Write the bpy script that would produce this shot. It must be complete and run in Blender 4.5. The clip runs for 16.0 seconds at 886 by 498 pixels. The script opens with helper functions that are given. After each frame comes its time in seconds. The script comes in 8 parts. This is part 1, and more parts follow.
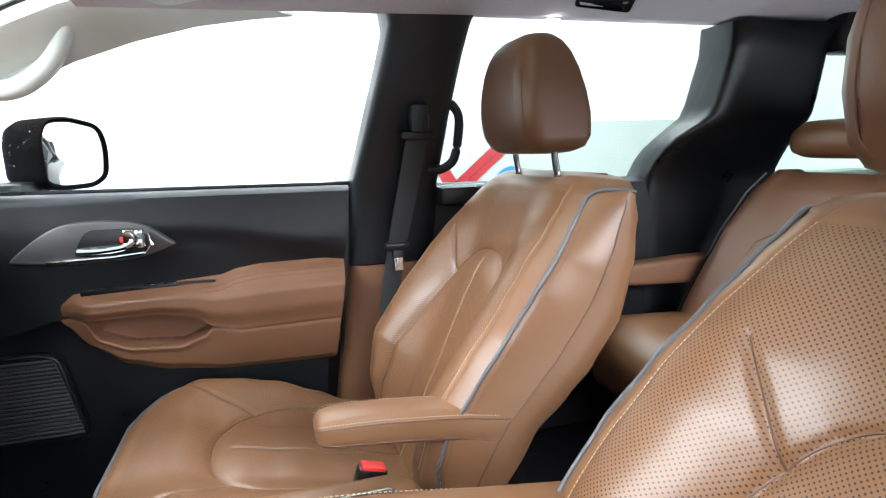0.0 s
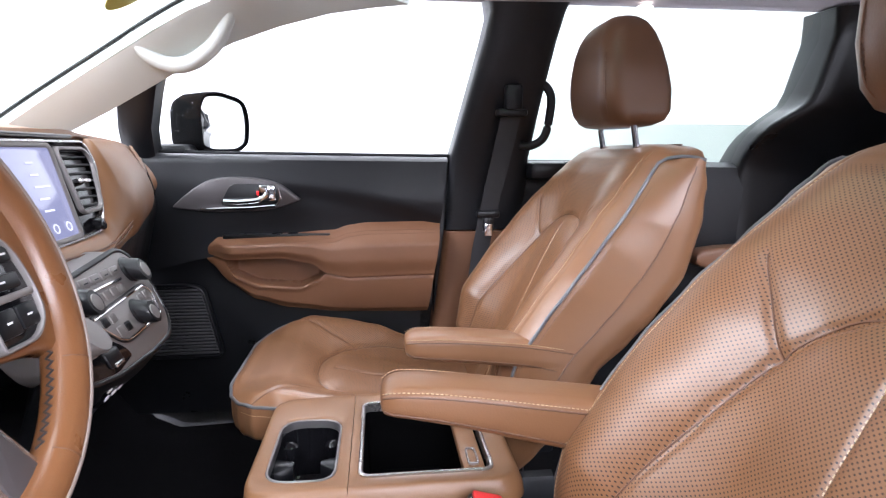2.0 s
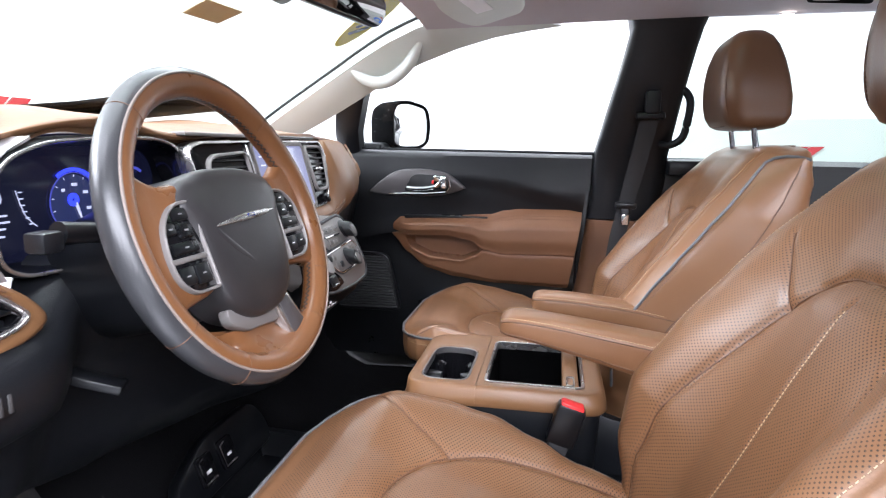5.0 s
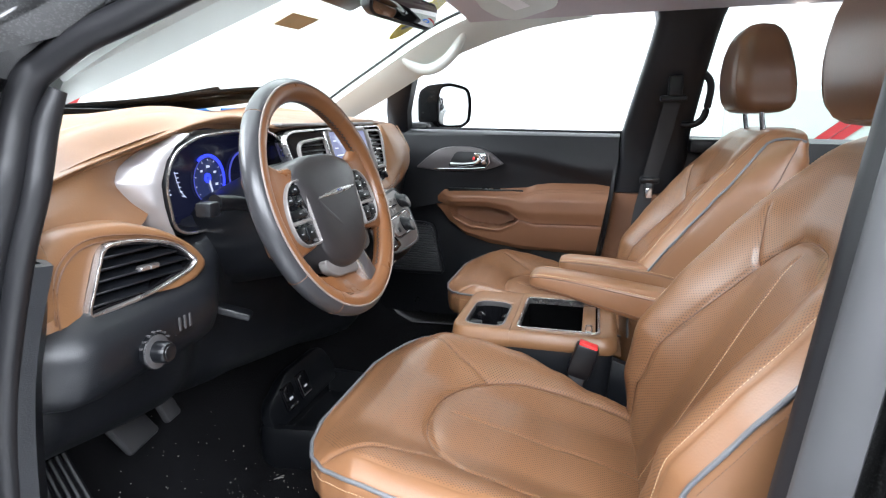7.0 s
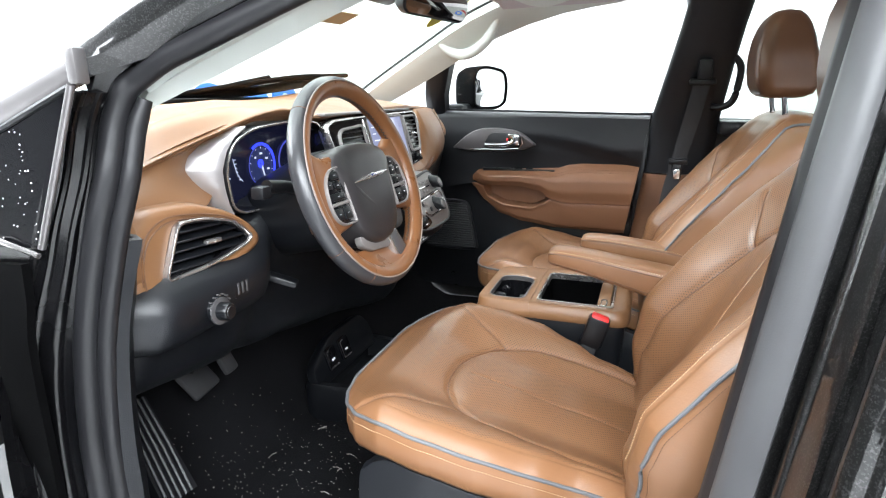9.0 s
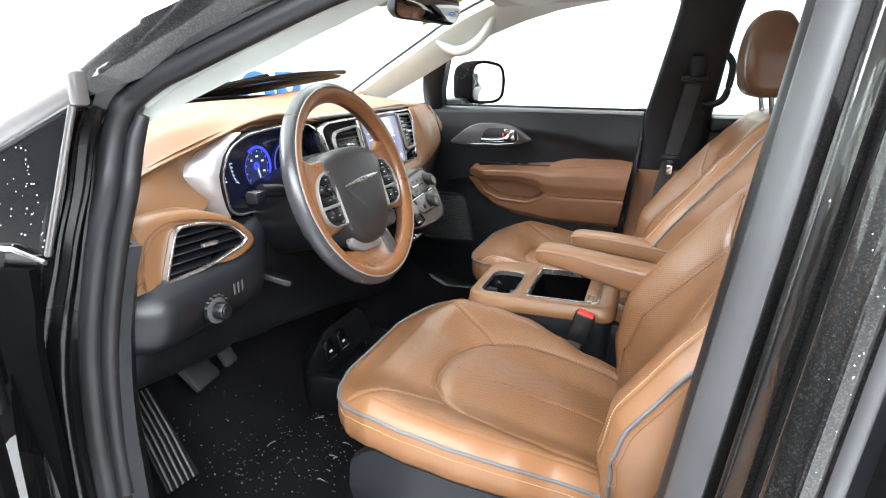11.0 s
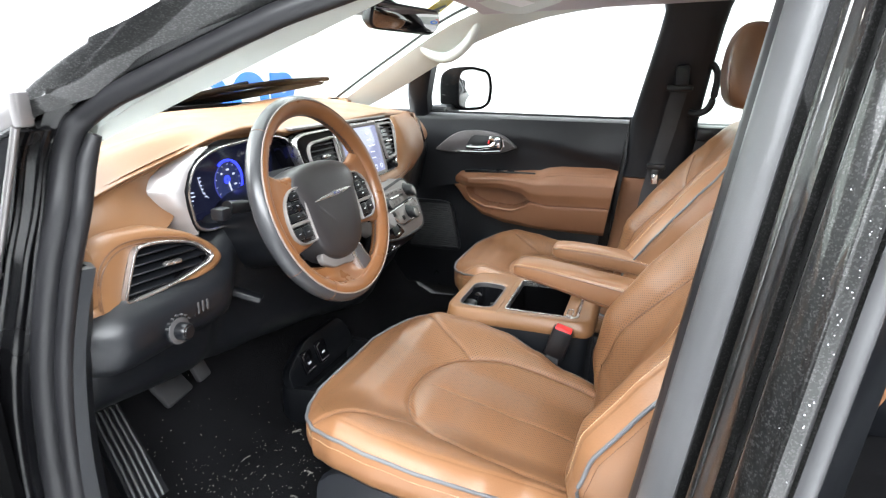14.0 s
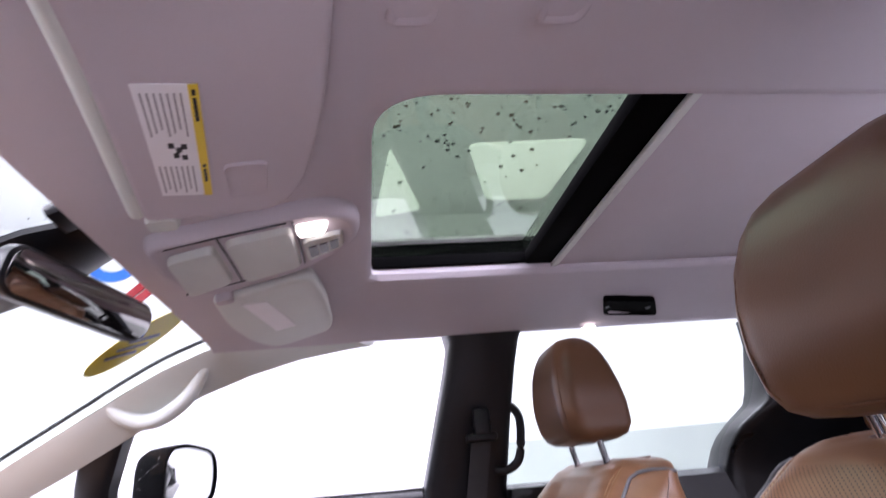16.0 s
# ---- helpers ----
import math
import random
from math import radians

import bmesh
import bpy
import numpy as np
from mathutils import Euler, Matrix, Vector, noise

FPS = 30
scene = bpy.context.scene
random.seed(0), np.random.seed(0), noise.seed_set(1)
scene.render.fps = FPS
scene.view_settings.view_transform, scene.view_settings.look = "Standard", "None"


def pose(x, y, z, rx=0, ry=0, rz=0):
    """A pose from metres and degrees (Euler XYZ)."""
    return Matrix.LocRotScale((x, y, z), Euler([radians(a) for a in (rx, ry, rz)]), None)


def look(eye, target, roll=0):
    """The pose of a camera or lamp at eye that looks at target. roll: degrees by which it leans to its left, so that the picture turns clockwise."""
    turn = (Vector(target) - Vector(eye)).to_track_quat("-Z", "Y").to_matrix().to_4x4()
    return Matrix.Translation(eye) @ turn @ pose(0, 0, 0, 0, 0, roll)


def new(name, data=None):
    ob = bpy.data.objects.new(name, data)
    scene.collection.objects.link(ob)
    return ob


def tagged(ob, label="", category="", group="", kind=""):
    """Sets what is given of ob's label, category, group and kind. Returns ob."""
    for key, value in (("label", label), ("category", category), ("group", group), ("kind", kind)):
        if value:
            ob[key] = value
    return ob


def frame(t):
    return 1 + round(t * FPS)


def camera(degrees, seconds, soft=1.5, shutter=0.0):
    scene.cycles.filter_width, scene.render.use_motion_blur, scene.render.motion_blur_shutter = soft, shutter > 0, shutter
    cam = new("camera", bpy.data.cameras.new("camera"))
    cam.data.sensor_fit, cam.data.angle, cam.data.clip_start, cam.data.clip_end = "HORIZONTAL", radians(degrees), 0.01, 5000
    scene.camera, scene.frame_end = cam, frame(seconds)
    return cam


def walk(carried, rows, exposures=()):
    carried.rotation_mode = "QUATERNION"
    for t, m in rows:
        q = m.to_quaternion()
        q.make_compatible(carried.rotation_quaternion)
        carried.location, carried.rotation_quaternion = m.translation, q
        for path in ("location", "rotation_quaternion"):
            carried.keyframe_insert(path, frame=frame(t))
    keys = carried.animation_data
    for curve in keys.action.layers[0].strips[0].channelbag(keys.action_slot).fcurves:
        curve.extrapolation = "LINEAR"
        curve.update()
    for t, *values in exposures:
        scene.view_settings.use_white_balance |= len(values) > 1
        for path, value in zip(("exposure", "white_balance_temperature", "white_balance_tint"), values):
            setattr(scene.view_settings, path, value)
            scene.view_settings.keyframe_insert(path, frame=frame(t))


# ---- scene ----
cam = camera(75.4, 16.0, soft=1.15, shutter=0.4)
PATH = [
    (0, (-0.177, -0.601, 1.226), (0.38, 1.289, 0.883), -1.9),
    (0.5, (-0.155, -0.628, 1.2), (0.285, 1.295, 0.868), -1.3),
    (1, (-0.149, -0.666, 1.19), (0.161, 1.282, 0.859), -0.7),
    (1.5, (-0.165, -0.707, 1.172), (0.068, 1.253, 0.844), -0.1),
    (2, (-0.185, -0.751, 1.164), (0.036, 1.209, 0.831), 0.0),
    (2.5, (-0.184, -0.794, 1.163), (-0.017, 1.168, 0.814), 0.8),
    (3, (-0.176, -0.84, 1.164), (-0.177, 1.129, 0.813), 1.1),
    (3.5, (-0.145, -0.892, 1.168), (-0.335, 1.071, 0.837), 0.8),
    (4, (-0.118, -0.935, 1.164), (-0.418, 1.015, 0.836), 0.6),
    (6.5, (-0.097, -1.188, 1.19), (-0.535, 0.718, 0.772), 0.2),
    (7, (-0.074, -1.236, 1.199), (-0.573, 0.649, 0.754), 0.1),
    (7.5, (-0.052, -1.272, 1.209), (-0.599, 0.595, 0.743), 0.1),
    (8, (-0.034, -1.299, 1.217), (-0.626, 0.547, 0.725), -0.2),
    (8.5, (-0.018, -1.317, 1.224), (-0.649, 0.51, 0.71), -0.3),
    (11, (0.036, -1.35, 1.268), (-0.621, 0.449, 0.691), -0.3),
    (11.5, (0.045, -1.351, 1.276), (-0.607, 0.444, 0.682), 0.1),
    (12, (0.05, -1.349, 1.281), (-0.6, 0.444, 0.68), 0.2),
    (12.5, (0.059, -1.343, 1.287), (-0.596, 0.446, 0.68), 0.3),
    (13, (0.061, -1.341, 1.296), (-0.588, 0.449, 0.686), 0.6),
    (13.5, (0.071, -1.335, 1.303), (-0.583, 0.453, 0.69), 0.5),
    (14, (0.068, -1.311, 1.291), (-0.578, 0.492, 0.714), 0.0),
    (14.5, (0.019, -1.217, 1.257), (-0.507, 0.664, 0.826), -0.1),
    (15, (-0.077, -1.037, 1.214), (-0.322, 0.946, 1.123), 0.1),
    (15.5, (-0.138, -0.874, 1.172), (-0.053, 1.084, 1.569), -2.1),
    (16, (-0.132, -0.782, 1.173), (0.154, 1.053, 1.916), -5.7),
]
walk(cam, [(t, look(eye, target, roll)) for t, eye, target, roll in PATH], [(0.0, 0.5, 6100, 10), (1.0, 0.47, 6120, 14), (2.5, 0.36, 6150, 23), (4.0, 0.33, 6150, 20), (6.5, 0.33, 6150, 14), (8.0, 0.36, 6250, 10), (12.0, 0.56, 6450, 10), (14.5, 0.60, 6450, 10), (15.0, 0.56, 6400, 10), (15.5, 0.1, 6350, 14), (16.0, 0.06, 6150, 34)])

# ---- light ----
world = bpy.data.worlds.new("studio_air")
scene.world = world
world.use_nodes = True
world.node_tree.nodes["Background"].inputs[0].default_value = (0.9, 0.95, 1.0, 1)
world.node_tree.nodes["Background"].inputs[1].default_value = 0.05


def lamp(name, eye, target, sx, sy, watts, colour=(0.93, 0.97, 1.0)):
    data = bpy.data.lights.new(name, "AREA")
    data.shape, data.size, data.size_y, data.energy, data.color = "RECTANGLE", sx, sy, watts, colour
    ob = new(name, data)
    ob.matrix_world = look(eye, target)
    return ob


lamp("softbox_lamp", (1.3, -3.7, 2.9), (-0.2, 0.0, 0.95), 5.0, 1.8, 520)
lamp("ceiling_fill", (0.2, -2.6, 5.2), (0.2, -2.4, 0), 7.0, 1.2, 300)
lamp("ceiling_fill", (0.2, 4.0, 5.2), (0.2, 4.2, 0), 8.0, 2.0, 440)
# added unseen lamp, aimed only at the front wall to brighten it
lamp("ceiling_fill", (-3.6, 0.3, 5.1), (-6.0, 0.3, 3.1), 1.8, 7.0, 720)
lamp("softbox_lamp", (-5.2, -1.9, 4.1), (0.0, 0.0, 0.95), 4.0, 2.0, 520)
lamp("ceiling_fill", (0.0, 0.0, 5.2), (0.0, 0, 0), 4.0, 1.2, 160)

# ---- materials ----
def mat(name, colour, rough=0.5, metal=0.0, coat=0.0, emit=None, strength=0.0, spec=0.5):
    m = bpy.data.materials.new(name)
    m.use_nodes = True
    b = m.node_tree.nodes["Principled BSDF"]
    b.inputs["Base Color"].default_value = (*colour, 1)
    b.inputs["Roughness"].default_value = rough
    b.inputs["Metallic"].default_value = metal
    b.inputs["Coat Weight"].default_value = coat
    b.inputs["Specular IOR Level"].default_value = spec
    b.inputs["Coat Roughness"].default_value = 0.05
    if emit:
        b.inputs["Emission Color"].default_value = (*emit, 1)
        b.inputs["Emission Strength"].default_value = strength
    return m


def grain(m, scale=600.0, bump=0.15, dist=0.001, vary=0.12, big=14.0, rough_vary=0.08, kind="noise"):
    """Fine relief, and colour and gloss that vary at two scales."""
    t = m.node_tree
    n, l = t.nodes, t.links
    b = n["Principled BSDF"]
    base = tuple(b.inputs["Base Color"].default_value)
    co = n.new("ShaderNodeTexCoord")
    if kind == "cell":
        fine = n.new("ShaderNodeTexVoronoi")
        fine.inputs["Scale"].default_value = scale
        height = fine.outputs["Distance"]
    else:
        fine = n.new("ShaderNodeTexNoise")
        fine.inputs["Scale"].default_value, fine.inputs["Detail"].default_value = scale, 4
        height = fine.outputs["Fac"]
    l.new(co.outputs["Object"], fine.inputs["Vector"])
    bp = n.new("ShaderNodeBump")
    bp.inputs["Strength"].default_value, bp.inputs["Distance"].default_value = bump, dist
    l.new(height, bp.inputs["Height"])
    l.new(bp.outputs["Normal"], b.inputs["Normal"])
    large = n.new("ShaderNodeTexNoise")
    large.inputs["Scale"].default_value, large.inputs["Detail"].default_value = big, 5
    l.new(co.outputs["Object"], large.inputs["Vector"])
    ramp = n.new("ShaderNodeMapRange")
    ramp.inputs["From Min"].default_value, ramp.inputs["From Max"].default_value = 0.3, 0.7
    ramp.inputs["To Min"].default_value, ramp.inputs["To Max"].default_value = 1 - vary, 1 + vary
    l.new(large.outputs["Fac"], ramp.inputs["Value"])
    mul = n.new("ShaderNodeVectorMath")
    mul.operation = "SCALE"
    mul.inputs[0].default_value = base[:3]
    l.new(ramp.outputs["Result"], mul.inputs["Scale"])
    l.new(mul.outputs["Vector"], b.inputs["Base Color"])
    rr = n.new("ShaderNodeMapRange")
    rough = b.inputs["Roughness"].default_value
    rr.inputs["From Min"].default_value, rr.inputs["From Max"].default_value = 0.3, 0.7
    rr.inputs["To Min"].default_value, rr.inputs["To Max"].default_value = max(rough - rough_vary, 0.02), rough + rough_vary
    l.new(large.outputs["Fac"], rr.inputs["Value"])
    l.new(rr.outputs["Result"], b.inputs["Roughness"])
    return m


def perforated(m, pitch=0.0040):
    """Rows of small punched holes where the mesh says so (attribute perf)."""
    t = m.node_tree
    n, l = t.nodes, t.links
    b = n["Principled BSDF"]
    src = b.inputs["Base Color"].links[0].from_socket
    at = n.new("ShaderNodeAttribute")
    at.attribute_name = "perf"
    uv = n.new("ShaderNodeAttribute")
    uv.attribute_name = "flat"
    sc = n.new("ShaderNodeVectorMath")
    sc.operation = "SCALE"
    sc.inputs["Scale"].default_value = 1 / pitch
    turn = n.new("ShaderNodeVectorRotate")
    turn.rotation_type = "Z_AXIS"
    turn.inputs["Angle"].default_value = radians(45)
    l.new(uv.outputs["Vector"], turn.inputs["Vector"])
    l.new(turn.outputs["Vector"], sc.inputs[0])
    fr = n.new("ShaderNodeVectorMath")
    fr.operation = "FRACTION"
    l.new(sc.outputs["Vector"], fr.inputs[0])
    sub = n.new("ShaderNodeVectorMath")
    sub.operation = "DISTANCE"
    sub.inputs[1].default_value = (0.5, 0.5, 0.0)
    l.new(fr.outputs["Vector"], sub.inputs[0])
    hole = n.new("ShaderNodeMapRange")
    hole.inputs["From Min"].default_value, hole.inputs["From Max"].default_value = 0.17, 0.27
    hole.inputs["To Min"].default_value, hole.inputs["To Max"].default_value = 1.0, 0.0
    l.new(sub.outputs["Value"], hole.inputs["Value"])
    mask = n.new("ShaderNodeMath")
    mask.operation = "MULTIPLY"
    l.new(hole.outputs["Result"], mask.inputs[0])
    l.new(at.outputs["Fac"], mask.inputs[1])
    mix = n.new("ShaderNodeMix")
    mix.data_type = "RGBA"
    l.new(mask.outputs["Value"], mix.inputs["Factor"])
    l.new(src, mix.inputs["A"])
    mix.inputs["B"].default_value = (0.03, 0.015, 0.008, 1)
    l.new(mix.outputs["Result"], b.inputs["Base Color"])
    return m


def glass(name, tint, gloss=0.06, edge=0.85):
    m = bpy.data.materials.new(name)
    m.use_nodes = True
    n, l = m.node_tree.nodes, m.node_tree.links
    n.remove(n["Principled BSDF"])
    tr = n.new("ShaderNodeBsdfTransparent")
    tr.inputs["Color"].default_value = (*tint, 1)
    gl = n.new("ShaderNodeBsdfGlossy")
    gl.inputs["Roughness"].default_value = 0.01
    lw = n.new("ShaderNodeLayerWeight")
    lw.inputs["Blend"].default_value = 0.5
    pw = n.new("ShaderNodeMath")
    pw.operation = "POWER"
    pw.inputs[1].default_value = 4.0
    l.new(lw.outputs["Facing"], pw.inputs[0])
    fr = n.new("ShaderNodeMath")
    fr.operation = "MULTIPLY_ADD"
    fr.inputs[1].default_value, fr.inputs[2].default_value = edge, gloss
    l.new(pw.outputs[0], fr.inputs[0])
    mx = n.new("ShaderNodeMixShader")
    l.new(fr.outputs[0], mx.inputs[0])
    l.new(tr.outputs[0], mx.inputs[1])
    l.new(gl.outputs[0], mx.inputs[2])
    l.new(mx.outputs[0], n["Material Output"].inputs[0])
    return m


TAN = perforated(grain(mat("tan_leather", (0.205, 0.098, 0.045), 0.355, spec=0.5), 420, 0.12, 0.0006, 0.05, 6, 0.025, kind="cell"))
TAN_DASH = grain(mat("tan_dash_skin", (0.200, 0.098, 0.043), 0.40), 520, 0.2, 0.0006, 0.06, 7, kind="cell")
TAN_DOOR = grain(mat("tan_door_skin", (0.175, 0.080, 0.040), 0.45), 520, 0.2, 0.0006, 0.06, 7, kind="cell")
TAN_WHEEL = grain(mat("tan_wheel_leather", (0.165, 0.068, 0.025), 0.33), 520, 0.15, 0.0005, 0.06, 9, kind="cell")
BROWN = grain(mat("brown_leather", (0.12, 0.055, 0.028), 0.5), 420, 0.12, 0.0006, 0.10, 9, kind="cell")
HEADLEATHER = grain(mat("dark_tan_headrest_leather", (0.108, 0.050, 0.024), 0.36, spec=0.4), 420, 0.12, 0.0006, 0.05, 6, 0.025, kind="cell")
THREAD = grain(mat("pale_thread", (0.5, 0.36, 0.22), 0.7), 900, 0.3, 0.0005)
PALEPIPING = grain(mat("pale_piping", (0.19, 0.15, 0.128), 0.4), 900, 0.2, 0.0004)
PIPING = grain(mat("grey_piping", (0.11, 0.112, 0.118), 0.35), 900, 0.2, 0.0004)
BLACK = grain(mat("black_soft_plastic", (0.0062, 0.0070, 0.0090), 0.42, spec=0.42), 700, 0.25, 0.0006, 0.12, 8, kind="cell")
BLACKSMOOTH = grain(mat("black_smooth_plastic", (0.0042, 0.0047, 0.0060), 0.34, spec=0.4), 500, 0.05, 0.0004, 0.1, 8)
DARKLEATHER = grain(mat("dark_grey_leather", (0.028, 0.0285, 0.031), 0.34, spec=0.55), 500, 0.15, 0.0005, 0.1, 10, kind="cell")
HUBLEATHER = grain(mat("brown_grey_hub_skin", (0.022, 0.0202, 0.0212), 0.38, spec=0.5), 500, 0.15, 0.0005, 0.1, 10, kind="cell")
PIANO = grain(mat("gloss_black", (0.005, 0.005, 0.006), 0.10, 0, spec=0.3), 60, 0.02, 0.0002, 0.1, 6, 0.02)
GREYTRIM = grain(mat("warm_grey_satin", (0.20, 0.185, 0.178), 0.42, 0.35), 800, 0.05, 0.0003, 0.06, 10)
DARKSATIN = grain(mat("dark_grey_satin", (0.085, 0.078, 0.08), 0.38, 0.35), 800, 0.05, 0.0003, 0.06, 10)
SILVER = grain(mat("brushed_silver_paint", (0.46, 0.44, 0.44), 0.34, 0.6), 900, 0.06, 0.0003, 0.05, 9)
DARKRUBBER = grain(mat("black_rubber", (0.011, 0.011, 0.0125), 0.42, spec=0.4), 500, 0.1, 0.0006, 0.12, 7)
SATIN = grain(mat("satin_silver", (0.50, 0.48, 0.47), 0.24, 0.9), 700, 0.06, 0.0003, 0.05, 9)
CHROME = grain(mat("chrome", (0.82, 0.82, 0.83), 0.08, 1.0), 90, 0.02, 0.0002, 0.04, 6, 0.04)
CARPET = grain(mat("black_carpet", (0.007, 0.007, 0.008), 0.95, spec=0.08), 900, 0.9, 0.004, 0.35, 5)
CRUMB = grain(mat("pale_grit", (0.55, 0.52, 0.46), 0.9), 900, 0.3, 0.001)
RUBBER = grain(mat("grey_rubber", (0.034, 0.034, 0.036), 0.45), 500, 0.1, 0.0006, 0.12, 7)
PALERUBBER = grain(mat("pale_grey_rubber", (0.060, 0.060, 0.063), 0.40), 500, 0.1, 0.0006, 0.12, 7)
HEADLINER = grain(mat("grey_headliner_cloth", (0.48, 0.445, 0.475), 0.95), 1100, 0.6, 0.0012, 0.05, 4)
BEIGE = grain(mat("pale_grey_trim", (0.55, 0.585, 0.550), 0.6), 700, 0.2, 0.0006, 0.05, 6)
WEB = grain(mat("black_webbing", (0.02, 0.02, 0.022), 0.7), 1200, 0.6, 0.001, 0.1, 20)
RED = grain(mat("red_plastic", (0.75, 0.03, 0.03), 0.35), 300, 0.05, 0.0003)
WHITEPRINTGLINT = grain(mat("white_print_and_glint", (0.75, 0.75, 0.76), 0.6), 300, 0.05, 0.0003, 0.03)
GREYPRINT = grain(mat("grey_print", (0.25, 0.25, 0.26), 0.6), 300, 0.05, 0.0003, 0.05)
YELLOW = grain(mat("yellow_paper", (0.72, 0.55, 0.05), 0.6), 300, 0.05, 0.0003, 0.05)
PAPER = grain(mat("kraft_paper", (0.42, 0.36, 0.22), 0.8), 200, 0.1, 0.0005, 0.1, 20)
SCREEN = mat("lit_display", (0.02, 0.02, 0.03), 0.12, emit=(0.33, 0.36, 0.55), strength=0.75)
SCREENINK = mat("lit_display_ink", (0.02, 0.02, 0.03), 0.2, emit=(0.75, 0.8, 0.95), strength=0.9)
DIAL = mat("dial_face", (0.006, 0.007, 0.014), 0.12, emit=(0.03, 0.035, 0.11), strength=0.12)
GAUGEFACE = mat("gauge_field", (0.01, 0.012, 0.03), 0.15, emit=(0.05, 0.07, 0.22), strength=0.35)
BLUEDIM = mat("dim_blue_ring", (0.01, 0.01, 0.05), 0.3, emit=(0.08, 0.10, 0.6), strength=0.7)
BLUELIT = mat("blue_lit_ring", (0.01, 0.01, 0.1), 0.3, emit=(0.03, 0.05, 1.0), strength=1.8)
WHITELIT = mat("white_lit_print", (0.3, 0.3, 0.35), 0.3, emit=(0.6, 0.66, 0.9), strength=0.7)
PANELLIT = mat("lit_ceiling_panel", (0.8, 0.8, 0.78), 0.6, emit=(1.0, 1.0, 0.97), strength=2.0)
LAMPLIT = mat("lit_lamp_lens", (0.9, 0.88, 0.8), 0.3, emit=(1.0, 0.93, 0.8), strength=6.0)
GLASS = glass("clear_glass", (0.96, 0.98, 0.96))
SCREENGLASS = glass("pale_green_windshield_glass", (0.74, 0.80, 0.75), 0.03, 0.25)
PRIVACY = glass("green_tinted_glass", (0.78, 0.86, 0.81))
DARKPRIVACY = glass("dark_green_tinted_glass", (0.50, 0.64, 0.54))
ROOFGLASS = glass("green_roof_glass", (0.42, 0.49, 0.41))
DROP = glass("water_drop", (0.62, 0.66, 0.62), 0.12)
MIRROR = mat("mirror_glass", (0.9, 0.9, 0.9), 0.01, 1.0)
DIMMIRROR = mat("dimming_mirror_glass", (0.30, 0.28, 0.28), 0.02, 1.0)
DARKWALL = grain(mat("dark_grey_wall_paint", (0.05, 0.05, 0.053), 0.8), 60, 0.1, 0.001, 0.06, 1.5)
WALLPAINT = grain(mat("white_wall_paint", (0.82, 0.83, 0.82), 0.7), 60, 0.1, 0.001, 0.02, 1.5)
GREENWALL = grain(mat("pale_wall_panel", (0.42, 0.455, 0.425), 0.7), 60, 0.1, 0.001, 0.04, 1.5)
FLOORPAINT = grain(mat("grey_floor_paint", (0.58, 0.58, 0.58), 0.35), 40, 0.1, 0.001, 0.08, 2)
BLUEDARK = grain(mat("dark_blue_enamel", (0.02, 0.04, 0.16), 0.25), 300, 0.05, 0.0003)
BLUEPAINT = grain(mat("blue_wall_sign", (0.02, 0.16, 0.62), 0.5), 40, 0.05, 0.001, 0.05, 3)
REDPAINT = grain(mat("red_wall_sign", (0.341, 0.010, 0.016), 0.5), 40, 0.05, 0.001, 0.05, 3)


def flake_paint():
    """Black paint with small metal flakes under a clear coat."""
    m = mat("black_metallic_paint", (0.004, 0.004, 0.005), 0.38, 0.0, 1.0, spec=0.25)
    t = m.node_tree
    n, l = t.nodes, t.links
    b = n["Principled BSDF"]
    b.inputs["Coat Roughness"].default_value = 0.03
    co = n.new("ShaderNodeTexCoord")
    v = n.new("ShaderNodeTexVoronoi")
    v.inputs["Scale"].default_value = 750
    l.new(co.outputs["Object"], v.inputs["Vector"])
    sep = n.new("ShaderNodeSeparateColor")
    l.new(v.outputs["Color"], sep.inputs[0])
    r = n.new("ShaderNodeMapRange")
    r.inputs["From Min"].default_value, r.inputs["From Max"].default_value = 0.62, 1.0
    r.inputs["To Min"].default_value, r.inputs["To Max"].default_value = 0.002, 0.026
    l.new(sep.outputs[0], r.inputs["Value"])
    comb = n.new("ShaderNodeCombineColor")
    for i in range(3):
        l.new(r.outputs["Result"], comb.inputs[i])
    l.new(comb.outputs[0], b.inputs["Base Color"])
    return m


PAINT = flake_paint()
DARKGLASS = grain(mat("dark_window_glass", (0.004, 0.004, 0.005), 0.08, spec=0.10), 60, 0.02, 0.0001, 0.1, 6, 0.02)
DULLDARK = grain(mat("dark_satin_ring", (0.07, 0.068, 0.07), 0.4, 0.3), 500, 0.06, 0.0003, 0.1, 9)
DULLMETAL = grain(mat("dull_bright_trim", (0.20, 0.19, 0.19), 0.32, 0.7), 300, 0.08, 0.0003, 0.12, 9)
MATTEBLACK = grain(mat("matt_black_lining", (0.002, 0.002, 0.0022), 0.8, spec=0.02), 500, 0.2, 0.0006, 0.15, 8)
JAMBPAINT = grain(mat("black_jamb_paint", (0.003, 0.003, 0.0035), 0.24, 0.0, 0.0, spec=0.5), 200, 0.04, 0.0004, 0.15, 6, 0.06)


# ---- builders ----
def mesh_of(name, bm, material, smooth=True, angle=40):
    bmesh.ops.remove_doubles(bm, verts=bm.verts, dist=1e-6)
    bmesh.ops.recalc_face_normals(bm, faces=bm.faces)
    me = bpy.data.meshes.new(name)
    bm.to_mesh(me)
    bm.free()
    me.materials.append(material)
    if smooth:
        me.shade_smooth()
        me.set_sharp_from_angle(angle=radians(angle))
    return me


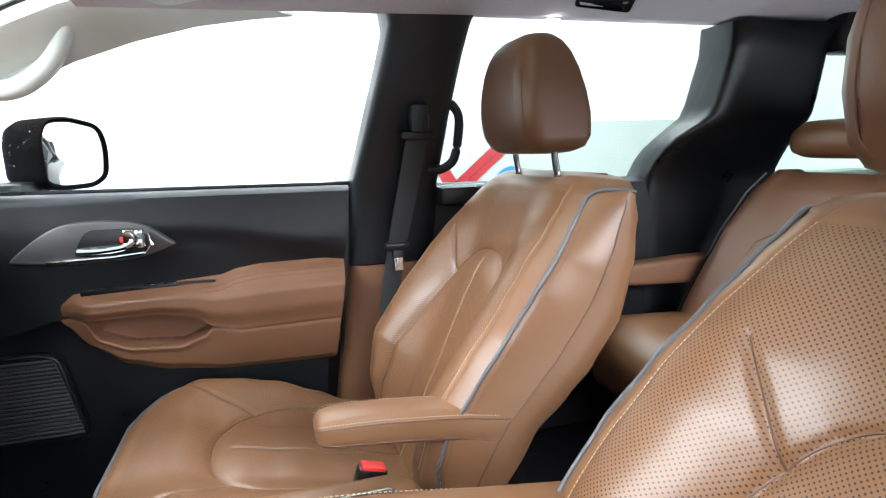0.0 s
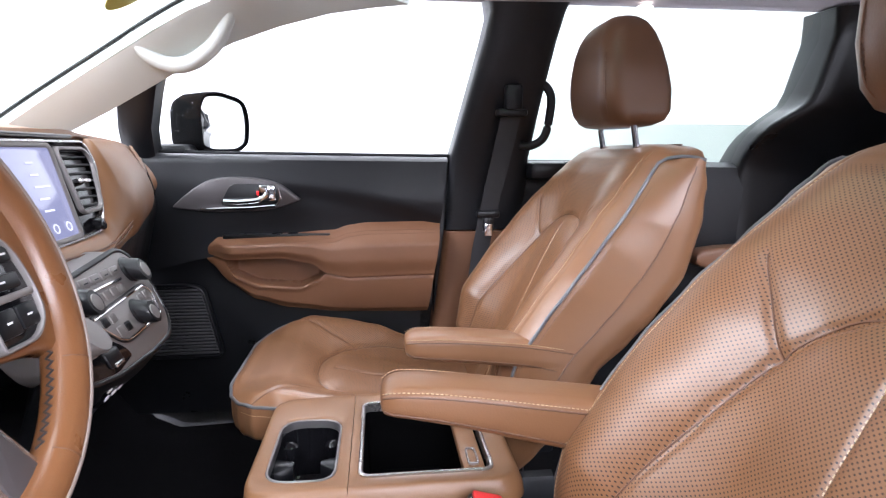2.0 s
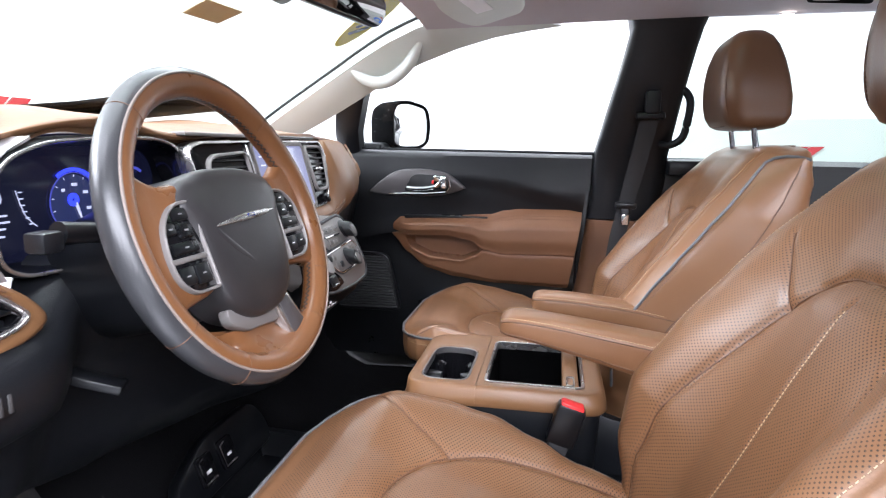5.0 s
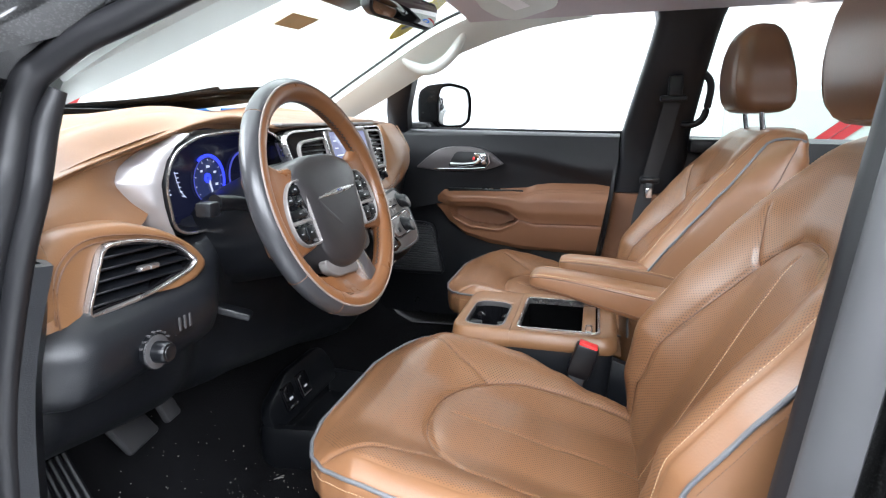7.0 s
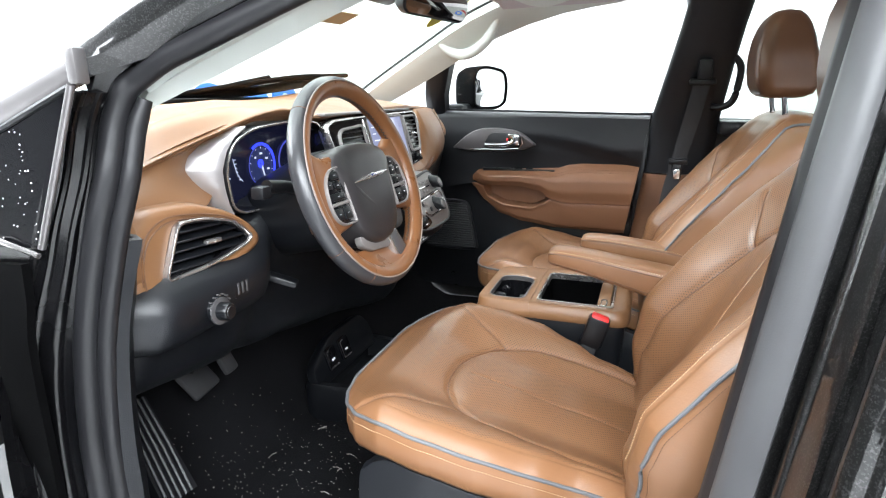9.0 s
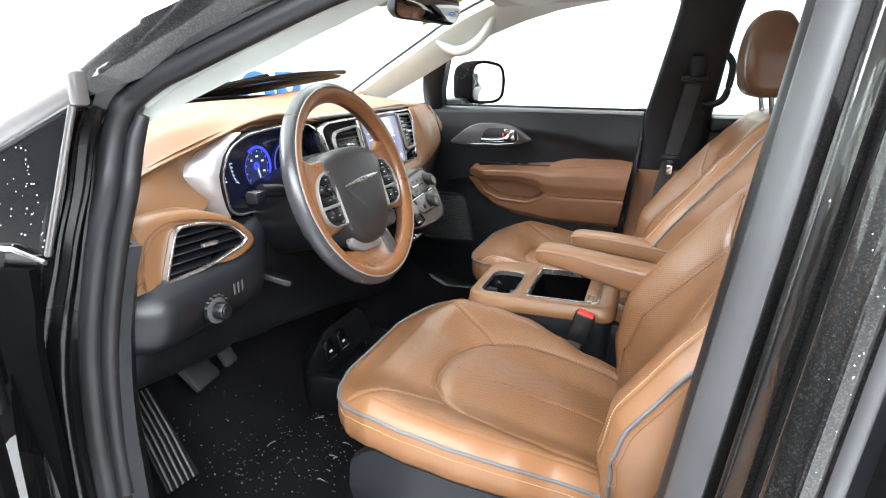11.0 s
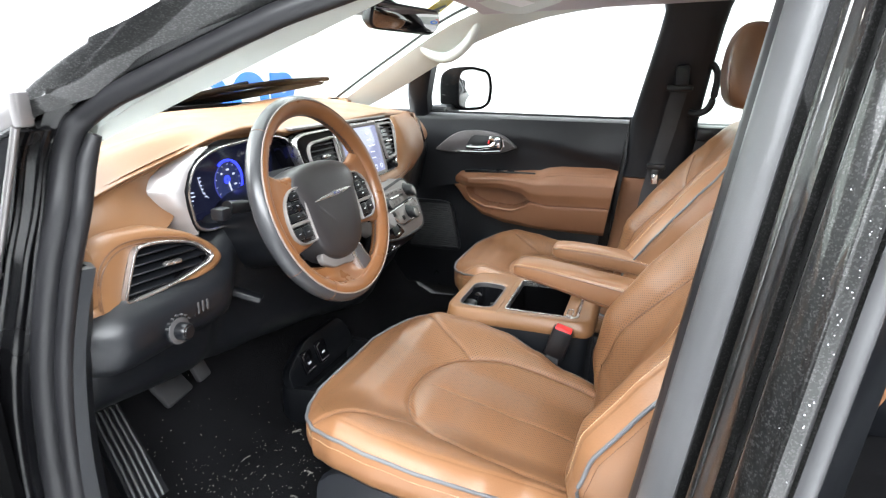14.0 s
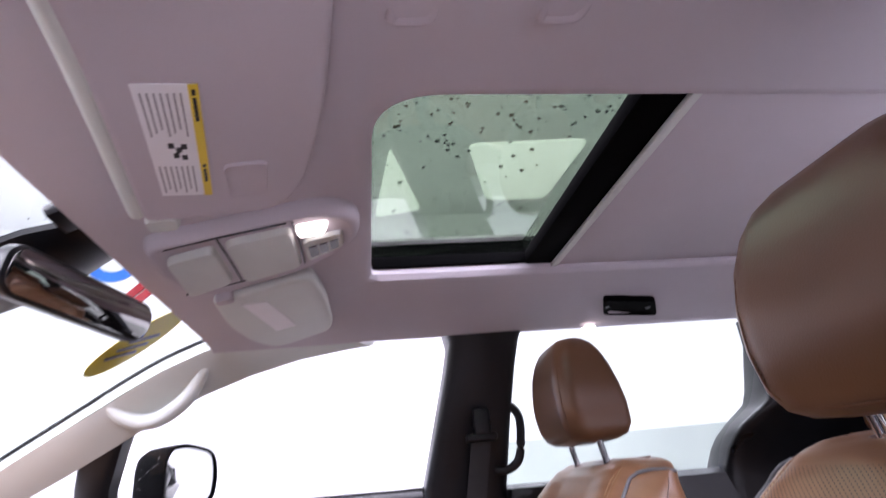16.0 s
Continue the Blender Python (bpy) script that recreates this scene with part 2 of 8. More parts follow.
def part(name, bm, material, parent, label="", angle=40):
    ob = new(name, mesh_of(name, bm, material, True, angle))
    ob.parent = parent
    if label:
        ob["label"] = label
    return ob


def thing(name, label, category, group="", kind=""):
    return tagged(new(name), label, category, group, kind)


def solid(name, bm, material, label, category, kind="", group=""):
    return tagged(new(name, mesh_of(name, bm, material)), label, category, group, kind)


def join(*bms):
    out = bmesh.new()
    for b in bms:
        me = bpy.data.meshes.new("tmp")
        b.to_mesh(me)
        out.from_mesh(me)
        b.free()
        bpy.data.meshes.remove(me)
    return out


def moved(bm, m):
    bmesh.ops.transform(bm, matrix=m, verts=bm.verts)
    return bm


def rbox(x0, x1, y0, y1, z0, z1, r=0.004, seg=2):
    bm = bmesh.new()
    bmesh.ops.create_cube(bm, size=1)
    for v in bm.verts:
        v.co = Vector(((x0 + x1) / 2 + v.co.x * (x1 - x0), (y0 + y1) / 2 + v.co.y * (y1 - y0), (z0 + z1) / 2 + v.co.z * (z1 - z0)))
    if r:
        bmesh.ops.bevel(bm, geom=bm.edges[:], offset=r, segments=seg, profile=0.5, affect="EDGES")
    return bm


def loft(rings, closed=True, caps=True):
    bm = bmesh.new()
    rows = [[bm.verts.new(p) for p in ring] for ring in rings]
    n = len(rows[0])
    for a, b in zip(rows, rows[1:]):
        for i in range(n if closed else n - 1):
            j = (i + 1) % n
            bm.faces.new((a[i], a[j], b[j], b[i]))
    if caps and closed:
        bm.faces.new(rows[0][::-1])
        bm.faces.new(rows[-1])
    return bm


def thick(bm, d):
    """Gives an open sheet a thickness d along its normals."""
    bmesh.ops.recalc_face_normals(bm, faces=bm.faces)
    bmesh.ops.solidify(bm, geom=bm.faces[:], thickness=d)
    return bm


def spline(pts, n=8, closed=False):
    p = [Vector(q) for q in pts]
    out = []
    count = len(p) if closed else len(p) - 1
    for i in range(count):
        a, b = (p[i - 1] if i or closed else p[0]), p[i]
        c = p[(i + 1) % len(p)]
        d = p[(i + 2) % len(p)] if closed or i + 2 < len(p) else c
        for k in range(n):
            t = k / n
            out.append(0.5 * (2 * b + (c - a) * t + (2 * a - 5 * b + 4 * c - d) * t * t + (3 * b - a - 3 * c + d) * t ** 3))
    if not closed:
        out.append(p[-1])
    return out


def sweep(pts, r, n=8, closed=False, flat=1.0, up=(0, 0, 1)):
    """A tube along points; flat squeezes it along up."""
    pts = [Vector(p) for p in pts]
    rings = []
    m = len(pts)
    for i, p in enumerate(pts):
        a = pts[i - 1] if i or closed else p
        b = pts[(i + 1) % m] if i + 1 < m or closed else p
        t = (b - a).normalized()
        u = Vector(up)
        if abs(t.dot(u)) > 0.97:
            u = Vector((1, 0, 0)) if abs(t.x) < 0.9 else Vector((0, 1, 0))
        s = t.cross(u).normalized()
        w = s.cross(t).normalized()
        rr = r[i] if isinstance(r, (list, tuple)) else r
        rings.append([p + s * rr * math.cos(k * math.tau / n) + w * rr * flat * math.sin(k * math.tau / n) for k in range(n)])
    if closed:
        rings.append(rings[0])
        return loft(rings, True, False)
    return loft(rings, True, True)


def rounded(pts, r, n=5):
    """A 2D polygon with rounded corners; r: one radius or one per corner."""
    out = []
    m = len(pts)
    for i in range(m):
        p = Vector(pts[i])
        a, b = Vector(pts[i - 1]) - p, Vector(pts[(i + 1) % m]) - p
        rr = r[i] if isinstance(r, (list, tuple)) else r
        k = min(rr, a.length * 0.48, b.length * 0.48)
        p0, p1 = p + a.normalized() * k, p + b.normalized() * k
        for j in range(n + 1):
            t = j / n
            out.append((1 - t) ** 2 * p0 + 2 * t * (1 - t) * p + t * t * p1)
    return out


def put(axis, u, v, w):
    """A point from two in-plane numbers and one along the axis."""
    return {"x": (w, u, v), "y": (u, w, v), "z": (u, v, w)}[axis]


def slab(outline, axis, w0, w1, bev=0.003):
    """A plate of the given outline between w0 and w1 along the axis, with softened rims."""
    c = sum((Vector(p) for p in outline), Vector((0, 0))) / len(outline)

    def ring(w, inset):
        out = []
        for p in outline:
            d = Vector(p) - c
            k = max(1 - inset / max(d.length, 1e-4), 0.2)
            out.append(put(axis, *(c + d * k), w))
        return out
    s = 1 if w1 > w0 else -1
    rings = [ring(w0, bev), ring(w0 + s * bev, 0), ring(w1 - s * bev, 0), ring(w1 - s * bev * 0.3, bev * 0.3), ring(w1, bev)] if bev else [ring(w0, 0), ring(w1, 0)]
    return loft(rings)


def frame_ring(outline, inner, axis, w0, w1, bev=0.002):
    """A flat rim between two outlines of the same count."""
    a = [Vector(p) for p in outline]
    b = [Vector(p) for p in inner]
    n = len(a)
    rings = [[put(axis, *p, w0) for p in a], [put(axis, *p, w1) for p in a], [put(axis, *(p + (q - p) * 0.25), w1 + (bev if w1 > w0 else -bev)) for p, q in zip(a, b)],
             [put(axis, *(p + (q - p) * 0.75), w1 + (bev if w1 > w0 else -bev)) for p, q in zip(a, b)], [put(axis, *q, w1) for q in b], [put(axis, *q, w0) for q in b]]
    rings.append(rings[0])
    return loft(rings, True, False)


def scaled(outline, d):
    """The outline moved inwards by about d."""
    pts = [Vector(p) for p in outline]
    out = []
    n = len(pts)
    area = sum(pts[i - 1].x * pts[i].y - pts[i].x * pts[i - 1].y for i in range(n))
    s = 1 if area > 0 else -1
    for i in range(n):
        e = pts[(i + 1) % n] - pts[i - 1]
        if e.length < 1e-9:
            out.append(pts[i])
            continue
        nrm = Vector((-e.y, e.x)).normalized() * s
        out.append(pts[i] + nrm * d)
    return out


def lathe(profile, axis_from, axis_to, n=24):
    """A turned shape: profile of (radius, distance along the axis)."""
    a, b = Vector(axis_from), Vector(axis_to)
    t = (b - a).normalized()
    u = t.orthogonal().normalized()
    w = t.cross(u)
    return loft([[a + t * d + (u * math.cos(k * math.tau / n) + w * math.sin(k * math.tau / n)) * max(r, 1e-4) for k in range(n)] for r, d in profile])


def spline4(rows, n=4):
    """Smooth rows of four numbers between those given."""
    a = spline([r[:3] for r in rows], n)
    b = spline([(r[3], 0, 0) for r in rows], n)
    return [(*p, q.x) for p, q in zip(a, b)]


def smooth01(x):
    x = min(max(x, 0.0), 1.0)
    return x * x * (3 - 2 * x)


def lerp(table, x):
    """Smooth interpolation in a table of (x, value...)."""
    if x <= table[0][0]:
        return table[0][1:] if len(table[0]) > 2 else table[0][1]
    for a, b in zip(table, table[1:]):
        if x <= b[0]:
            t = (x - a[0]) / (b[0] - a[0])
            t = 0.5 * t + 0.5 * smooth01(t)
            v = [p + (q - p) * t for p, q in zip(a[1:], b[1:])]
            return v if len(v) > 1 else v[0]
    return table[-1][1:] if len(table[-1]) > 2 else table[-1][1]

def stitches(pts, length=0.0030, gap=0.0022, r=0.0005):
    """Short threads laid end to end along a line."""
    out = []
    pts = [Vector(p) for p in pts]
    run = 0.0
    for a, b in zip(pts, pts[1:]):
        d = (b - a).length
        while run < d:
            p = a.lerp(b, run / d)
            t = (b - a).normalized() * length / 2
            out.append(sweep([p - t, p + t], r, 4))
            run += length + gap
        run -= d
    return join(*out)


# ---- the studio ----
def wall_box(name, x0, x1, y0, y1, z0, z1, material, label):
    return solid(name, rbox(x0, x1, y0, y1, z0, z1, 0), material, label, "wall", "structure")


solid("floor", rbox(-6.2, 8.2, -6.2, 8.7, -0.2, 0.0, 0), FLOORPAINT, "pale grey painted studio floor under the van", "floor", "structure")
wall_box("wall_front", -6.2, -6.0, -6.2, 8.7, 0, 5.6, WALLPAINT, "white painted studio wall with a blue and red sign")
wall_box("wall_rear", 8.0, 8.2, -6.2, 8.7, 0, 5.6, WALLPAINT, "white studio wall behind the van")
wall_box("wall_side_far", -6.0, 8.0, 8.5, 8.7, 0, 5.6, WALLPAINT, "white painted studio wall beside the van")
# out of view; kept dark so the black paint reflects less light
wall_box("wall_side_near", -6.0, 8.0, -6.2, -6.0, 0, 5.6, DARKWALL, "unseen dark grey wall by the open door, added for dark reflections")
solid("ceiling", rbox(-6.2, 8.2, -6.2, 8.7, 5.6, 5.8, 0), WALLPAINT, "white painted studio ceiling", "ceiling", "structure")
solid("dado", rbox(1.75, 7.9, 8.43, 8.5, 0, 1.62, 0.01), GREENWALL, "pale green grey lower wall panel", "wall panel", "structure")

for pts in (((0.34, 6.2), (0.95, 8.2), (0.15, 8.45)), ((1.45, 6.15), (3.25, 6.05), (3.10, 7.9), (2.06, 7.9))):
    solid("ceiling_panel", slab(rounded(pts, 0.15, 4), "z", 5.60, 5.56, 0.01), PANELLIT, "lit white panel in the studio ceiling", "ceiling light", "structure")

# ---- the van: shell ----
BELT, TOP = 1.15, 1.49


def side(z):
    """Half width of the cabin's inner side at a height."""
    return 0.76 - 0.5 * (z - BELT) if z > BELT else 0.76 + 0.10 * min(BELT - z, 0.35)


# floor and toe board
rows = []
for x in [-1.12, -1.06, -0.98, -0.88, -0.80, -0.74, -0.6, -0.3, 0, 0.4, 0.9, 1.6, 2.3]:
    z = 0.42 + 0.40 * smooth01((-0.74 - x) / 0.36)
    rows.append([(x, y, z + 0.01 * noise.noise((x * 3, y * 3, 0))) for y in np.linspace(-0.80, 0.80, 33)])
solid("carpet_floor", thick(loft(rows, False), 0.02), CARPET, "black cabin carpet with pale grit", "carpet", "structure")

# roof lining round the sunroof
HOLE = rounded([(-0.125, -0.30), (0.86, -0.30), (0.86, 0.285), (-0.125, 0.285)], [0.10, 0.06, 0.06, 0.03], 8)


def roof_z(x, y):
    z = 1.545 - 0.03 * (abs(y) / 0.6) ** 2.6
    z -= 0.055 * smooth01((-0.10 - x) / 0.34)
    return z - 0.05 * smooth01((x - 1.2) / 1.2)


def outward(p, k):
    c = Vector((0.37, 0.0))
    d = Vector(p) - c
    x_front = -0.455
    lim = 1e9
    if d.x > 1e-6:
        lim = min(lim, (2.25 - c.x) / d.x)
    if d.x < -1e-6:
        lim = min(lim, (x_front - c.x) / d.x)
    if abs(d.y) > 1e-6:
        lim = min(lim, 0.60 / abs(d.y))
    q = c + d * lim
    return Vector(p) + (q - Vector(p)) * k


rings = [[(p.x, p.y, roof_z(p.x, p.y) + 0.030) for p in (Vector(q) for q in HOLE)]]
rings.append([(p.x, p.y, roof_z(p.x, p.y) + 0.016) for p in (Vector(q) for q in HOLE)])
for k in [0.012] + list(np.linspace(0.04, 1.0, 26)):
    ring = []
    for q in HOLE:
        p = outward(q, k)
        ring.append((p.x, p.y, roof_z(p.x, p.y) + 0.013))
    rings.append(ring)
solid("headliner", thick(loft(rings, True, False), 0.012), HEADLINER, "soft grey cloth roof lining round a sunroof", "headliner", "structure")

# windscreen
def screen(u, v):
    """u from -1 (driver) to 1, v from 0 (top) to 1 (base)."""
    x = -0.44 - 0.74 * v + 0.09 * u * u * (0.25 + 0.75 * v)
    y = u * (0.545 + 0.19 * v)
    z = 1.54 - 0.365 * v - 0.02 * u * u * (1 - v)
    return Vector((x, y, z))


def screen_patch(us, vs, lift=0.0):
    return loft([[screen(u, v) + Vector((0.45, 0, -0.9)).normalized() * lift for u in us] for v in vs], False)


windscreen = thing("windshield", "clear laminated windshield with a black border and rain drops", "windshield", kind="structure")
pane = part("pane", screen_patch(np.linspace(-1, 1, 17), np.linspace(0, 1, 13)), SCREENGLASS, windscreen)
pane.visible_shadow = False

part("black_border", thick(screen_patch(np.linspace(0.955, 1.0, 3), np.linspace(0, 1, 13), 0.003), 0.002), BLACKSMOOTH, windscreen)
part("black_border", thick(screen_patch(np.linspace(-0.95, 0.95, 17), (0.875, 0.92, 0.96, 1.0), 0.003), 0.002), BLACKSMOOTH, windscreen)
part("black_border", thick(screen_patch(np.linspace(-0.95, 0.95, 17), (0.0, 0.012, 0.025), 0.003), 0.002), BLACKSMOOTH, windscreen)


# ---- pillars ----
def strip(pairs, d, sign=1):
    """A thick band between two edge lines, given as pairs of points; sign mirrors it to the driver's side."""
    rows = [[Vector(a) + (Vector(b) - Vector(a)) * k for k in (0, 0.25, 0.5, 0.75, 1)] for a, b in pairs]
    if sign < 0:
        rows = [[Vector((p.x, -p.y, p.z)) for p in r] for r in rows]
    # a soft crown across the band
    out = []
    for r in rows:
        across = (r[-1] - r[0])
        out.append([p + Vector((0, -sign, 0.3)).normalized() * (0.10 * across.length) * math.sin(math.pi * k / 4) * 0.6 for k, p in enumerate(r)])
    return thick(loft(out, False), d)


A_EDGE = [((-0.34, 0.525, 1.532), (-0.11, 0.604, 1.5145)), ((-0.42, 0.53, 1.522), (-0.19, 0.608, 1.506)), ((-0.49, 0.54, 1.500), (-0.29, 0.612, 1.490)), ((-0.57, 0.555, 1.470), (-0.40, 0.620, 1.461)), ((-0.65, 0.575, 1.432), (-0.505, 0.630, 1.424)), ((-0.73, 0.597, 1.390), (-0.610, 0.648, 1.375)),
          ((-0.92, 0.645, 1.29), (-0.80, 0.69, 1.28)), ((-1.12, 0.70, 1.18), (-1.00, 0.735, 1.19))]
for sign, tag in ((1, "passenger"),):
    solid("a_pillar_" + tag, strip(A_EDGE, 0.03, sign), BEIGE, "pale grey moulded pillar trim beside the windshield", "pillar trim", "structure")


solid("windshield_seal", sweep([p + Vector((-0.010, -0.010, 0.002)) for p in spline([a for a, b in A_EDGE[1:]], 5)], 0.0045, 8), BLACKSMOOTH, "black rubber edge between windshield and pillar trim", "seal", "structure")


def pillar(rows, name, material, label, sign=1):
    """An upright post: rows of (z, front x, rear x, inner y, depth)."""
    rings = []
    for z, xa, xb, y, d in rows:
        pts = rounded([(xa, y + d), (xa, y + 0.012), (xa + 0.03, y), (xb - 0.03, y), (xb, y + 0.012), (xb, y + d)], 0.016, 3)
        rings.append([(p.x, sign * p.y, z) for p in pts])
    return solid(name, loft(rings), material, label, "pillar trim", "structure")


pillar([(0.962, -0.012, 0.20, 0.735, 0.10), (1.05, -0.005, 0.205, 0.725, 0.11), (1.15, 0.0, 0.205, 0.705, 0.12), (1.3, 0.035, 0.22, 0.64, 0.12), (1.42, 0.062, 0.235, 0.585, 0.12), (1.475, 0.072, 0.245, 0.56, 0.12), (1.52, 0.06, 0.26, 0.535, 0.12)],
       "b_pillar_upper", BLACK, "black grained plastic trim of the middle pillar")
pillar([(0.42, -0.10, 0.16, 0.75, 0.10), (0.62, -0.055, 0.18, 0.745, 0.10), (0.80, -0.03, 0.19, 0.74, 0.10), (0.958, -0.012, 0.195, 0.737, 0.10)],
       "b_pillar_lower", TAN_DOOR, "tan moulded trim at the foot of the middle pillar")
# rear pillar and rear side
pillar([(0.45, 0.79, 1.25, 0.74, 0.12), (0.9, 0.795, 1.25, 0.735, 0.12), (1.10, 0.797, 1.24, 0.730, 0.12), (1.14, 0.802, 1.24, 0.722, 0.12), (1.18, 0.810, 1.24, 0.700, 0.12), (1.21, 0.821, 1.238, 0.678, 0.12), (1.235, 0.838, 1.237, 0.656, 0.12), (1.255, 0.860, 1.236, 0.638, 0.13), (1.27, 0.880, 1.235, 0.624, 0.14), (1.287, 0.897, 1.234, 0.612, 0.14), (1.32, 0.906, 1.232, 0.601, 0.14), (1.38, 0.912, 1.226, 0.585, 0.14), (1.44, 0.917, 1.218, 0.567, 0.14), (1.475, 0.905, 1.215, 0.55, 0.14), (1.50, 0.89, 1.23, 0.53, 0.14)],
       "c_pillar", BLACKSMOOTH, "black plastic trim of the rear pillar swelling towards the waist")
solid("rear_side_panel", rbox(1.24, 2.3, 0.66, 0.80, 0.42, 1.12, 0.03), BLACKSMOOTH, "black rear side trim below the quarter window", "side trim", "structure")
solid("rear_rail", rbox(1.20, 2.3, 0.52, 0.60, 1.43, 1.53, 0.02), BLACKSMOOTH, "black rail above the quarter window", "side trim", "structure")
solid("tailgate", rbox(2.25, 2.35, -0.8, 0.8, 0.42, 1.6, 0.03), BLACKSMOOTH, "black inner face of the closed tailgate", "tailgate", "structure")


def side_sheet(xa, xb, za, zb, lift=0.0, nx=6, nz=6):
    return loft([[(xa + (xb - xa) * i / nx, side(za + (zb - za) * j / nz) + lift, za + (zb - za) * j / nz) for i in range(nx + 1)] for j in range(nz + 1)], False)


for nm, xa, xb, za, zb, m, lab in (("window_front", -0.95, 0.06, 1.14, 1.50, GLASS, "clear front door window"), ("window_slide", 0.2, 0.99, 1.12, 1.50, PRIVACY, "green tinted sliding door window"),
                                   ("window_quarter", 1.19, 2.25, 1.10, 1.46, DARKPRIVACY, "dark green tinted quarter window")):
    w = solid(nm, side_sheet(xa, xb, za, zb, 0.02), m, lab, "window", "structure")
    w.visible_shadow = False
# head rail over the side windows
solid("head_rail_passenger", thick(loft([[(x, 0.545, roof_z(x, 0.55) + 0.012), (x, 0.575, 1.527), (x, 0.598, 1.515), (x, 0.63, 1.515)] for x in np.linspace(-0.14, 2.2, 26)], False), 0.01), HEADLINER, "grey cloth edge of the roof lining over the doors", "headliner", "structure")
solid("roof_skin", thick(loft([[(x, y, 1.66 - 0.12 * (abs(y) / 0.66) ** 3 - 0.08 * smooth01((-0.1 - x) / 0.5)) for y in np.linspace(-0.68, 0.68, 15)] for x in (-0.45, -0.3, -0.16)], False), 0.01), PAINT, "glossy black painted front edge of the roof", "roof", "structure")
solid("roof_skin", thick(loft([[(x, y, 1.66 - 0.12 * (abs(y) / 0.66) ** 3) for y in np.linspace(-0.68, 0.68, 15)] for x in (0.9, 1.5, 2.35)], False), 0.01), PAINT, "glossy black painted roof behind the sunroof", "roof", "structure")
for s in (-1, 1):
    solid("roof_skin", thick(loft([[(x, s * y, 1.66 - 0.12 * (y / 0.66) ** 3) for y in np.linspace(0.33, 0.68, 7)] for x in (-0.16, 0.3, 0.9)], False), 0.01), PAINT, "glossy black painted roof beside the sunroof", "roof", "structure")

# ---- sunroof ----
sun = thing("sunroof", "green tinted glass sunroof with black frame, blind half open", "sunroof", kind="structure")
g = part("pane", rbox(-0.14, 0.215, -0.32, 0.31, 1.586, 1.590, 0), ROOFGLASS, sun)
g.visible_shadow = False
part("frame_bar", rbox(0.195, 0.256, -0.315, 0.31, 1.560, 1.585, 0.006), MATTEBLACK, sun, "black sunroof cross bar")
part("frame_bar", rbox(-0.13, 0.24, 0.262, 0.30, 1.562, 1.585, 0.004), MATTEBLACK, sun, "black sunroof side rail")
part("frame_bar", rbox(-0.13, 0.24, -0.318, -0.304, 1.570, 1.585, 0.004), MATTEBLACK, sun, "black sunroof side rail")
part("blind", rbox(0.262, 0.88, -0.31, 0.30, 1.556, 1.572, 0.004), HEADLINER, sun, "grey cloth sliding blind")
part("blind_edge", rbox(0.250, 0.264, -0.31, 0.30, 1.552, 1.562, 0.004), BEIGE, sun, "pale blind edge strip")

# ---- passenger door ----
door = thing("door_passenger", "closed front door, black upper trim with tan armrest and lower panel", "car door", kind="structure")


def panel(top, bottom, prof, n=30, thickness=0.02):
    """A trim panel between two edge lines (x, z); prof gives the inner y from the share of height."""
    rows = []
    for k, yv in prof:
        row = []
        for i in range(n + 1):
            t = i / n
            x0, z0 = lerp(top, t)
            x1, z1 = lerp(bottom, t)
            row.append((x0 + (x1 - x0) * k, yv(t) if callable(yv) else yv, z0 + (z1 - z0) * k))
        rows.append(row)
    return thick(loft(rows, False), thickness)


# black upper trim from the waist to the armrest
def swept(bm):
    """A hollow that sweeps back from the handle across the trim."""
    for v in bm.verts:
        x, z = v.co.x, v.co.z
        line = 1.092 - 0.10 * ((x + 0.45) / 0.45) ** 2 if x > -0.45 else 1.092
        v.co.y += 0.016 * smooth01((line - z) / 0.05) * smooth01((x + 0.75) / 0.3)
    return bm


part("upper_trim", swept(panel([(0, -0.80, 1.165), (1, -0.004, 1.152)], [(0, -0.80, 0.86), (0.25, -0.62, 0.90), (0.6, -0.35, 0.93), (1, -0.03, 0.94)],
                         [(0.0, 0.765), (0.02, 0.745), (0.06, 0.735)] + [(k, 0.735 - 0.015 * math.sin(min(k / 0.6, 1) * math.pi / 2) ** 2 + 0.012 * smooth01((k - 0.5) / 0.4)) for k in np.linspace(0.1, 1.0, 24)], 50)), BLACK, door, "black grained upper trim")
# tan insert: padded armrest above, map pocket and lower panel below it
PADTOP = [(-0.628, 0.914), (-0.612, 0.940), (-0.590, 0.955), (-0.42, 0.960), (-0.300, 0.967), (-0.262, 0.979), (-0.214, 0.985), (-0.025, 0.986)]
PADLOW = [(-0.628, 0.911), (-0.56, 0.900), (-0.43, 0.902), (-0.36, 0.889), (-0.318, 0.862), (-0.26, 0.849), (-0.06, 0.852)]
LOWEND = [(-0.628, 0.905), (-0.612, 0.884), (-0.568, 0.836), (-0.502, 0.790), (-0.419, 0.766), (-0.291, 0.751), (-0.06, 0.746)]
LIP = [(-0.575, 0.902), (-0.545, 0.857), (-0.487, 0.833), (-0.39, 0.826), (-0.346, 0.843), (-0.315, 0.866)]


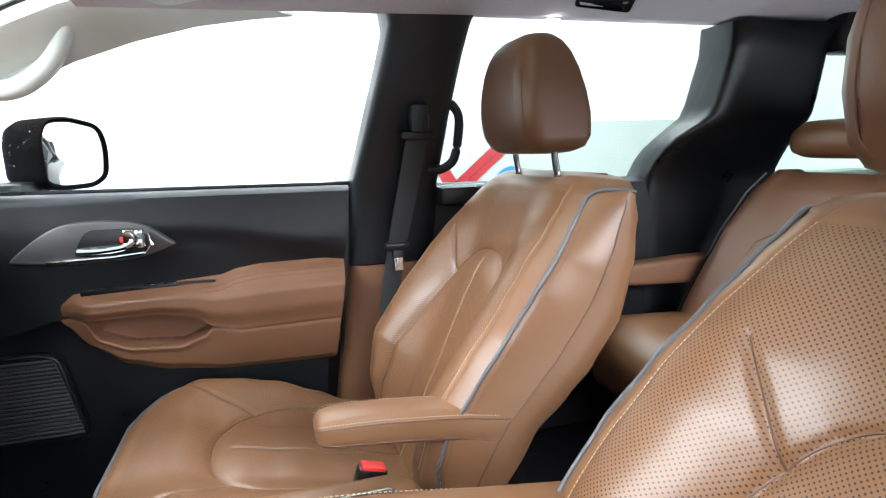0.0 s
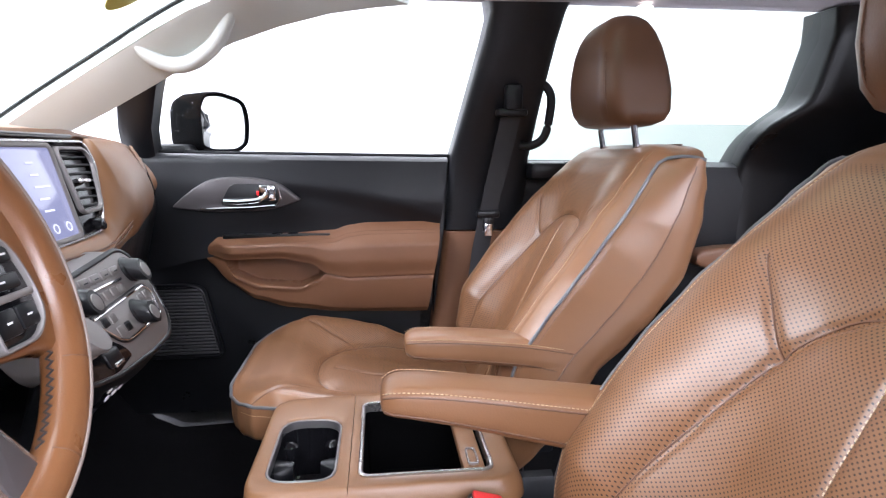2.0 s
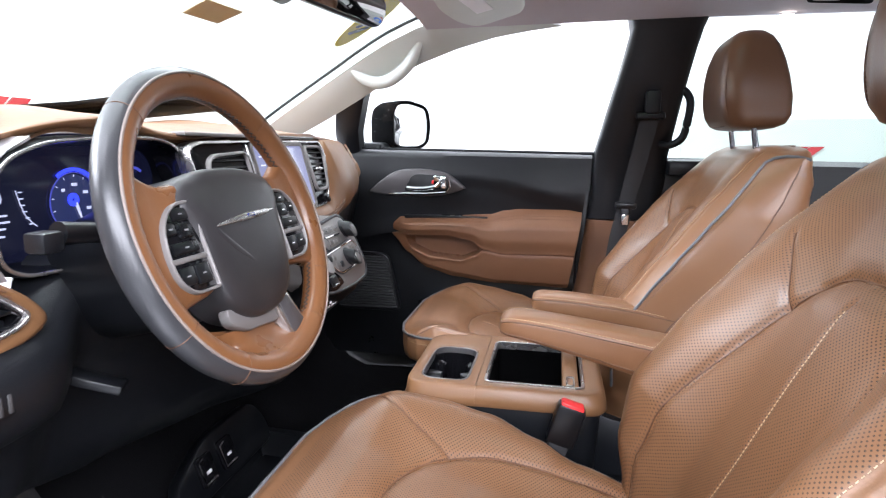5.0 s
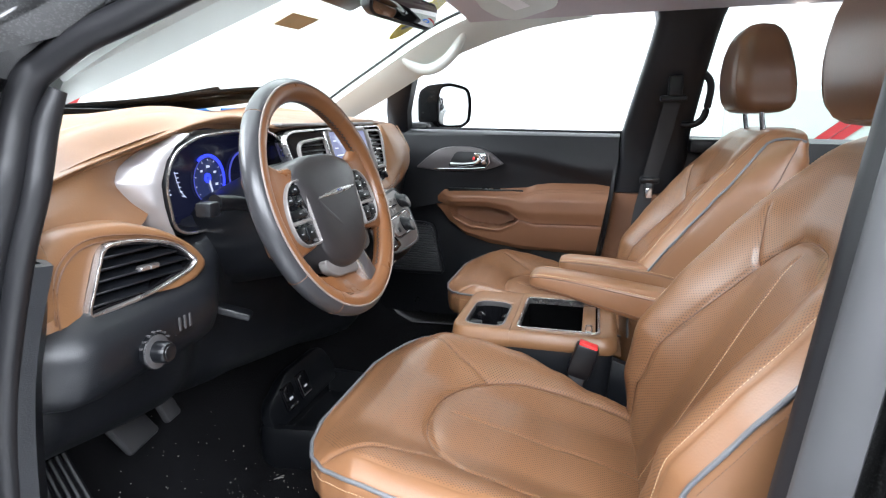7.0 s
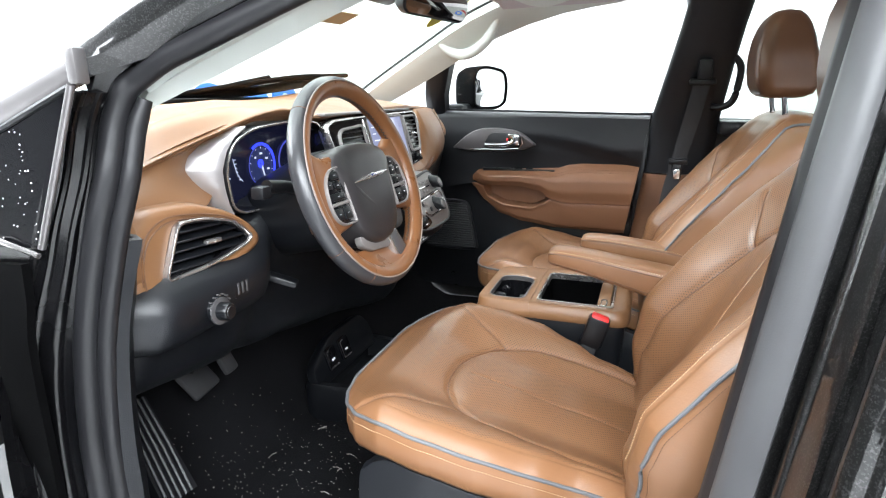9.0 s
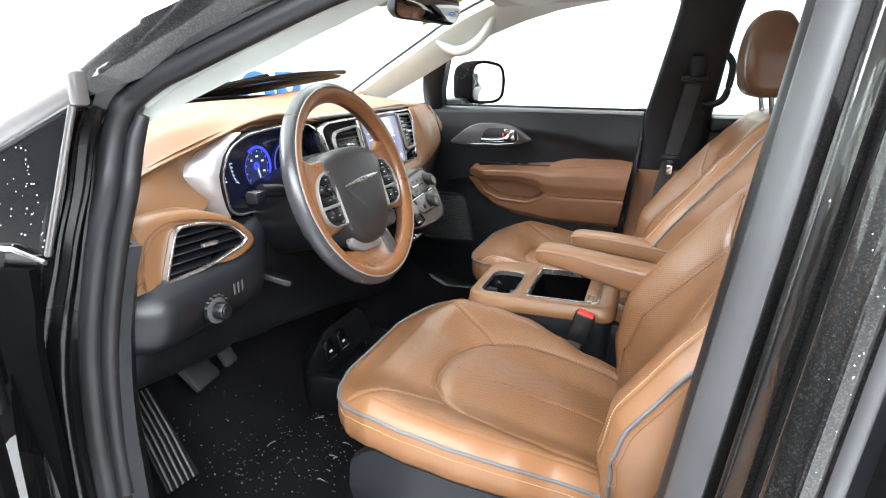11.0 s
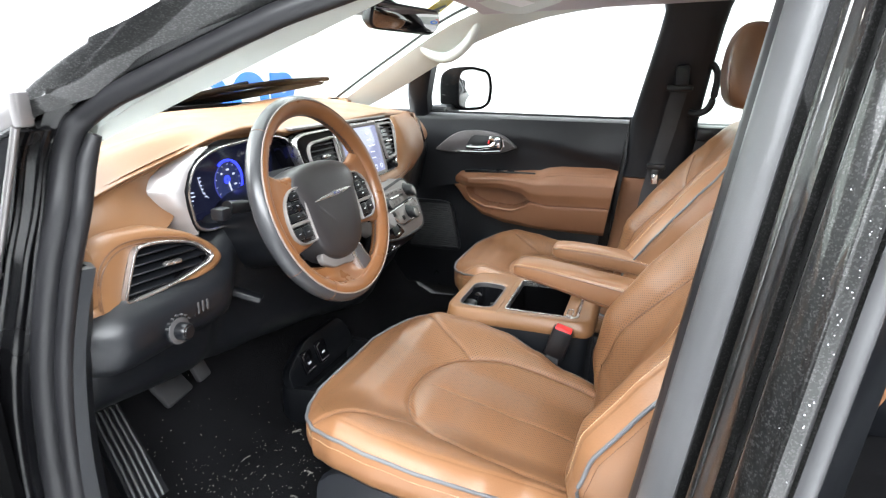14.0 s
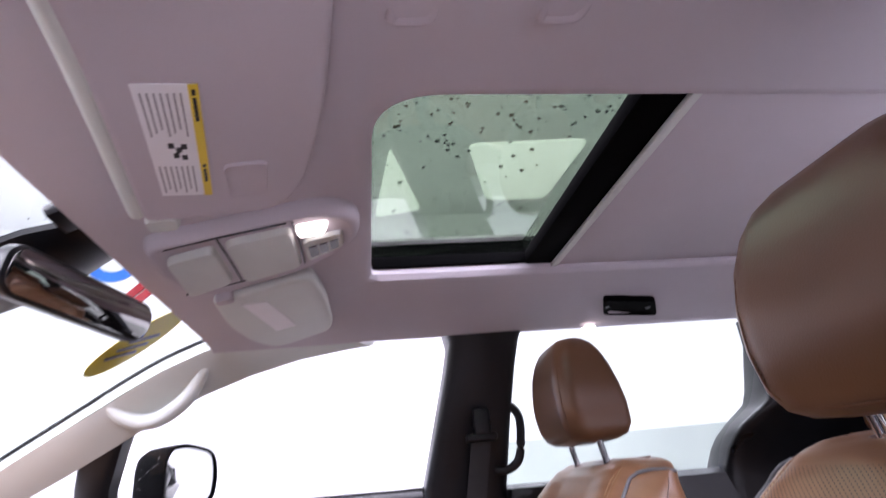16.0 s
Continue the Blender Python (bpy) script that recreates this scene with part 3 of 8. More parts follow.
def insert_y(x, z):
    """How far the tan insert stands from the middle plane."""
    zt, zp, zl = lerp(PADTOP, x), lerp(PADLOW, x), lerp(LOWEND, x)
    start = smooth01((x + 0.63) / 0.09)
    if z >= zp:
        k = (zt - z) / max(zt - zp, 0.004)
        return 0.742 - start * (0.058 * smooth01(k / 0.42) ** 0.8 - 0.012 * smooth01((k - 0.65) / 0.35))
    k = (zp - z) / max(zp - zl, 0.004)
    y = 0.742 - start * (0.034 + 0.011 * smooth01((x + 0.36) / 0.1) * (1 - k) - 0.016 * k * k) + 0.010 * smooth01((k - 0.86) / 0.14)
    y += 0.010 * (1 - 0.8 * smooth01((x + 0.36) / 0.1)) * math.exp(-((zp - z) / 0.006) ** 2)
    if -0.575 < x < -0.315:
        depth = smooth01((z - lerp(LIP, x)) / 0.007 + 0.5)
        rim = min(smooth01((x + 0.575) / 0.03), smooth01((-0.315 - x) / 0.03))
        y += 0.050 * depth * rim - 0.004 * rim * math.exp(-((z - lerp(LIP, x) + 0.008) / 0.006) ** 2)
    return y


rows = []
for i in range(151):
    x = -0.628 + 0.603 * (i / 150)
    zt, zp, zl = lerp(PADTOP, x), lerp(PADLOW, x), lerp(LOWEND, x)
    zs = [zt + (zp - zt) * k for k in np.linspace(0, 1, 26)] + [zp + (zl - zp) * k for k in np.linspace(0, 1, 61)[1:]]
    slope = -0.035 * 0.5 * smooth01((x + 0.3) / 0.27)
    rows.append([(x + slope * (zt - z) / 0.24 * 2, insert_y(x, z), z) for z in zs])
part("armrest_panel", thick(loft(rows, False), 0.010), TAN_DOOR, door, "tan padded armrest with a map pocket below it", 60)
for dz in (0.019, 0.027):
    part("stitching", stitches([(x, insert_y(x, lerp(PADTOP, x) - dz) - 0.0008, lerp(PADTOP, x) - dz) for x in np.linspace(-0.585, -0.04, 60)], r=0.0006), BROWN, door)["kind"] = "stuff"
part("switch_panel", rbox(-0.575, -0.31, 0.726, 0.748, 0.948, 0.9590, 0.002), BLACKSMOOTH, door, "black switch panel on the armrest")
for i in range(2):
    part("switch", rbox(-0.455 + i * 0.040, -0.430 + i * 0.040, 0.729, 0.740, 0.957, 0.9620, 0.002), PIANO, door)
# black foot of the door, and the speaker
part("kick_trim", panel([(0, -0.90, 0.90), (0.4, -0.64, 0.90), (1, -0.06, 0.90)], [(0, -0.90, 0.48), (1, -0.10, 0.48)], [(0, 0.79), (0.2, 0.788), (0.5, 0.775), (1, 0.77)], 20), BLACKSMOOTH, door, "black lower door trim")
GR = rounded([(-0.80, 0.640), (-0.590, 0.640), (-0.632, 0.822), (-0.665, 0.832), (-0.81, 0.832)], [0.02, 0.02, 0.03, 0.02, 0.02], 5)
grille = part("speaker_grille", slab(GR, "y", 0.752, 0.728, 0.004), BLACKSMOOTH, door, "black ribbed speaker grille")
part("grille_frame", sweep([(p.x, 0.727, p.y) for p in scaled(GR, 0.002)], 0.0035, 8, True), BLACKSMOOTH, grille, "raised black grille frame")
for i in range(20):
    z = 0.652 + i * 0.0087
    xr = -0.600 - (z - 0.64) * 0.22
    bm = sweep([(-0.80, 0.726, z), (-0.70, 0.725, z + 0.001), (xr, 0.727, z)], 0.0034, 6)
    part("rib", bm, RUBBER, grille)
# handle bezel and lever
BZ = rounded([(-0.690, 1.030), (-0.655, 1.062), (-0.600, 1.100), (-0.52, 1.106), (-0.435, 1.094), (-0.378, 1.047), (-0.42, 1.030), (-0.47, 1.020), (-0.60, 1.018)], [0.01, 0.03, 0.04, 0.04, 0.05, 0.006, 0.03, 0.03, 0.03], 5)
bezel = part("handle_bezel", slab(BZ, "y", 0.735, 0.712, 0.006), DARKSATIN, door, "dark grey satin handle surround")
part("handle_recess", slab(rounded([(-0.575, 1.034), (-0.545, 1.088), (-0.445, 1.086), (-0.425, 1.060), (-0.440, 1.030)], 0.018, 5), "y", 0.722, 0.7105, 0.001), BLACKSMOOTH, bezel, "dark recess behind the lever")
part("handle_rim", sweep([(-0.62, 0.708, 1.026), (-0.57, 0.706, 1.028), (-0.50, 0.704, 1.029), (-0.44, 0.705, 1.034), (-0.424, 0.706, 1.050), (-0.43, 0.707, 1.075)], [0.002, 0.004, 0.004, 0.004, 0.004, 0.002], 8), CHROME, bezel)
part("lever", join(sweep(spline([(-0.560, 0.700, 1.046), (-0.52, 0.697, 1.045), (-0.475, 0.694, 1.050), (-0.455, 0.694, 1.062)], 6), 0.007, 8), rbox(-0.475, -0.435, 0.690, 0.708, 1.045, 1.086, 0.006)), CHROME, bezel, "chrome door lever")
part("lock_mark", rbox(-0.481, -0.475, 0.695, 0.706, 1.060, 1.070, 0.001), RED, bezel, "red unlocked mark")

# ---- black posts round the front windows ----
solid("door_post", loft([[(x0 + dx, side(z) - 0.02 + dy, z) for dx, dy in ((0, 0.06), (0, 0.008), (0.012, 0), (w - 0.012, 0), (w, 0.008), (w, 0.06))] for z, x0, w in ((1.14, -0.80, 0.072), (1.22, -0.795, 0.075), (1.30, -0.775, 0.085), (1.37, -0.76, 0.10))]), BLACKSMOOTH, "black post between door window and quarter glass", "window post", "structure")
solid("waist_strip", sweep([(x, 0.768, 1.153 - 0.016 * x) for x in np.linspace(-0.95, 0.0, 12)], 0.006, 6), BLACKSMOOTH, "black rubber strip along the window sill", "seal", "structure")

solid("door_gap_seal", rbox(-0.040, 0.012, 0.768, 0.81, 0.45, 1.16, 0.006), BLACKSMOOTH, "black seal between front door and middle pillar", "seal", "structure")

# sliding door inner trim
slide = thing("door_sliding", "closed sliding door with black trim", "car door", kind="structure")
part("trim_panel", panel([(0, 0.19, 1.145), (1, 0.86, 1.135)], [(0, 0.19, 0.45), (1, 0.86, 0.45)], [(0, 0.775), (0.02, 0.745), (0.1, 0.735), (0.3, 0.74), (1, 0.75)], 12), BLACK, slide, "black grained trim panel")
part("ledge", rbox(0.20, 0.34, 0.675, 0.76, 1.095, 1.140, 0.012), BLACKSMOOTH, slide, "black ledge behind the pillar")

# ---- front seats ----
BACK0, UPV, FWD = Vector((0.035, 0, 0.60)), Vector((0.475, 0, 0.88)), Vector((-0.88, 0, 0.475))
# along the backrest: half width and depth of the piping, half width and depth of the rear shell, depth of the middle
PIPE_W = [(-0.02, 0.19), (0.05, 0.228), (0.11, 0.254), (0.16, 0.265), (0.22, 0.269), (0.35, 0.269), (0.43, 0.260), (0.50, 0.245), (0.56, 0.228), (0.60, 0.214), (0.625, 0.204), (0.645, 0.190), (0.656, 0.172), (0.662, 0.14)]
PIPE_D = [(-0.02, 0.02), (0.05, 0.038), (0.11, 0.072), (0.15, 0.093), (0.20, 0.103), (0.28, 0.095), (0.35, 0.085), (0.43, 0.070), (0.50, 0.054), (0.56, 0.044), (0.60, 0.036), (0.625, 0.024), (0.645, 0.006), (0.656, -0.006), (0.662, -0.012)]
SHELL_W = [(-0.02, 0.20), (0.05, 0.238), (0.12, 0.264), (0.20, 0.275), (0.35, 0.277), (0.50, 0.263), (0.60, 0.250), (0.635, 0.243), (0.650, 0.226), (0.658, 0.198), (0.662, 0.16)]
SHELL_D = [(-0.02, -0.030), (0.24, -0.032), (0.31, -0.055), (0.37, -0.072), (0.45, -0.087), (0.54, -0.073), (0.60, -0.052), (0.635, -0.030), (0.662, -0.018)]
CREST_D = [(-0.02, 0.03), (0.05, 0.062), (0.12, 0.105), (0.20, 0.128), (0.30, 0.118), (0.40, 0.101), (0.47, 0.089), (0.53, 0.073), (0.58, 0.060), (0.61, 0.050), (0.635, 0.034), (0.65, 0.014), (0.662, -0.009)]
MID_D = [(-0.02, 0.022), (0.05, 0.036), (0.20, 0.045), (0.36, 0.054), (0.50, 0.058), (0.56, 0.056), (0.60, 0.050), (0.625, 0.040), (0.645, 0.022), (0.656, 0.006), (0.662, -0.008)]


def groove(d, width=0.0045, depth=0.004):
    return depth * math.exp(-(d / width) ** 2)


def seg_dist(p, a, b):
    ap, ab = (p[0] - a[0], p[1] - a[1]), (b[0] - a[0], b[1] - a[1])
    t = max(0, min(1, (ap[0] * ab[0] + ap[1] * ab[1]) / (ab[0] ** 2 + ab[1] ** 2)))
    return math.hypot(ap[0] - ab[0] * t, ap[1] - ab[1] * t)


def poly_dist(p, pts):
    return min(seg_dist(p, a, b) for a, b in zip(pts, pts[1:]))


ARCH_B = [(0.00, 0.150), (0.10, 0.156), (0.22, 0.152), (0.33, 0.128), (0.40, 0.104), (0.44, 0.080), (0.464, 0.045), (0.470, 0.0)]
TICK_B = [(0.40, 0.104), (0.44, 0.130), (0.485, 0.162)]
ARCH_C = [(0.03, 0.150), (-0.08, 0.158), (-0.17, 0.155), (-0.23, 0.140), (-0.275, 0.112), (-0.302, 0.070), (-0.312, 0.03), (-0.313, 0.0)]
TICK_C = [(-0.245, 0.134), (-0.31, 0.170), (-0.37, 0.210), (-0.405, 0.232)]


def back_front(s, v):
    """Height of the backrest's face over its plane."""
    w, dp, d = lerp(PIPE_W, s), lerp(PIPE_D, s), lerp(MID_D, s)
    a = abs(v)
    crest, top = w - 0.062, lerp(CREST_D, s)
    if a < crest:
        d += (top - d) * smooth01((a - 0.070) / (crest - 0.070))
    else:
        d = top - (top - dp) * ((a - crest) / 0.062) ** 2.2
    if a < 0.15 and s < 0.47:
        d += 0.007 * math.cos(min(a / 0.13, 1.0) * math.pi / 2) * smooth01((0.47 - s) / 0.06)
    p = (s, a)
    g = poly_dist(p, ARCH_B)
    d -= groove(g, 0.0045, 0.005) + groove(g, 0.020, 0.005)
    d -= groove(poly_dist(p, TICK_B), 0.005, 0.0035)
    if s < 0.45:
        d -= groove(a, 0.003, 0.0025)
    if 0.10 < s < 0.62:
        d -= groove(a - (w - 0.033), 0.0025, 0.0022)
    return d


def cush_w(x):
    return lerp([(-0.459, 0.09), (-0.455, 0.135), (-0.444, 0.175), (-0.424, 0.210), (-0.395, 0.238), (-0.35, 0.256), (-0.28, 0.262), (-0.20, 0.258), (-0.12, 0.236), (-0.06, 0.214), (0.06, 0.195)], x)


def cush_edge(x):
    return lerp([(-0.459, 0.741), (-0.40, 0.752), (-0.35, 0.756), (-0.28, 0.745), (-0.20, 0.729), (-0.12, 0.704), (-0.06, 0.682), (0.06, 0.650)], x)


def cush_top(x, v):
    w, ze = cush_w(x), cush_edge(x)
    a = abs(v)
    h = lerp([(-0.459, 0.743), (-0.445, 0.750), (-0.40, 0.753), (-0.36, 0.747), (-0.30, 0.726), (-0.20, 0.702), (-0.10, 0.678), (0.06, 0.640)], x)
    crest = w - 0.036
    top = ze + 0.004 + 0.014 * smooth01((x + 0.45) / 0.1)
    if a < crest:
        h += (top - h) * smooth01((a - 0.085) / max(crest - 0.085, 0.03))
    else:
        h = top - (top - ze) * ((a - crest) / 0.036) ** 2
    if a < 0.15 and x > -0.31:
        h += 0.006 * math.cos(min(a / 0.13, 1.0) * math.pi / 2) * smooth01((x + 0.31) / 0.06)
    p = (x, a)
    g = poly_dist(p, ARCH_C)
    h -= groove(g, 0.0045, 0.005) + groove(g, 0.020, 0.004)
    h -= groove(poly_dist(p, TICK_C), 0.004, 0.003)
    if -0.28 < x:
        h -= groove(a, 0.003, 0.002)
    if x > -0.38:
        h -= groove(a - (w - 0.030), 0.0025, 0.0018) * smooth01((x + 0.38) / 0.05)
    return h


def padded(rings, marks):
    """A lofted pad with the pattern's coordinates and mask on its vertices."""
    bm = bmesh.new()
    flat = bm.verts.layers.float_vector.new("flat")
    perf = bm.verts.layers.float.new("perf")
    rows = []
    for ring, mk in zip(rings, marks):
        row = []
        for p, (a, b, m) in zip(ring, mk):
            v = bm.verts.new(p)
            v[flat], v[perf] = (a, b, 0), m
            row.append(v)
        rows.append(row)
    n = len(rows[0])
    for a, b in zip(rows, rows[1:]):
        for i in range(n):
            j = (i + 1) % n
            bm.faces.new((a[i], a[j], b[j], b[i]))
    bm.faces.new(rows[0][::-1])
    bm.faces.new(rows[-1])
    return bm


def front_seat(yc, inboard, label):
    """A front seat centred at yc; inboard: the side (+1 or -1) of its armrest."""
    seat = thing("front_seat", label, "seat", "front seats")
    off = Vector((0, yc, 0))

    def on_back(s, v, lift=0.0):
        return BACK0 + UPV * s + FWD * (back_front(s, v) + lift) + Vector((0, v, 0)) + off

    # backrest
    rings, marks = [], []
    N = 150
    ss = [-0.02, -0.01] + list(np.linspace(0.0, 0.64, 170)) + [0.646, 0.651, 0.655, 0.659, 0.662]
    for s in ss:
        w, dp, wb, db = lerp(PIPE_W, s), lerp(PIPE_D, s), lerp(SHELL_W, s), lerp(SHELL_D, s)
        ring, mk = [], []
        for i in range(N + 1):
            v = -w + 2 * w * i / N
            ring.append(on_back(s, v))
            mk.append((s, v, 1.0 if abs(v) < w - 0.037 and 0.03 < s < 0.60 else 0.0))
        half = [(w + 0.35 * (wb - w), dp + (db - dp) * 0.10), (w + 0.75 * (wb - w), dp + (db - dp) * 0.3), (wb, dp + (db - dp) * 0.52), (wb, dp + (db - dp) * 0.56), (wb + 0.001, dp + (db - dp) * 0.72), (wb - 0.005, dp + (db - dp) * 0.9), (wb - 0.022, db - 0.004), (wb * 0.5, db - 0.016)]
        for v, d in half + [(0, db - 0.018)] + [(-v, d) for v, d in half[::-1]]:
            ring.append(BACK0 + UPV * s + FWD * d + Vector((0, v, 0)) + off)
            mk.append((s, v, 0.0))
        rings.append(ring)
        marks.append(mk)
    back = part("backrest", padded(rings, marks), TAN, seat, "tan perforated leather backrest with side bolsters", 55)
    for sgn in (-1, 1):
        pts = [on_back(s, sgn * lerp(PIPE_W, s), 0.002) for s in np.linspace(0.06, 0.60, 50)]
        pts += [BACK0 + UPV * s + FWD * d + Vector((0, sgn * v, 0)) + off for s, v, d in ((0.614, 0.217, 0.029), (0.626, 0.227, 0.014), (0.634, 0.238, -0.004), (0.637, 0.243, -0.020))]
        part("piping", sweep(pts, 0.0030, 8), PIPING, back, "grey piping along the bolster")
        pts = [BACK0 + UPV * s + FWD * (lerp(PIPE_D, s) + (lerp(SHELL_D, s) - lerp(PIPE_D, s)) * 0.54) + Vector((0, sgn * (lerp(SHELL_W, s) + 0.0005), 0)) + off for s in np.linspace(0.10, 0.62, 40)]
        part("seam", sweep(pts, 0.0014, 5), BROWN, back)
        part("stitching", stitches([on_back(s, sgn * (lerp(PIPE_W, s) - 0.0365), 0.0006) for s in np.linspace(0.12, 0.60, 60)]), THREAD, back, "pale stitching inside the bolster")["kind"] = "stuff"
        part("stitching", stitches([BACK0 + UPV * s + FWD * (lerp(PIPE_D, s) - 0.008) + Vector((0, sgn * (lerp(PIPE_W, s) + 0.12 * (lerp(SHELL_W, s) - lerp(PIPE_W, s)) + 0.003), 0)) + off for s in np.linspace(0.10, 0.60, 60)]), BROWN, back)["kind"] = "stuff"
        for line in (ARCH_B, TICK_B):
            pts = [on_back(p.x, sgn * p.y, 0.0005) for p in spline([(a, b, 0) for a, b in line], 6)]
            part("seam", sweep(pts, 0.0011, 5), BROWN, back)
    part("stitching", stitches([on_back(s, 0.0, 0.001) for s in np.linspace(0.03, 0.43, 60)], r=0.0007), THREAD, back, "pale stitching down the middle")["kind"] = "stuff"
    part("top_seam", sweep([BACK0 + UPV * 0.658 + FWD * -0.004 + Vector((0, v, 0)) + off for v in np.linspace(-0.17, 0.17, 12)], 0.0015, 5), BROWN, back)
    # cushion
    rings, marks = [], []
    xs = [-0.459, -0.458, -0.4565, -0.455, -0.452, -0.448, -0.444] + list(np.linspace(-0.439, 0.06, 150))
    for x in xs:
        w, ze = cush_w(x), cush_edge(x)
        ring, mk = [], []
        for i in range(N + 1):
            v = -w + 2 * w * i / N
            ring.append(Vector((x, v, cush_top(x, v))) + off)
            mk.append((x, v, 1.0 if abs(v) < w - 0.034 and x > -0.43 else 0.0))
        half = [(w + 0.003, ze - 0.012), (w + 0.004, ze - 0.030), (w + 0.001, ze - 0.050), (w - 0.006, ze - 0.060), (w - 0.03, ze - 0.066), (w * 0.5, ze - 0.070)]
        for v, z in half + [(0, ze - 0.070)] + [(-v, z) for v, z in half[::-1]]:
            ring.append(Vector((x + 0.25 * max(ze - 0.04 - z, 0) * smooth01((-0.36 - x) / 0.09), v, z)) + off)
            mk.append((x, v, 0.0))
        rings.append(ring)
        marks.append(mk)
    cush = part("cushion", padded(rings, marks), TAN, seat, "tan leather cushion with an arched centre panel", 55)
    run = [0.03] + list(np.linspace(0.0, -0.44, 30)) + [-0.447, -0.452, -0.4555]
    pts = [Vector((x, cush_w(x) + 0.001, cush_edge(x) + 0.001)) + off for x in run]
    front = [Vector((-0.4605 + 0.15 * max(abs(v) - 0.08, 0) ** 2, v, 0.7425)) + off for v in np.linspace(0.11, -0.11, 9)]
    other = [Vector((p.x, 2 * yc - p.y, p.z)) for p in pts[::-1]]
    part("piping", sweep(spline(pts + front + other, 3), 0.0030, 8), PIPING, cush, "grey piping round the cushion")
    for sgn in (-1, 1):
        part("stitching", stitches([Vector((x, sgn * (cush_w(x) + 0.0042), cush_edge(x) - 0.013)) + off for x in np.linspace(0.0, -0.42, 50)]), THREAD, cush, "pale stitching below the piping")["kind"] = "stuff"
        for line in (ARCH_C, TICK_C):
            pts = [Vector((p.x, sgn * p.y, cush_top(p.x, p.y) + 0.0005)) + off for p in spline([(a, b, 0) for a, b in line], 6)]
            part("seam", sweep(pts, 0.0011, 5), BROWN, cush)
    part("stitching", stitches([Vector((x, 0, cush_top(x, 0) + 0.0006)) + off for x in np.linspace(0.0, -0.27, 40)]), BROWN, cush)["kind"] = "stuff"
    # plastic skirt and slides
    for sgn in (-1, 1):
        rows = []
        for x in np.linspace(-0.385, 0.12, 24):
            w, zt = cush_w(max(x, -0.35)) - 0.002, cush_edge(max(x, -0.33)) - 0.058 - 0.03 * smooth01((-0.35 - x) / 0.035)
            w = max(w, 0.228)
            zb = 0.455 + 0.12 * smooth01((-0.25 - x) / 0.14)
            rows.append([(x, yc + sgn * (w - 0.02), zt), (x, yc + sgn * (w - 0.004), zt - 0.004), (x, yc + sgn * w, zt - 0.014), (x, yc + sgn * (w + 0.004), zt + (zb - zt) * 0.5), (x, yc + sgn * (w - 0.006), zb + 0.01), (x, yc + sgn * (w - 0.03), zb)])
        part("skirt", thick(loft(rows, False), 0.006), BLACK, seat, "black plastic seat skirt")
        part("slide", rbox(-0.36, 0.24, yc + sgn * 0.17 - 0.02, yc + sgn * 0.17 + 0.02, 0.42, 0.475, 0.005), BLACKSMOOTH, seat, "black metal seat slide")
    part("seat_pan", rbox(-0.40, 0.08, yc - 0.185, yc + 0.185, 0.47, 0.60, 0.02), BLACKSMOOTH, seat, "black seat base")
    # headrest: the driver's is pulled up less
    hx, hs, hb, hk = (0.006, 1.12, 1.190, 0.965) if yc < 0 else (0.0, 0.93, 1.212, 0.955)
    rings = []
    for z, hw, xf, xb in ((1.214, 0.078, 0.272, 0.330), (1.217, 0.104, 0.258, 0.345), (1.226, 0.119, 0.246, 0.362), (1.245, 0.126, 0.236, 0.370), (1.285, 0.129, 0.229, 0.368), (1.325, 0.127, 0.228, 0.360), (1.365, 0.119, 0.232, 0.350), (1.395, 0.108, 0.240, 0.340), (1.415, 0.095, 0.250, 0.330), (1.427, 0.078, 0.262, 0.320), (1.432, 0.050, 0.276, 0.306)):
        c = rounded([(xf + 0.020, -hw), (xb - 0.01, -hw + 0.012), (xb, -hw + 0.035), (xb, hw - 0.035), (xb - 0.01, hw - 0.012), (xf + 0.020, hw), (xf, hw * 0.74), (xf, -hw * 0.74)], [0.022, 0.02, 0.02, 0.02, 0.02, 0.022, 0.03, 0.03], 5)
        rings.append([(p.x - hx, p.y * hs + yc, hb + (z - 1.214) * hk) for p in c])
    hr = part("headrest", loft(rings), HEADLEATHER, seat, "dark tan leather headrest", 60)
    for sgn in (-1, 1):
        line = spline([(x - hx, yc + sgn * y * hs, hb + (z - 1.214) * hk) for x, y, z in ((0.2585, 0.083, 1.408), (0.2415, 0.093, 1.375), (0.2345, 0.101, 1.33), (0.2345, 0.1035, 1.285), (0.2410, 0.101, 1.248), (0.2495, 0.085, 1.229), (0.2505, 0.04, 1.222), (0.2505, 0.0, 1.221))], 6)
        part("seam", sweep(line, 0.0013, 5), BROWN, hr)
        part("stitching", stitches([p + Vector((-0.0006, -sgn * 0.0035, 0)) for p in line[2:-8]]), BROWN, hr)["kind"] = "stuff"
        part("post", sweep([(0.318, yc + sgn * 0.083, 1.12), (0.302, yc + sgn * 0.083, 1.20), (0.296, yc + sgn * 0.083, 1.24)], 0.0065, 10), CHROME, seat, "chrome headrest post")
        part("post_sleeve", moved(lathe([(0.012, 0), (0.019, 0.002), (0.02, 0.007), (0.013, 0.010), (0.008, 0.010)], (0, 0, 0), (0, 0, 1), 20), pose(0.316, yc + sgn * 0.083, 1.164, 0, 12, 0) @ Matrix.Diagonal((0.8, 1.25, 1, 1))), BROWN, seat, "brown plastic post sleeve")
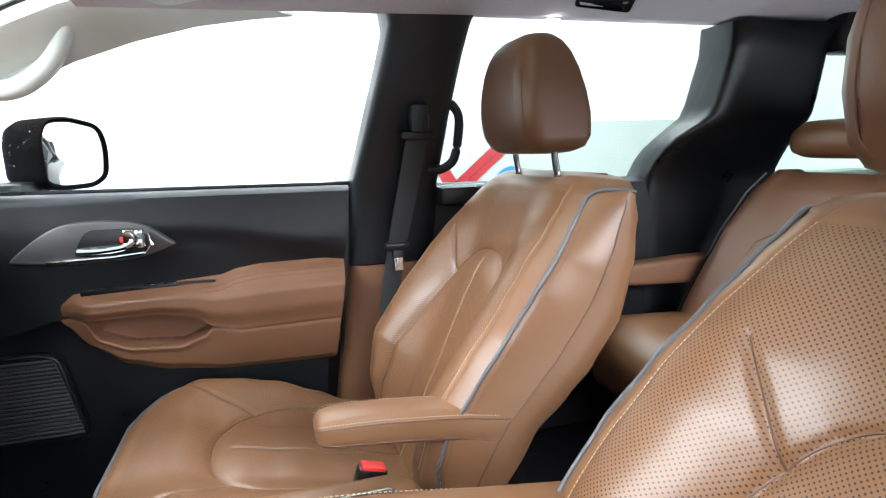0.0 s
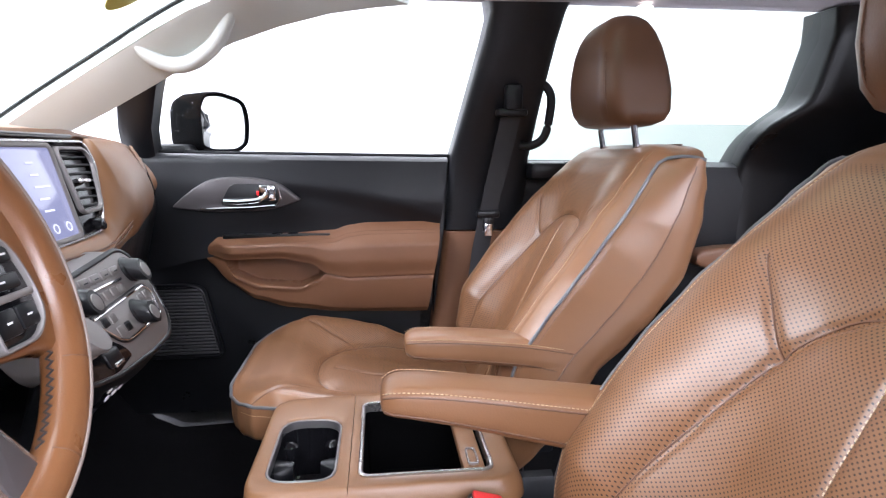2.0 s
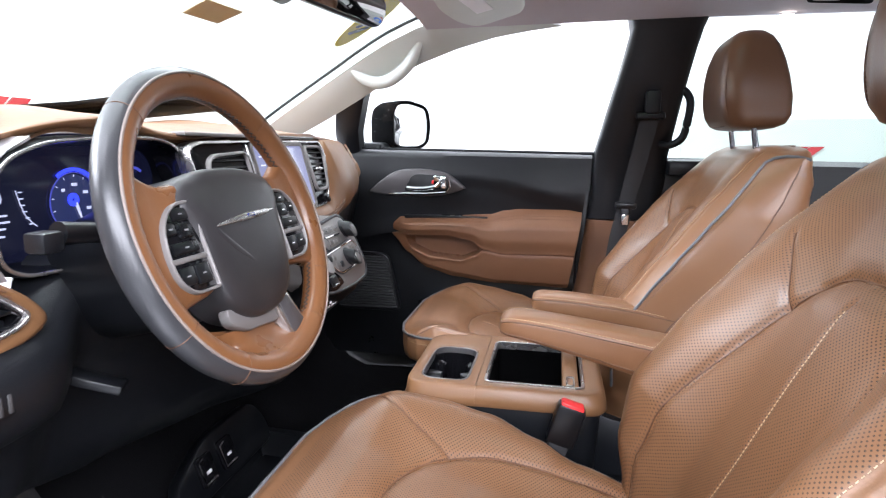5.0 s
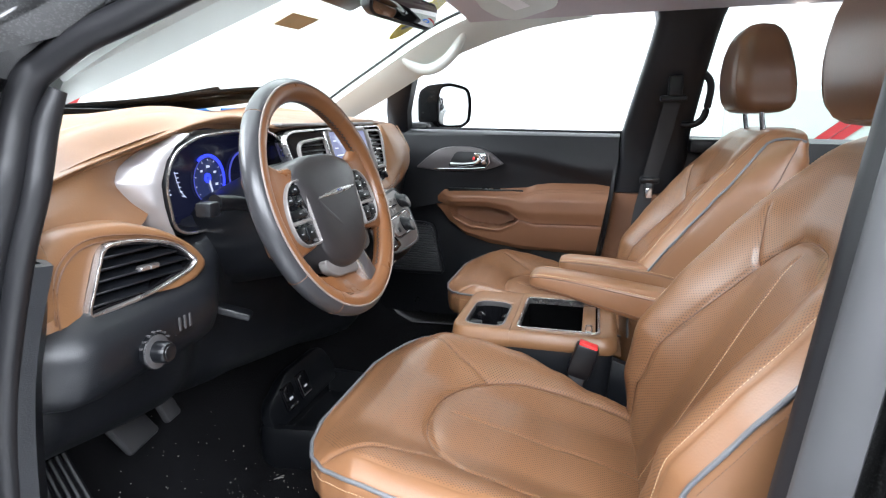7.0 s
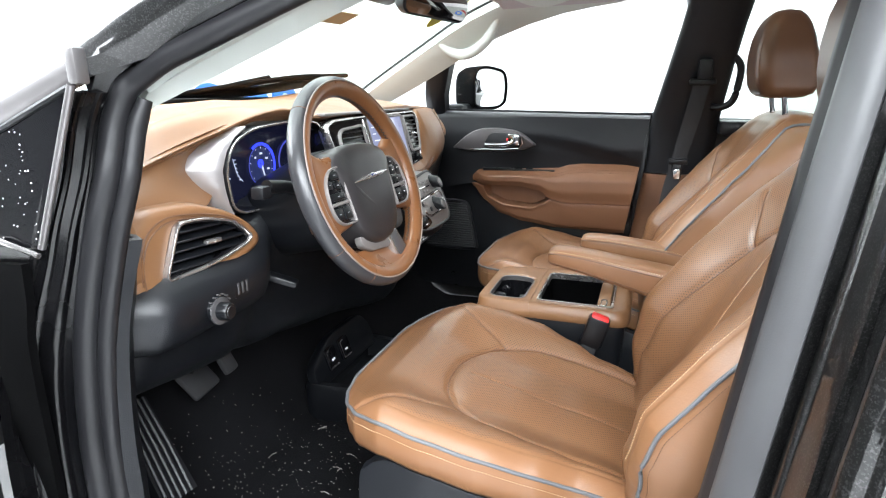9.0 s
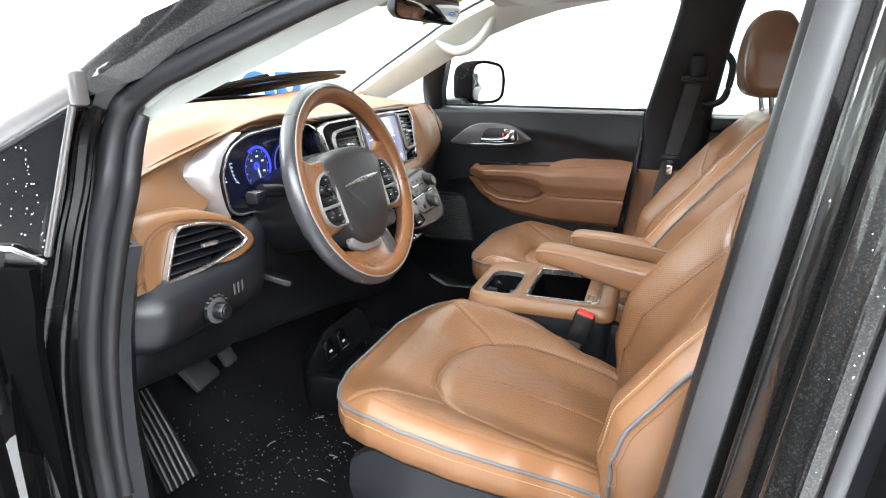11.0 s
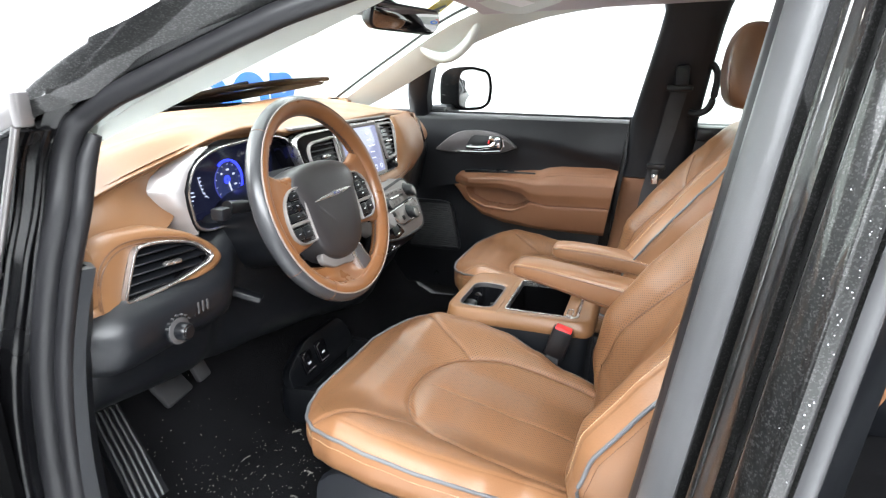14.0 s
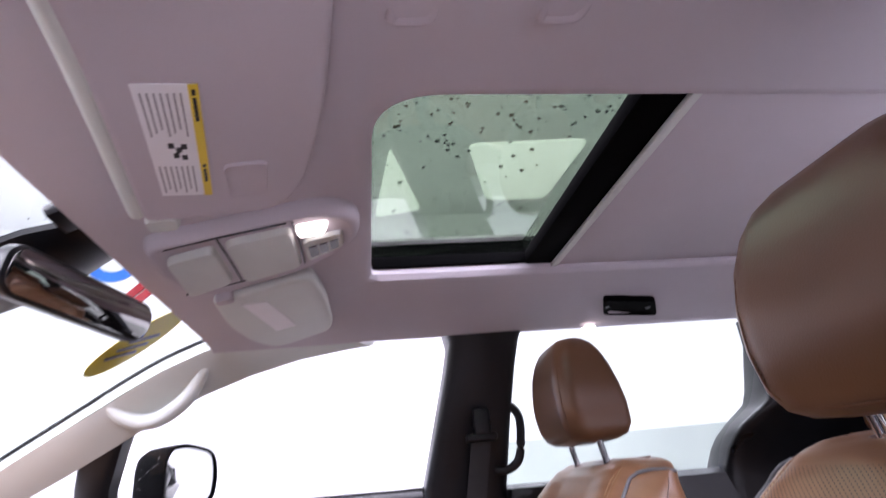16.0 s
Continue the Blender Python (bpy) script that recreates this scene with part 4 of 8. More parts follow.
    # folding armrest on the inner side: x, top, bottom, share of the width
    if inboard > 0:
        ya, rows = -0.130, ((-0.187, 0.896, 0.886, 0.45), (-0.184, 0.903, 0.879, 0.72), (-0.174, 0.909, 0.876, 0.92), (-0.155, 0.911, 0.873, 1.0), (-0.10, 0.907, 0.860, 1.0), (0.0, 0.894, 0.832, 1.0), (0.06, 0.886, 0.816, 1.0), (0.13, 0.876, 0.798, 1.0), (0.17, 0.868, 0.795, 0.9))
    else:
        ya, rows = 0.157, ((-0.147, 0.860, 0.848, 0.45), (-0.144, 0.867, 0.840, 0.72), (-0.134, 0.872, 0.835, 0.92), (-0.115, 0.874, 0.832, 1.0), (-0.05, 0.872, 0.825, 1.0), (0.05, 0.862, 0.812, 1.0), (0.10, 0.855, 0.798, 1.0), (0.135, 0.849, 0.788, 0.98), (0.155, 0.842, 0.796, 0.8))
    rings = []
    for x, top, bot, k in [tuple(v) for v in spline4(rows, 4)]:
        hgt = top - bot
        c = rounded([(-0.031 * k, bot), (0.031 * k, bot), (0.036 * k, bot + hgt * 0.3), (0.036 * k, top - hgt * 0.22), (0.026 * k, top - 0.002), (0.0, top + 0.0005), (-0.026 * k, top - 0.002), (-0.036 * k, top - hgt * 0.22), (-0.036 * k, bot + hgt * 0.3)], 0.010 * k, 4)
        rings.append([(x, ya + p.x, p.y) for p in c])
    arm = part("armrest", loft(rings), TAN, seat, "tan leather folding armrest with stitched seams", 60)
    for k in (-1, 1):
        edge = [(x, ya + k * (0.0362 * g), t - (t - b) * 0.23) for x, t, b, g in rows[1:-1]]
        low = [(x, ya + k * (0.0345 * g), b + (t - b) * 0.16) for x, t, b, g in rows[1:-1]]
        part("seam", sweep(spline(edge, 6), 0.0012, 5), BROWN, arm)
        part("seam", sweep(spline(low, 6), 0.0010, 5), BROWN, arm)
        part("stitching", stitches([p + Vector((0, -k * 0.0012, 0.0045)) for p in spline(edge, 6)], r=0.0006), THREAD, arm, "pale stitching along the armrest")["kind"] = "stuff"
    # belt buckle on its stalk
    yb = yc + inboard * 0.229
    BK = pose(-0.078, yb, 0.738, 0, 16, 0)
    part("buckle_stalk", moved(rbox(-0.016, 0.016, -0.010, 0.010, -0.16, 0.0, 0.005), BK), WEB, seat, "black buckle sleeve")
    part("buckle", moved(rbox(-0.022, 0.022, -0.013, 0.013, -0.03, 0.038, 0.005), BK), BLACKSMOOTH, seat, "black belt buckle")
    part("buckle_button", moved(rbox(-0.018, 0.018, -0.0115, 0.0115, 0.034, 0.042, 0.003), BK), RED, seat, "red release button")
    return seat


front_seat(-0.3965, 1, "tan leather driver's seat with grey piping and a raised headrest")
front_seat(0.3965, -1, "tan leather passenger seat with grey piping and a raised headrest")

# ---- centre console ----
console = thing("centre_console", "low console with tan lid, two cup holders and an open bin", "console")


def well(rings):
    """An open-topped recess."""
    bm = loft(rings, True, False)
    bm.faces.new([v for v in bm.verts][-len(rings[0]):])
    return bm


def grown(outline, k):
    return [Vector(p) for p in scaled(outline, -k)]


CTOP = 0.773
SPLIT = -0.2275
CUP = rounded([(-0.330, -0.100), (-0.244, -0.103), (-0.243, 0.060), (-0.330, 0.064)], [0.030, 0.028, 0.034, 0.036], 9)
BIN = rounded([(-0.212, -0.099), (-0.050, -0.099), (-0.050, 0.105), (-0.212, 0.105)], 0.012, 9)
CO = rounded([(-0.350, -0.122), (-0.016, -0.122), (-0.016, 0.148), (-0.350, 0.148)], [0.030, 0.035, 0.035, 0.045], 9)
FRONT = rounded([(-0.352, -0.124), (SPLIT, -0.122), (SPLIT, 0.148), (-0.352, 0.148)], [0.034, 0.0004, 0.0004, 0.045], 9)
REAR = rounded([(SPLIT, -0.122), (-0.016, -0.122), (-0.016, 0.148), (SPLIT, 0.148)], [0.0004, 0.035, 0.035, 0.0004], 9)


def lid_ring(o, z, out):
    """The lid's outline pushed out by a little, but not across the joint between its halves."""
    ring = []
    for p in o:
        d = Vector(p) - Vector((-0.19, 0.013))
        q = Vector(p)
        if abs(q.x - SPLIT) > 0.002:
            q.x += out * (1 if d.x > 0.1 else -1 if d.x < -0.1 else 0) * min(1.0, (abs(d.x) - 0.1) / 0.06 if abs(d.x) > 0.1 else 0)
        q.y += out * (1 if d.y > 0 else -1) * min(1.0, abs(d.y) / 0.10)
        ring.append((q.x, q.y, z - 0.016 * smooth01((-0.30 - q.x) / 0.05) * (1 if out > 0 else 0)))
    return ring


for nm, o, hol in (("lid_front", FRONT, CUP), ("lid_rear", REAR, BIN)):
    o = [Vector(p) for p in o]
    h = [Vector(p) for p in hol]
    rings = [lid_ring(o, 0.738, 0.004), lid_ring(o, 0.744, 0.0075), lid_ring(o, 0.756, 0.006), lid_ring(o, 0.766, 0.002)]
    for k, z in ((0.03, CTOP - 0.0035), (0.10, CTOP - 0.0008), (0.25, CTOP), (0.86, CTOP), (0.96, CTOP - 0.0012), (1.0, CTOP - 0.006), (1.0, CTOP - 0.02)):
        rings.append([(*(p + (q - p) * k), CTOP if abs(p.x - SPLIT) < 0.002 and k < 0.9 else z) for p, q in zip(o, h)])
    part(nm, loft(rings, True, False), TAN_DASH, console, "tan grained console top", 50)
cup = part("cup_holder", well([[(p.x, p.y, CTOP - 0.005) for p in CUP], [(p.x, p.y, 0.715) for p in scaled(CUP, 0.004)], [(p.x, p.y, 0.690) for p in scaled(CUP, 0.008)], [(p.x, p.y, 0.685) for p in scaled(CUP, 0.014)], [(p.x * 1.0, p.y, 0.685) for p in scaled(CUP, 0.032)]]), PIANO, console, "gloss black double cup holder")
part("cup_rim", frame_ring(grown(CUP, 0.001), scaled(CUP, 0.003), "z", CTOP - 0.012, CTOP - 0.001, 0.001), DULLMETAL, cup, "thin satin rim")
for px in (-0.331, -0.243):
    sg = 1 if px < -0.3 else -1
    part("cup_bridge", loft([[(px + sg * dx, -0.020 + dy * w, z) for dx, dy in ((0, -1), (0.014, -0.8), (0.026, -0.35), (0.026, 0.35), (0.014, 0.8), (0, 1))] for z, w in ((0.69, 0.022), (0.735, 0.020), (0.747, 0.017), (0.750, 0.012))]), BLACKSMOOTH, cup, "dark bridge between the cup wells")
    for py in (-0.078, 0.036):
        part("cup_finger", lathe([(0.010, 0), (0.014, 0.010), (0.016, 0.024), (0.013, 0.036), (0.005, 0.041)], (px + sg * 0.008, py, 0.712), (px + sg * 0.013, py, 0.75), 16), PIANO, cup)
bin_ = part("storage_bin", well([[(p.x, p.y, CTOP - 0.002) for p in BIN], [(p.x, p.y, 0.64) for p in scaled(BIN, 0.006)], [(p.x, p.y, 0.632) for p in scaled(BIN, 0.012)], [(p.x, p.y, 0.632) for p in scaled(BIN, 0.05)]]), MATTEBLACK, console, "deep black storage bin")
part("bin_rim", frame_ring(grown(BIN, 0.004), scaled(BIN, 0.001), "z", CTOP - 0.012, CTOP + 0.002, 0.001), SATIN, bin_, "bright silver rim")
part("bin_step", rbox(-0.205, -0.09, -0.085, 0.09, 0.632, 0.672, 0.008), MATTEBLACK, bin_, "black step in the bin")
part("bin_latch", rbox(-0.083, -0.054, -0.094, 0.100, 0.752, 0.766, 0.004), TAN_DASH, bin_, "tan ledge with latch")
part("latch_pull", frame_ring(rounded([(-0.076, -0.078), (-0.061, -0.078), (-0.061, -0.035), (-0.076, -0.035)], 0.007, 4), rounded([(-0.073, -0.074), (-0.064, -0.074), (-0.064, -0.039), (-0.073, -0.039)], 0.004, 4), "z", 0.764, 0.768, 0.001), SATIN, bin_, "satin latch pull")
part("body", loft([[(p.x, p.y, z) for p in scaled(CO, k)] for z, k in ((0.748, 0.004), (0.735, 0.001), (0.70, 0.004), (0.60, 0.010), (0.42, 0.016))], True, False), BLACK, console, "black console body")

# ---- dashboard ----
dash = thing("dashboard", "tan leather dashboard with black lower part and silver trims", "dashboard")
# crease between the dash top and its face: (y, x, z)
CREASE = [(-0.82, -0.665, 1.100), (-0.745, -0.660, 1.127), (-0.68, -0.655, 1.147), (-0.60, -0.648, 1.167), (-0.495, -0.640, 1.195), (-0.43, -0.638, 1.203), (-0.385, -0.638, 1.202), (-0.350, -0.638, 1.193), (-0.325, -0.637, 1.186), (-0.28, -0.636, 1.182),
          (-0.10, -0.632, 1.190), (0.10, -0.632, 1.193), (0.20, -0.636, 1.191), (0.35, -0.655, 1.185), (0.48, -0.68, 1.177), (0.58, -0.71, 1.160), (0.70, -0.76, 1.135)]
# face below it: depth of the hollow, height of its foot, x of its foot
FACE = [(-0.82, 0.0, 1.045, -0.630), (-0.72, 0.0, 1.058, -0.622), (-0.66, 0.020, 1.060, -0.625), (-0.625, 0.040, 1.062, -0.640), (-0.58, 0.045, 1.075, -0.665), (-0.545, 0.030, 1.150, -0.668), (-0.50, 0.004, 1.186, -0.650), (-0.30, 0.002, 1.172, -0.648), (0.16, 0.0, 1.182, -0.640), (0.70, 0.0, 1.10, -0.76)]


def fair(table, y):
    """A value from a table, by straight lines that are then smoothed."""
    ys = [p[0] for p in table]
    out = []
    for k in range(1, len(table[0])):
        vs = [p[k] for p in table]
        out.append(sum(w * float(np.interp(y + o, ys, vs)) for o, w in ((-0.036, 0.08), (-0.024, 0.14), (-0.012, 0.18), (0, 0.2), (0.012, 0.18), (0.024, 0.14), (0.036, 0.08))))
    return out


rows = []
for y in np.linspace(-0.82, 0.66, 130):
    xc, zc = fair(CREASE, y)
    hollow, zf, xf = fair(FACE, y)
    xw = -1.17 + 0.09 * (y / 0.75) ** 2
    back = 0.012 * smooth01((y + 0.55) / 0.1) * (1 - smooth01((y - 0.3) / 0.3))
    left = 1 - smooth01((y + 0.62) / 0.2)
    rise = (1 - (y / 0.82) ** 2) * (1 + 0.75 * smooth01(y / 0.3))
    prof = [Vector((xw + 0.02 * rise, y, 1.15 + 0.012 * rise)), Vector((xw + 0.06 + 0.045 * rise, y, 1.172 + 0.036 * rise)), Vector((xc - 0.28, y, 1.184 + 0.026 * rise)), Vector((xc - 0.15, y, zc + (0.010 + 0.008 * rise) * (1 - left) + (1.176 - zc) * 0.75 * left)), Vector((xc - 0.06, y, zc + 0.008 + 0.022 * left)), Vector((xc - 0.012, y, zc + 0.003)),
            Vector((xc, y, zc - 0.002)), Vector((xc - 0.003 - hollow * 0.35, y, zc - 0.012 * min(1, (zc - zf) / 0.02))), Vector(((xc + xf) / 2 - hollow * 0.75, y, (zc + zf) / 2)), Vector((xf, y, zf))]
    rows.append(spline(prof, 4))
part("top_pad", thick(loft(rows, False), 0.008), TAN_DASH, dash, "tan grained dashboard top", 30)
# leather pod round the driver's vent
POD = [(-0.812, 1.000), (-0.800, 0.966), (-0.72, 0.960), (-0.64, 0.968), (-0.575, 0.985), (-0.558, 0.998), (-0.582, 1.028), (-0.63, 1.060), (-0.69, 1.082), (-0.76, 1.084), (-0.804, 1.06)]
podo = rounded(POD, 0.02, 4)


def pod_x(y):
    return -0.612 + 0.02 * smooth01((y + 0.76) / 0.18)


def podded(bm):
    """Shifts a shape built at x = 0 on to the pod's slanting face."""
    for v in bm.verts:
        v.co.x += pod_x(v.co.y)
    return bm


VO = rounded([(-0.752, 0.982), (-0.675, 0.986), (-0.604, 1.004), (-0.594, 1.011), (-0.626, 1.040), (-0.68, 1.055), (-0.722, 1.056)], [0.010, 0.03, 0.008, 0.008, 0.02, 0.02, 0.012], 5)


def polar(outline, c, n=96):
    """The outline read off at even angles round c."""
    pts = [Vector(p) for p in outline]
    out = []
    for i in range(n):
        d = Vector((math.cos(i * math.tau / n), math.sin(i * math.tau / n)))
        best = 0.01
        for a, b in zip(pts, pts[1:] + pts[:1]):
            e = b - a
            den = d.x * e.y - d.y * e.x
            if abs(den) < 1e-12:
                continue
            w = a - c
            k, u = (w.x * e.y - w.y * e.x) / den, (w.x * d.y - w.y * d.x) / den
            if k > 0 and -1e-6 <= u <= 1 + 1e-6:
                best = max(best, k)
        out.append(c + d * best)
    return out


PC = Vector((-0.68, 1.020))
po, pv = polar(podo, PC), polar(scaled(VO, -0.003), PC)
rings = []
for x, k in ((-0.085, 0.0), (-0.022, 0.0), (-0.010, 0.06), (-0.003, 0.2), (0.0, 0.45), (-0.001, 0.8), (-0.004, 0.97), (-0.012, 1.0), (-0.03, 1.0)):
    rings.append([(x, *p.lerp(q, k)) for p, q in zip(po, pv)])
pod = part("vent_pod", podded(loft(rings, True, False)), TAN_DASH, dash, "tan stitched pod round the outer vent", 50)
for off in (0.0, 0.006):
    pts = [(-0.790, 0.985), (-0.789, 1.02), (-0.775, 1.050), (-0.743, 1.067), (-0.70, 1.066), (-0.65, 1.055), (-0.61, 1.037)]
    part("stitching", podded(sweep([Vector((0.0005, p.x + off * 0.6, p.y - off)) for p in (Vector((q[0], q[1])) for q in [(v.x, v.y) for v in spline([(a, b, 0) for a, b in pts], 6)])], 0.0011, 5)), BROWN, pod)


def vent(parent, outline, place, slats, tab, label, rim_w=0.004, lean=14, rim=None):
    """An air vent facing rearwards, built at x = 0 and set by place(): bright rim, dark throat, tilted slats and a tab."""
    v = part("air_vent", place(slab(scaled(outline, 0.002), "x", -0.045, -0.018, 0.002)), BLACKSMOOTH, parent, label)
    part("rim", place(frame_ring(scaled(outline, -rim_w), scaled(outline, 0.001), "x", -0.02, 0.003, 0.002)), rim or SATIN, v)
    part("throat", place(frame_ring(scaled(outline, 0.0), scaled(outline, 0.004), "x", -0.03, -0.001, 0.001)), PIANO, v, "gloss black throat")
    zs = [p.y for p in outline]
    n = len(outline)
    for i in range(slats):
        z = min(zs) + (max(zs) - min(zs)) * (i + 0.8) / (slats + 0.6)
        cut = []
        for k in range(n):
            a, b = outline[k - 1], outline[k]
            if (a.y - z) * (b.y - z) < 0:
                cut.append(a.x + (b.x - a.x) * (z - a.y) / (b.y - a.y))
        if len(cut) < 2:
            continue
        part("slat", place(moved(rbox(-0.010, 0.010, min(cut) + 0.004, max(cut) - 0.004, -0.0013, 0.0013, 0.0008, 1), pose(-0.009, 0, z, 0, lean, 0))), BLACK, v)
    part("tab", place(join(rbox(-0.004, 0.006, tab[0] - 0.014, tab[0] + 0.014, tab[1] - 0.0035, tab[1] + 0.0035, 0.003), rbox(0.003, 0.008, tab[0] - 0.002, tab[0] + 0.010, tab[1] - 0.0025, tab[1] + 0.0025, 0.001))), SATIN, v, "silver vent tab")
    return v


vent(pod, VO, podded, 5, (-0.668, 1.020), "black slatted outer air vent")
# small opening on the end of the dash
part("end_vent", frame_ring(rounded([(-0.668, 1.030), (-0.622, 1.032), (-0.626, 1.078), (-0.668, 1.074)], 0.010, 4), rounded([(-0.660, 1.038), (-0.630, 1.040), (-0.633, 1.070), (-0.660, 1.067)], 0.006, 4), "y", -0.79, -0.818, 0.002), TAN_DASH, dash, "tan surround at the end of the dash")
part("end_vent_throat", slab(rounded([(-0.662, 1.036), (-0.628, 1.038), (-0.631, 1.072), (-0.662, 1.069)], 0.006, 4), "y", -0.79, -0.810, 0.001), BROWN, dash)
part("end_cap", slab(rounded([(-0.66, 0.99), (-0.61, 0.985), (-0.612, 1.06), (-0.655, 1.105), (-0.72, 1.12), (-0.80, 1.13), (-0.80, 1.0)], 0.02, 4), "y", -0.78, -0.812, 0.006), TAN_DASH, dash, "tan end of the dashboard")

# instrument binnacle with its silver wing
INNER = rounded([(-0.584, 1.112), (-0.570, 1.048), (-0.545, 1.036), (-0.42, 1.030), (-0.300, 1.030), (-0.282, 1.06), (-0.280, 1.135), (-0.300, 1.166), (-0.340, 1.177), (-0.43, 1.177), (-0.517, 1.171), (-0.565, 1.152)], [0.02, 0.015, 0.012, 0.02, 0.012, 0.02, 0.02, 0.02, 0.02, 0.02, 0.03, 0.02], 5)


def bez_x(y, z):
    return -0.630 - 0.008 * (1.173 - z) / 0.13


lip = [[(bez_x(p.x, p.y) + dx, p.x, p.y) for p in scaled(INNER, s)] for dx, s in ((-0.06, -0.004), (-0.004, -0.0045), (0.0, -0.002), (-0.001, 0.001), (-0.05, 0.008))]
binn = part("binnacle", loft(lip, True, False), BLACKSMOOTH, dash, "black instrument surround")
part("bright_lip", sweep([(bez_x(p.x, p.y) + 0.0005, p.x, p.y) for p in scaled(INNER, -0.001)], 0.0022, 8, True), SATIN, binn, "thin silver lip")
# brushed wing from the cluster's edge to a blunt tip
wing_rows = []
EDGE = [(-0.530, 1.178), (-0.556, 1.164), (-0.578, 1.142), (-0.590, 1.112), (-0.586, 1.082), (-0.578, 1.056), (-0.566, 1.034)]
FAR = [(-0.548, 1.176), (-0.600, 1.152), (-0.628, 1.134), (-0.640, 1.116), (-0.630, 1.090), (-0.610, 1.060), (-0.586, 1.030)]
for t in np.linspace(0, 1, 30):
    e = lerp([(k / 6, *p) for k, p in enumerate(EDGE)], t)
    f = lerp([(k / 6, *p) for k, p in enumerate(FAR)], t)
    row = []
    for k in np.linspace(0, 1, 8):
        y, z = e[0] + (f[0] - e[0]) * k, e[1] + (f[1] - e[1]) * k
        row.append((bez_x(y, z) - 0.002 - 0.046 * k ** 1.5 - 0.012 * smooth01((k - 0.85) / 0.15), y, z))
    wing_rows.append(row)
part("silver_wing", thick(loft(wing_rows, False), 0.004), SILVER, dash, "brushed silver wing beside the instruments")
FACEX = -0.684
clus = part("instrument_face", slab(scaled(INNER, -0.006), "x", FACEX - 0.02, FACEX, 0.001), DIAL, dash, "dark blue instrument display")


def ring_mesh(cy, cz, r, w, x, a0=0.0, a1=math.tau, n=48):
    rows = []
    for i in range(n + 1):
        a = a0 + (a1 - a0) * i / n
        rows.append([(x, cy + math.cos(a) * (r - w), cz + math.sin(a) * (r - w)), (x, cy + math.cos(a) * (r + w), cz + math.sin(a) * (r + w))])
    return thick(loft(rows, False), 0.001)


GY, GZ = -0.430, 1.100
part("gauge_glow", ring_mesh(GY, GZ, 0.0400, 0.0022, FACEX + 0.002, -0.75, 2.2), BLUELIT, clus, "blue lit gauge ring")
part("gauge_rim", ring_mesh(GY, GZ, 0.0365, 0.0005, FACEX + 0.002), BLUEDIM, clus)
part("gauge_field", slab([Vector((GY + 0.034 * math.cos(a), GZ + 0.034 * math.sin(a))) for a in np.linspace(0, math.tau, 40, endpoint=False)], "x", FACEX, FACEX + 0.0012, 0.0002), GAUGEFACE, clus, "dim blue gauge field")
part("gauge_core", ring_mesh(GY - 0.004, GZ + 0.004, 0.0050, 0.0030, FACEX + 0.003), BLUELIT, clus)
part("needle", sweep([(FACEX + 0.003, GY, GZ), (FACEX + 0.003, GY + 0.010, GZ - 0.030)], [0.0020, 0.0008], 5), WHITELIT, clus)
for i in range(11):
    a = -0.75 + i * 4.6 / 10
    part("tick", sweep([(FACEX + 0.0025, GY + math.cos(a) * 0.031, GZ + math.sin(a) * 0.031), (FACEX + 0.0025, GY + math.cos(a) * 0.034, GZ + math.sin(a) * 0.034)], 0.0005, 4), WHITELIT, clus)
for dy, dz, w in ((-0.016, 0.016, 0.004), (0.001, 0.022, 0.007), (0.017, 0.012, 0.006), (0.020, -0.008, 0.006)):
    part("print_bar", rbox(FACEX + 0.001, FACEX + 0.0025, GY + dy - w / 2, GY + dy + w / 2, GZ + dz - 0.0018, GZ + dz + 0.0018, 0), WHITELIT, clus)
part("symbol_ring", ring_mesh(-0.535, 1.113, 0.0085, 0.0008, FACEX + 0.002, n=24), WHITELIT, clus)
for w, z in ((0.018, 1.094), (0.023, 1.087), (0.012, 1.080), (0.008, 1.072)):
    part("print_bar", rbox(FACEX, FACEX + 0.002, -0.530 - w / 2, -0.530 + w / 2, z - 0.0010, z + 0.0010, 0), WHITELIT, clus)
part("scale_arc", sweep(spline([(FACEX + 0.002, -0.508, 1.120), (FACEX + 0.002, -0.504, 1.105), (FACEX + 0.002, -0.498, 1.09), (FACEX + 0.002, -0.486, 1.078)], 4), 0.0006, 4), WHITELIT, clus)
for i in range(6):
    part("tick", rbox(FACEX, FACEX + 0.002, -0.504 + 0.0004 * i * i, -0.500 + 0.0004 * i * i, 1.117 - i * 0.0072, 1.1182 - i * 0.0072, 0), WHITELIT, clus)
part("gauge_glow", ring_mesh(-0.335, GZ, 0.0400, 0.0018, FACEX + 0.002, 1.0, 3.6), BLUEDIM, clus, "dim blue gauge ring")

# centre stack on a leaning plane
def stacked(bm):
    for v in bm.verts:
        v.co.x += -0.620 - 0.28 * (v.co.z - 1.172)
    return bm


STK = rounded([(-0.302, 1.165), (-0.296, 1.105), (-0.24, 1.070), (-0.10, 1.042), (0.06, 1.046), (0.125, 1.050), (0.152, 1.075), (0.186, 1.150), (0.172, 1.182), (-0.10, 1.180), (-0.27, 1.176)], [0.02, 0.03, 0.03, 0.03, 0.02, 0.015, 0.02, 0.02, 0.014, 0.02, 0.02], 5)
stack = part("centre_panel", stacked(slab(STK, "x", -0.06, -0.002, 0.004)), PIANO, dash, "gloss black centre panel")
part("panel_rim", stacked(frame_ring(STK, scaled(STK, 0.0045), "x", -0.02, 0.001, 0.002)), SATIN, stack, "satin silver rim")
part("top_strip", stacked(rbox(-0.022, 0.0, -0.29, 0.150, 1.1835, 1.1895, 0.002)), GREYTRIM, stack, "grey strip along the panel's top")
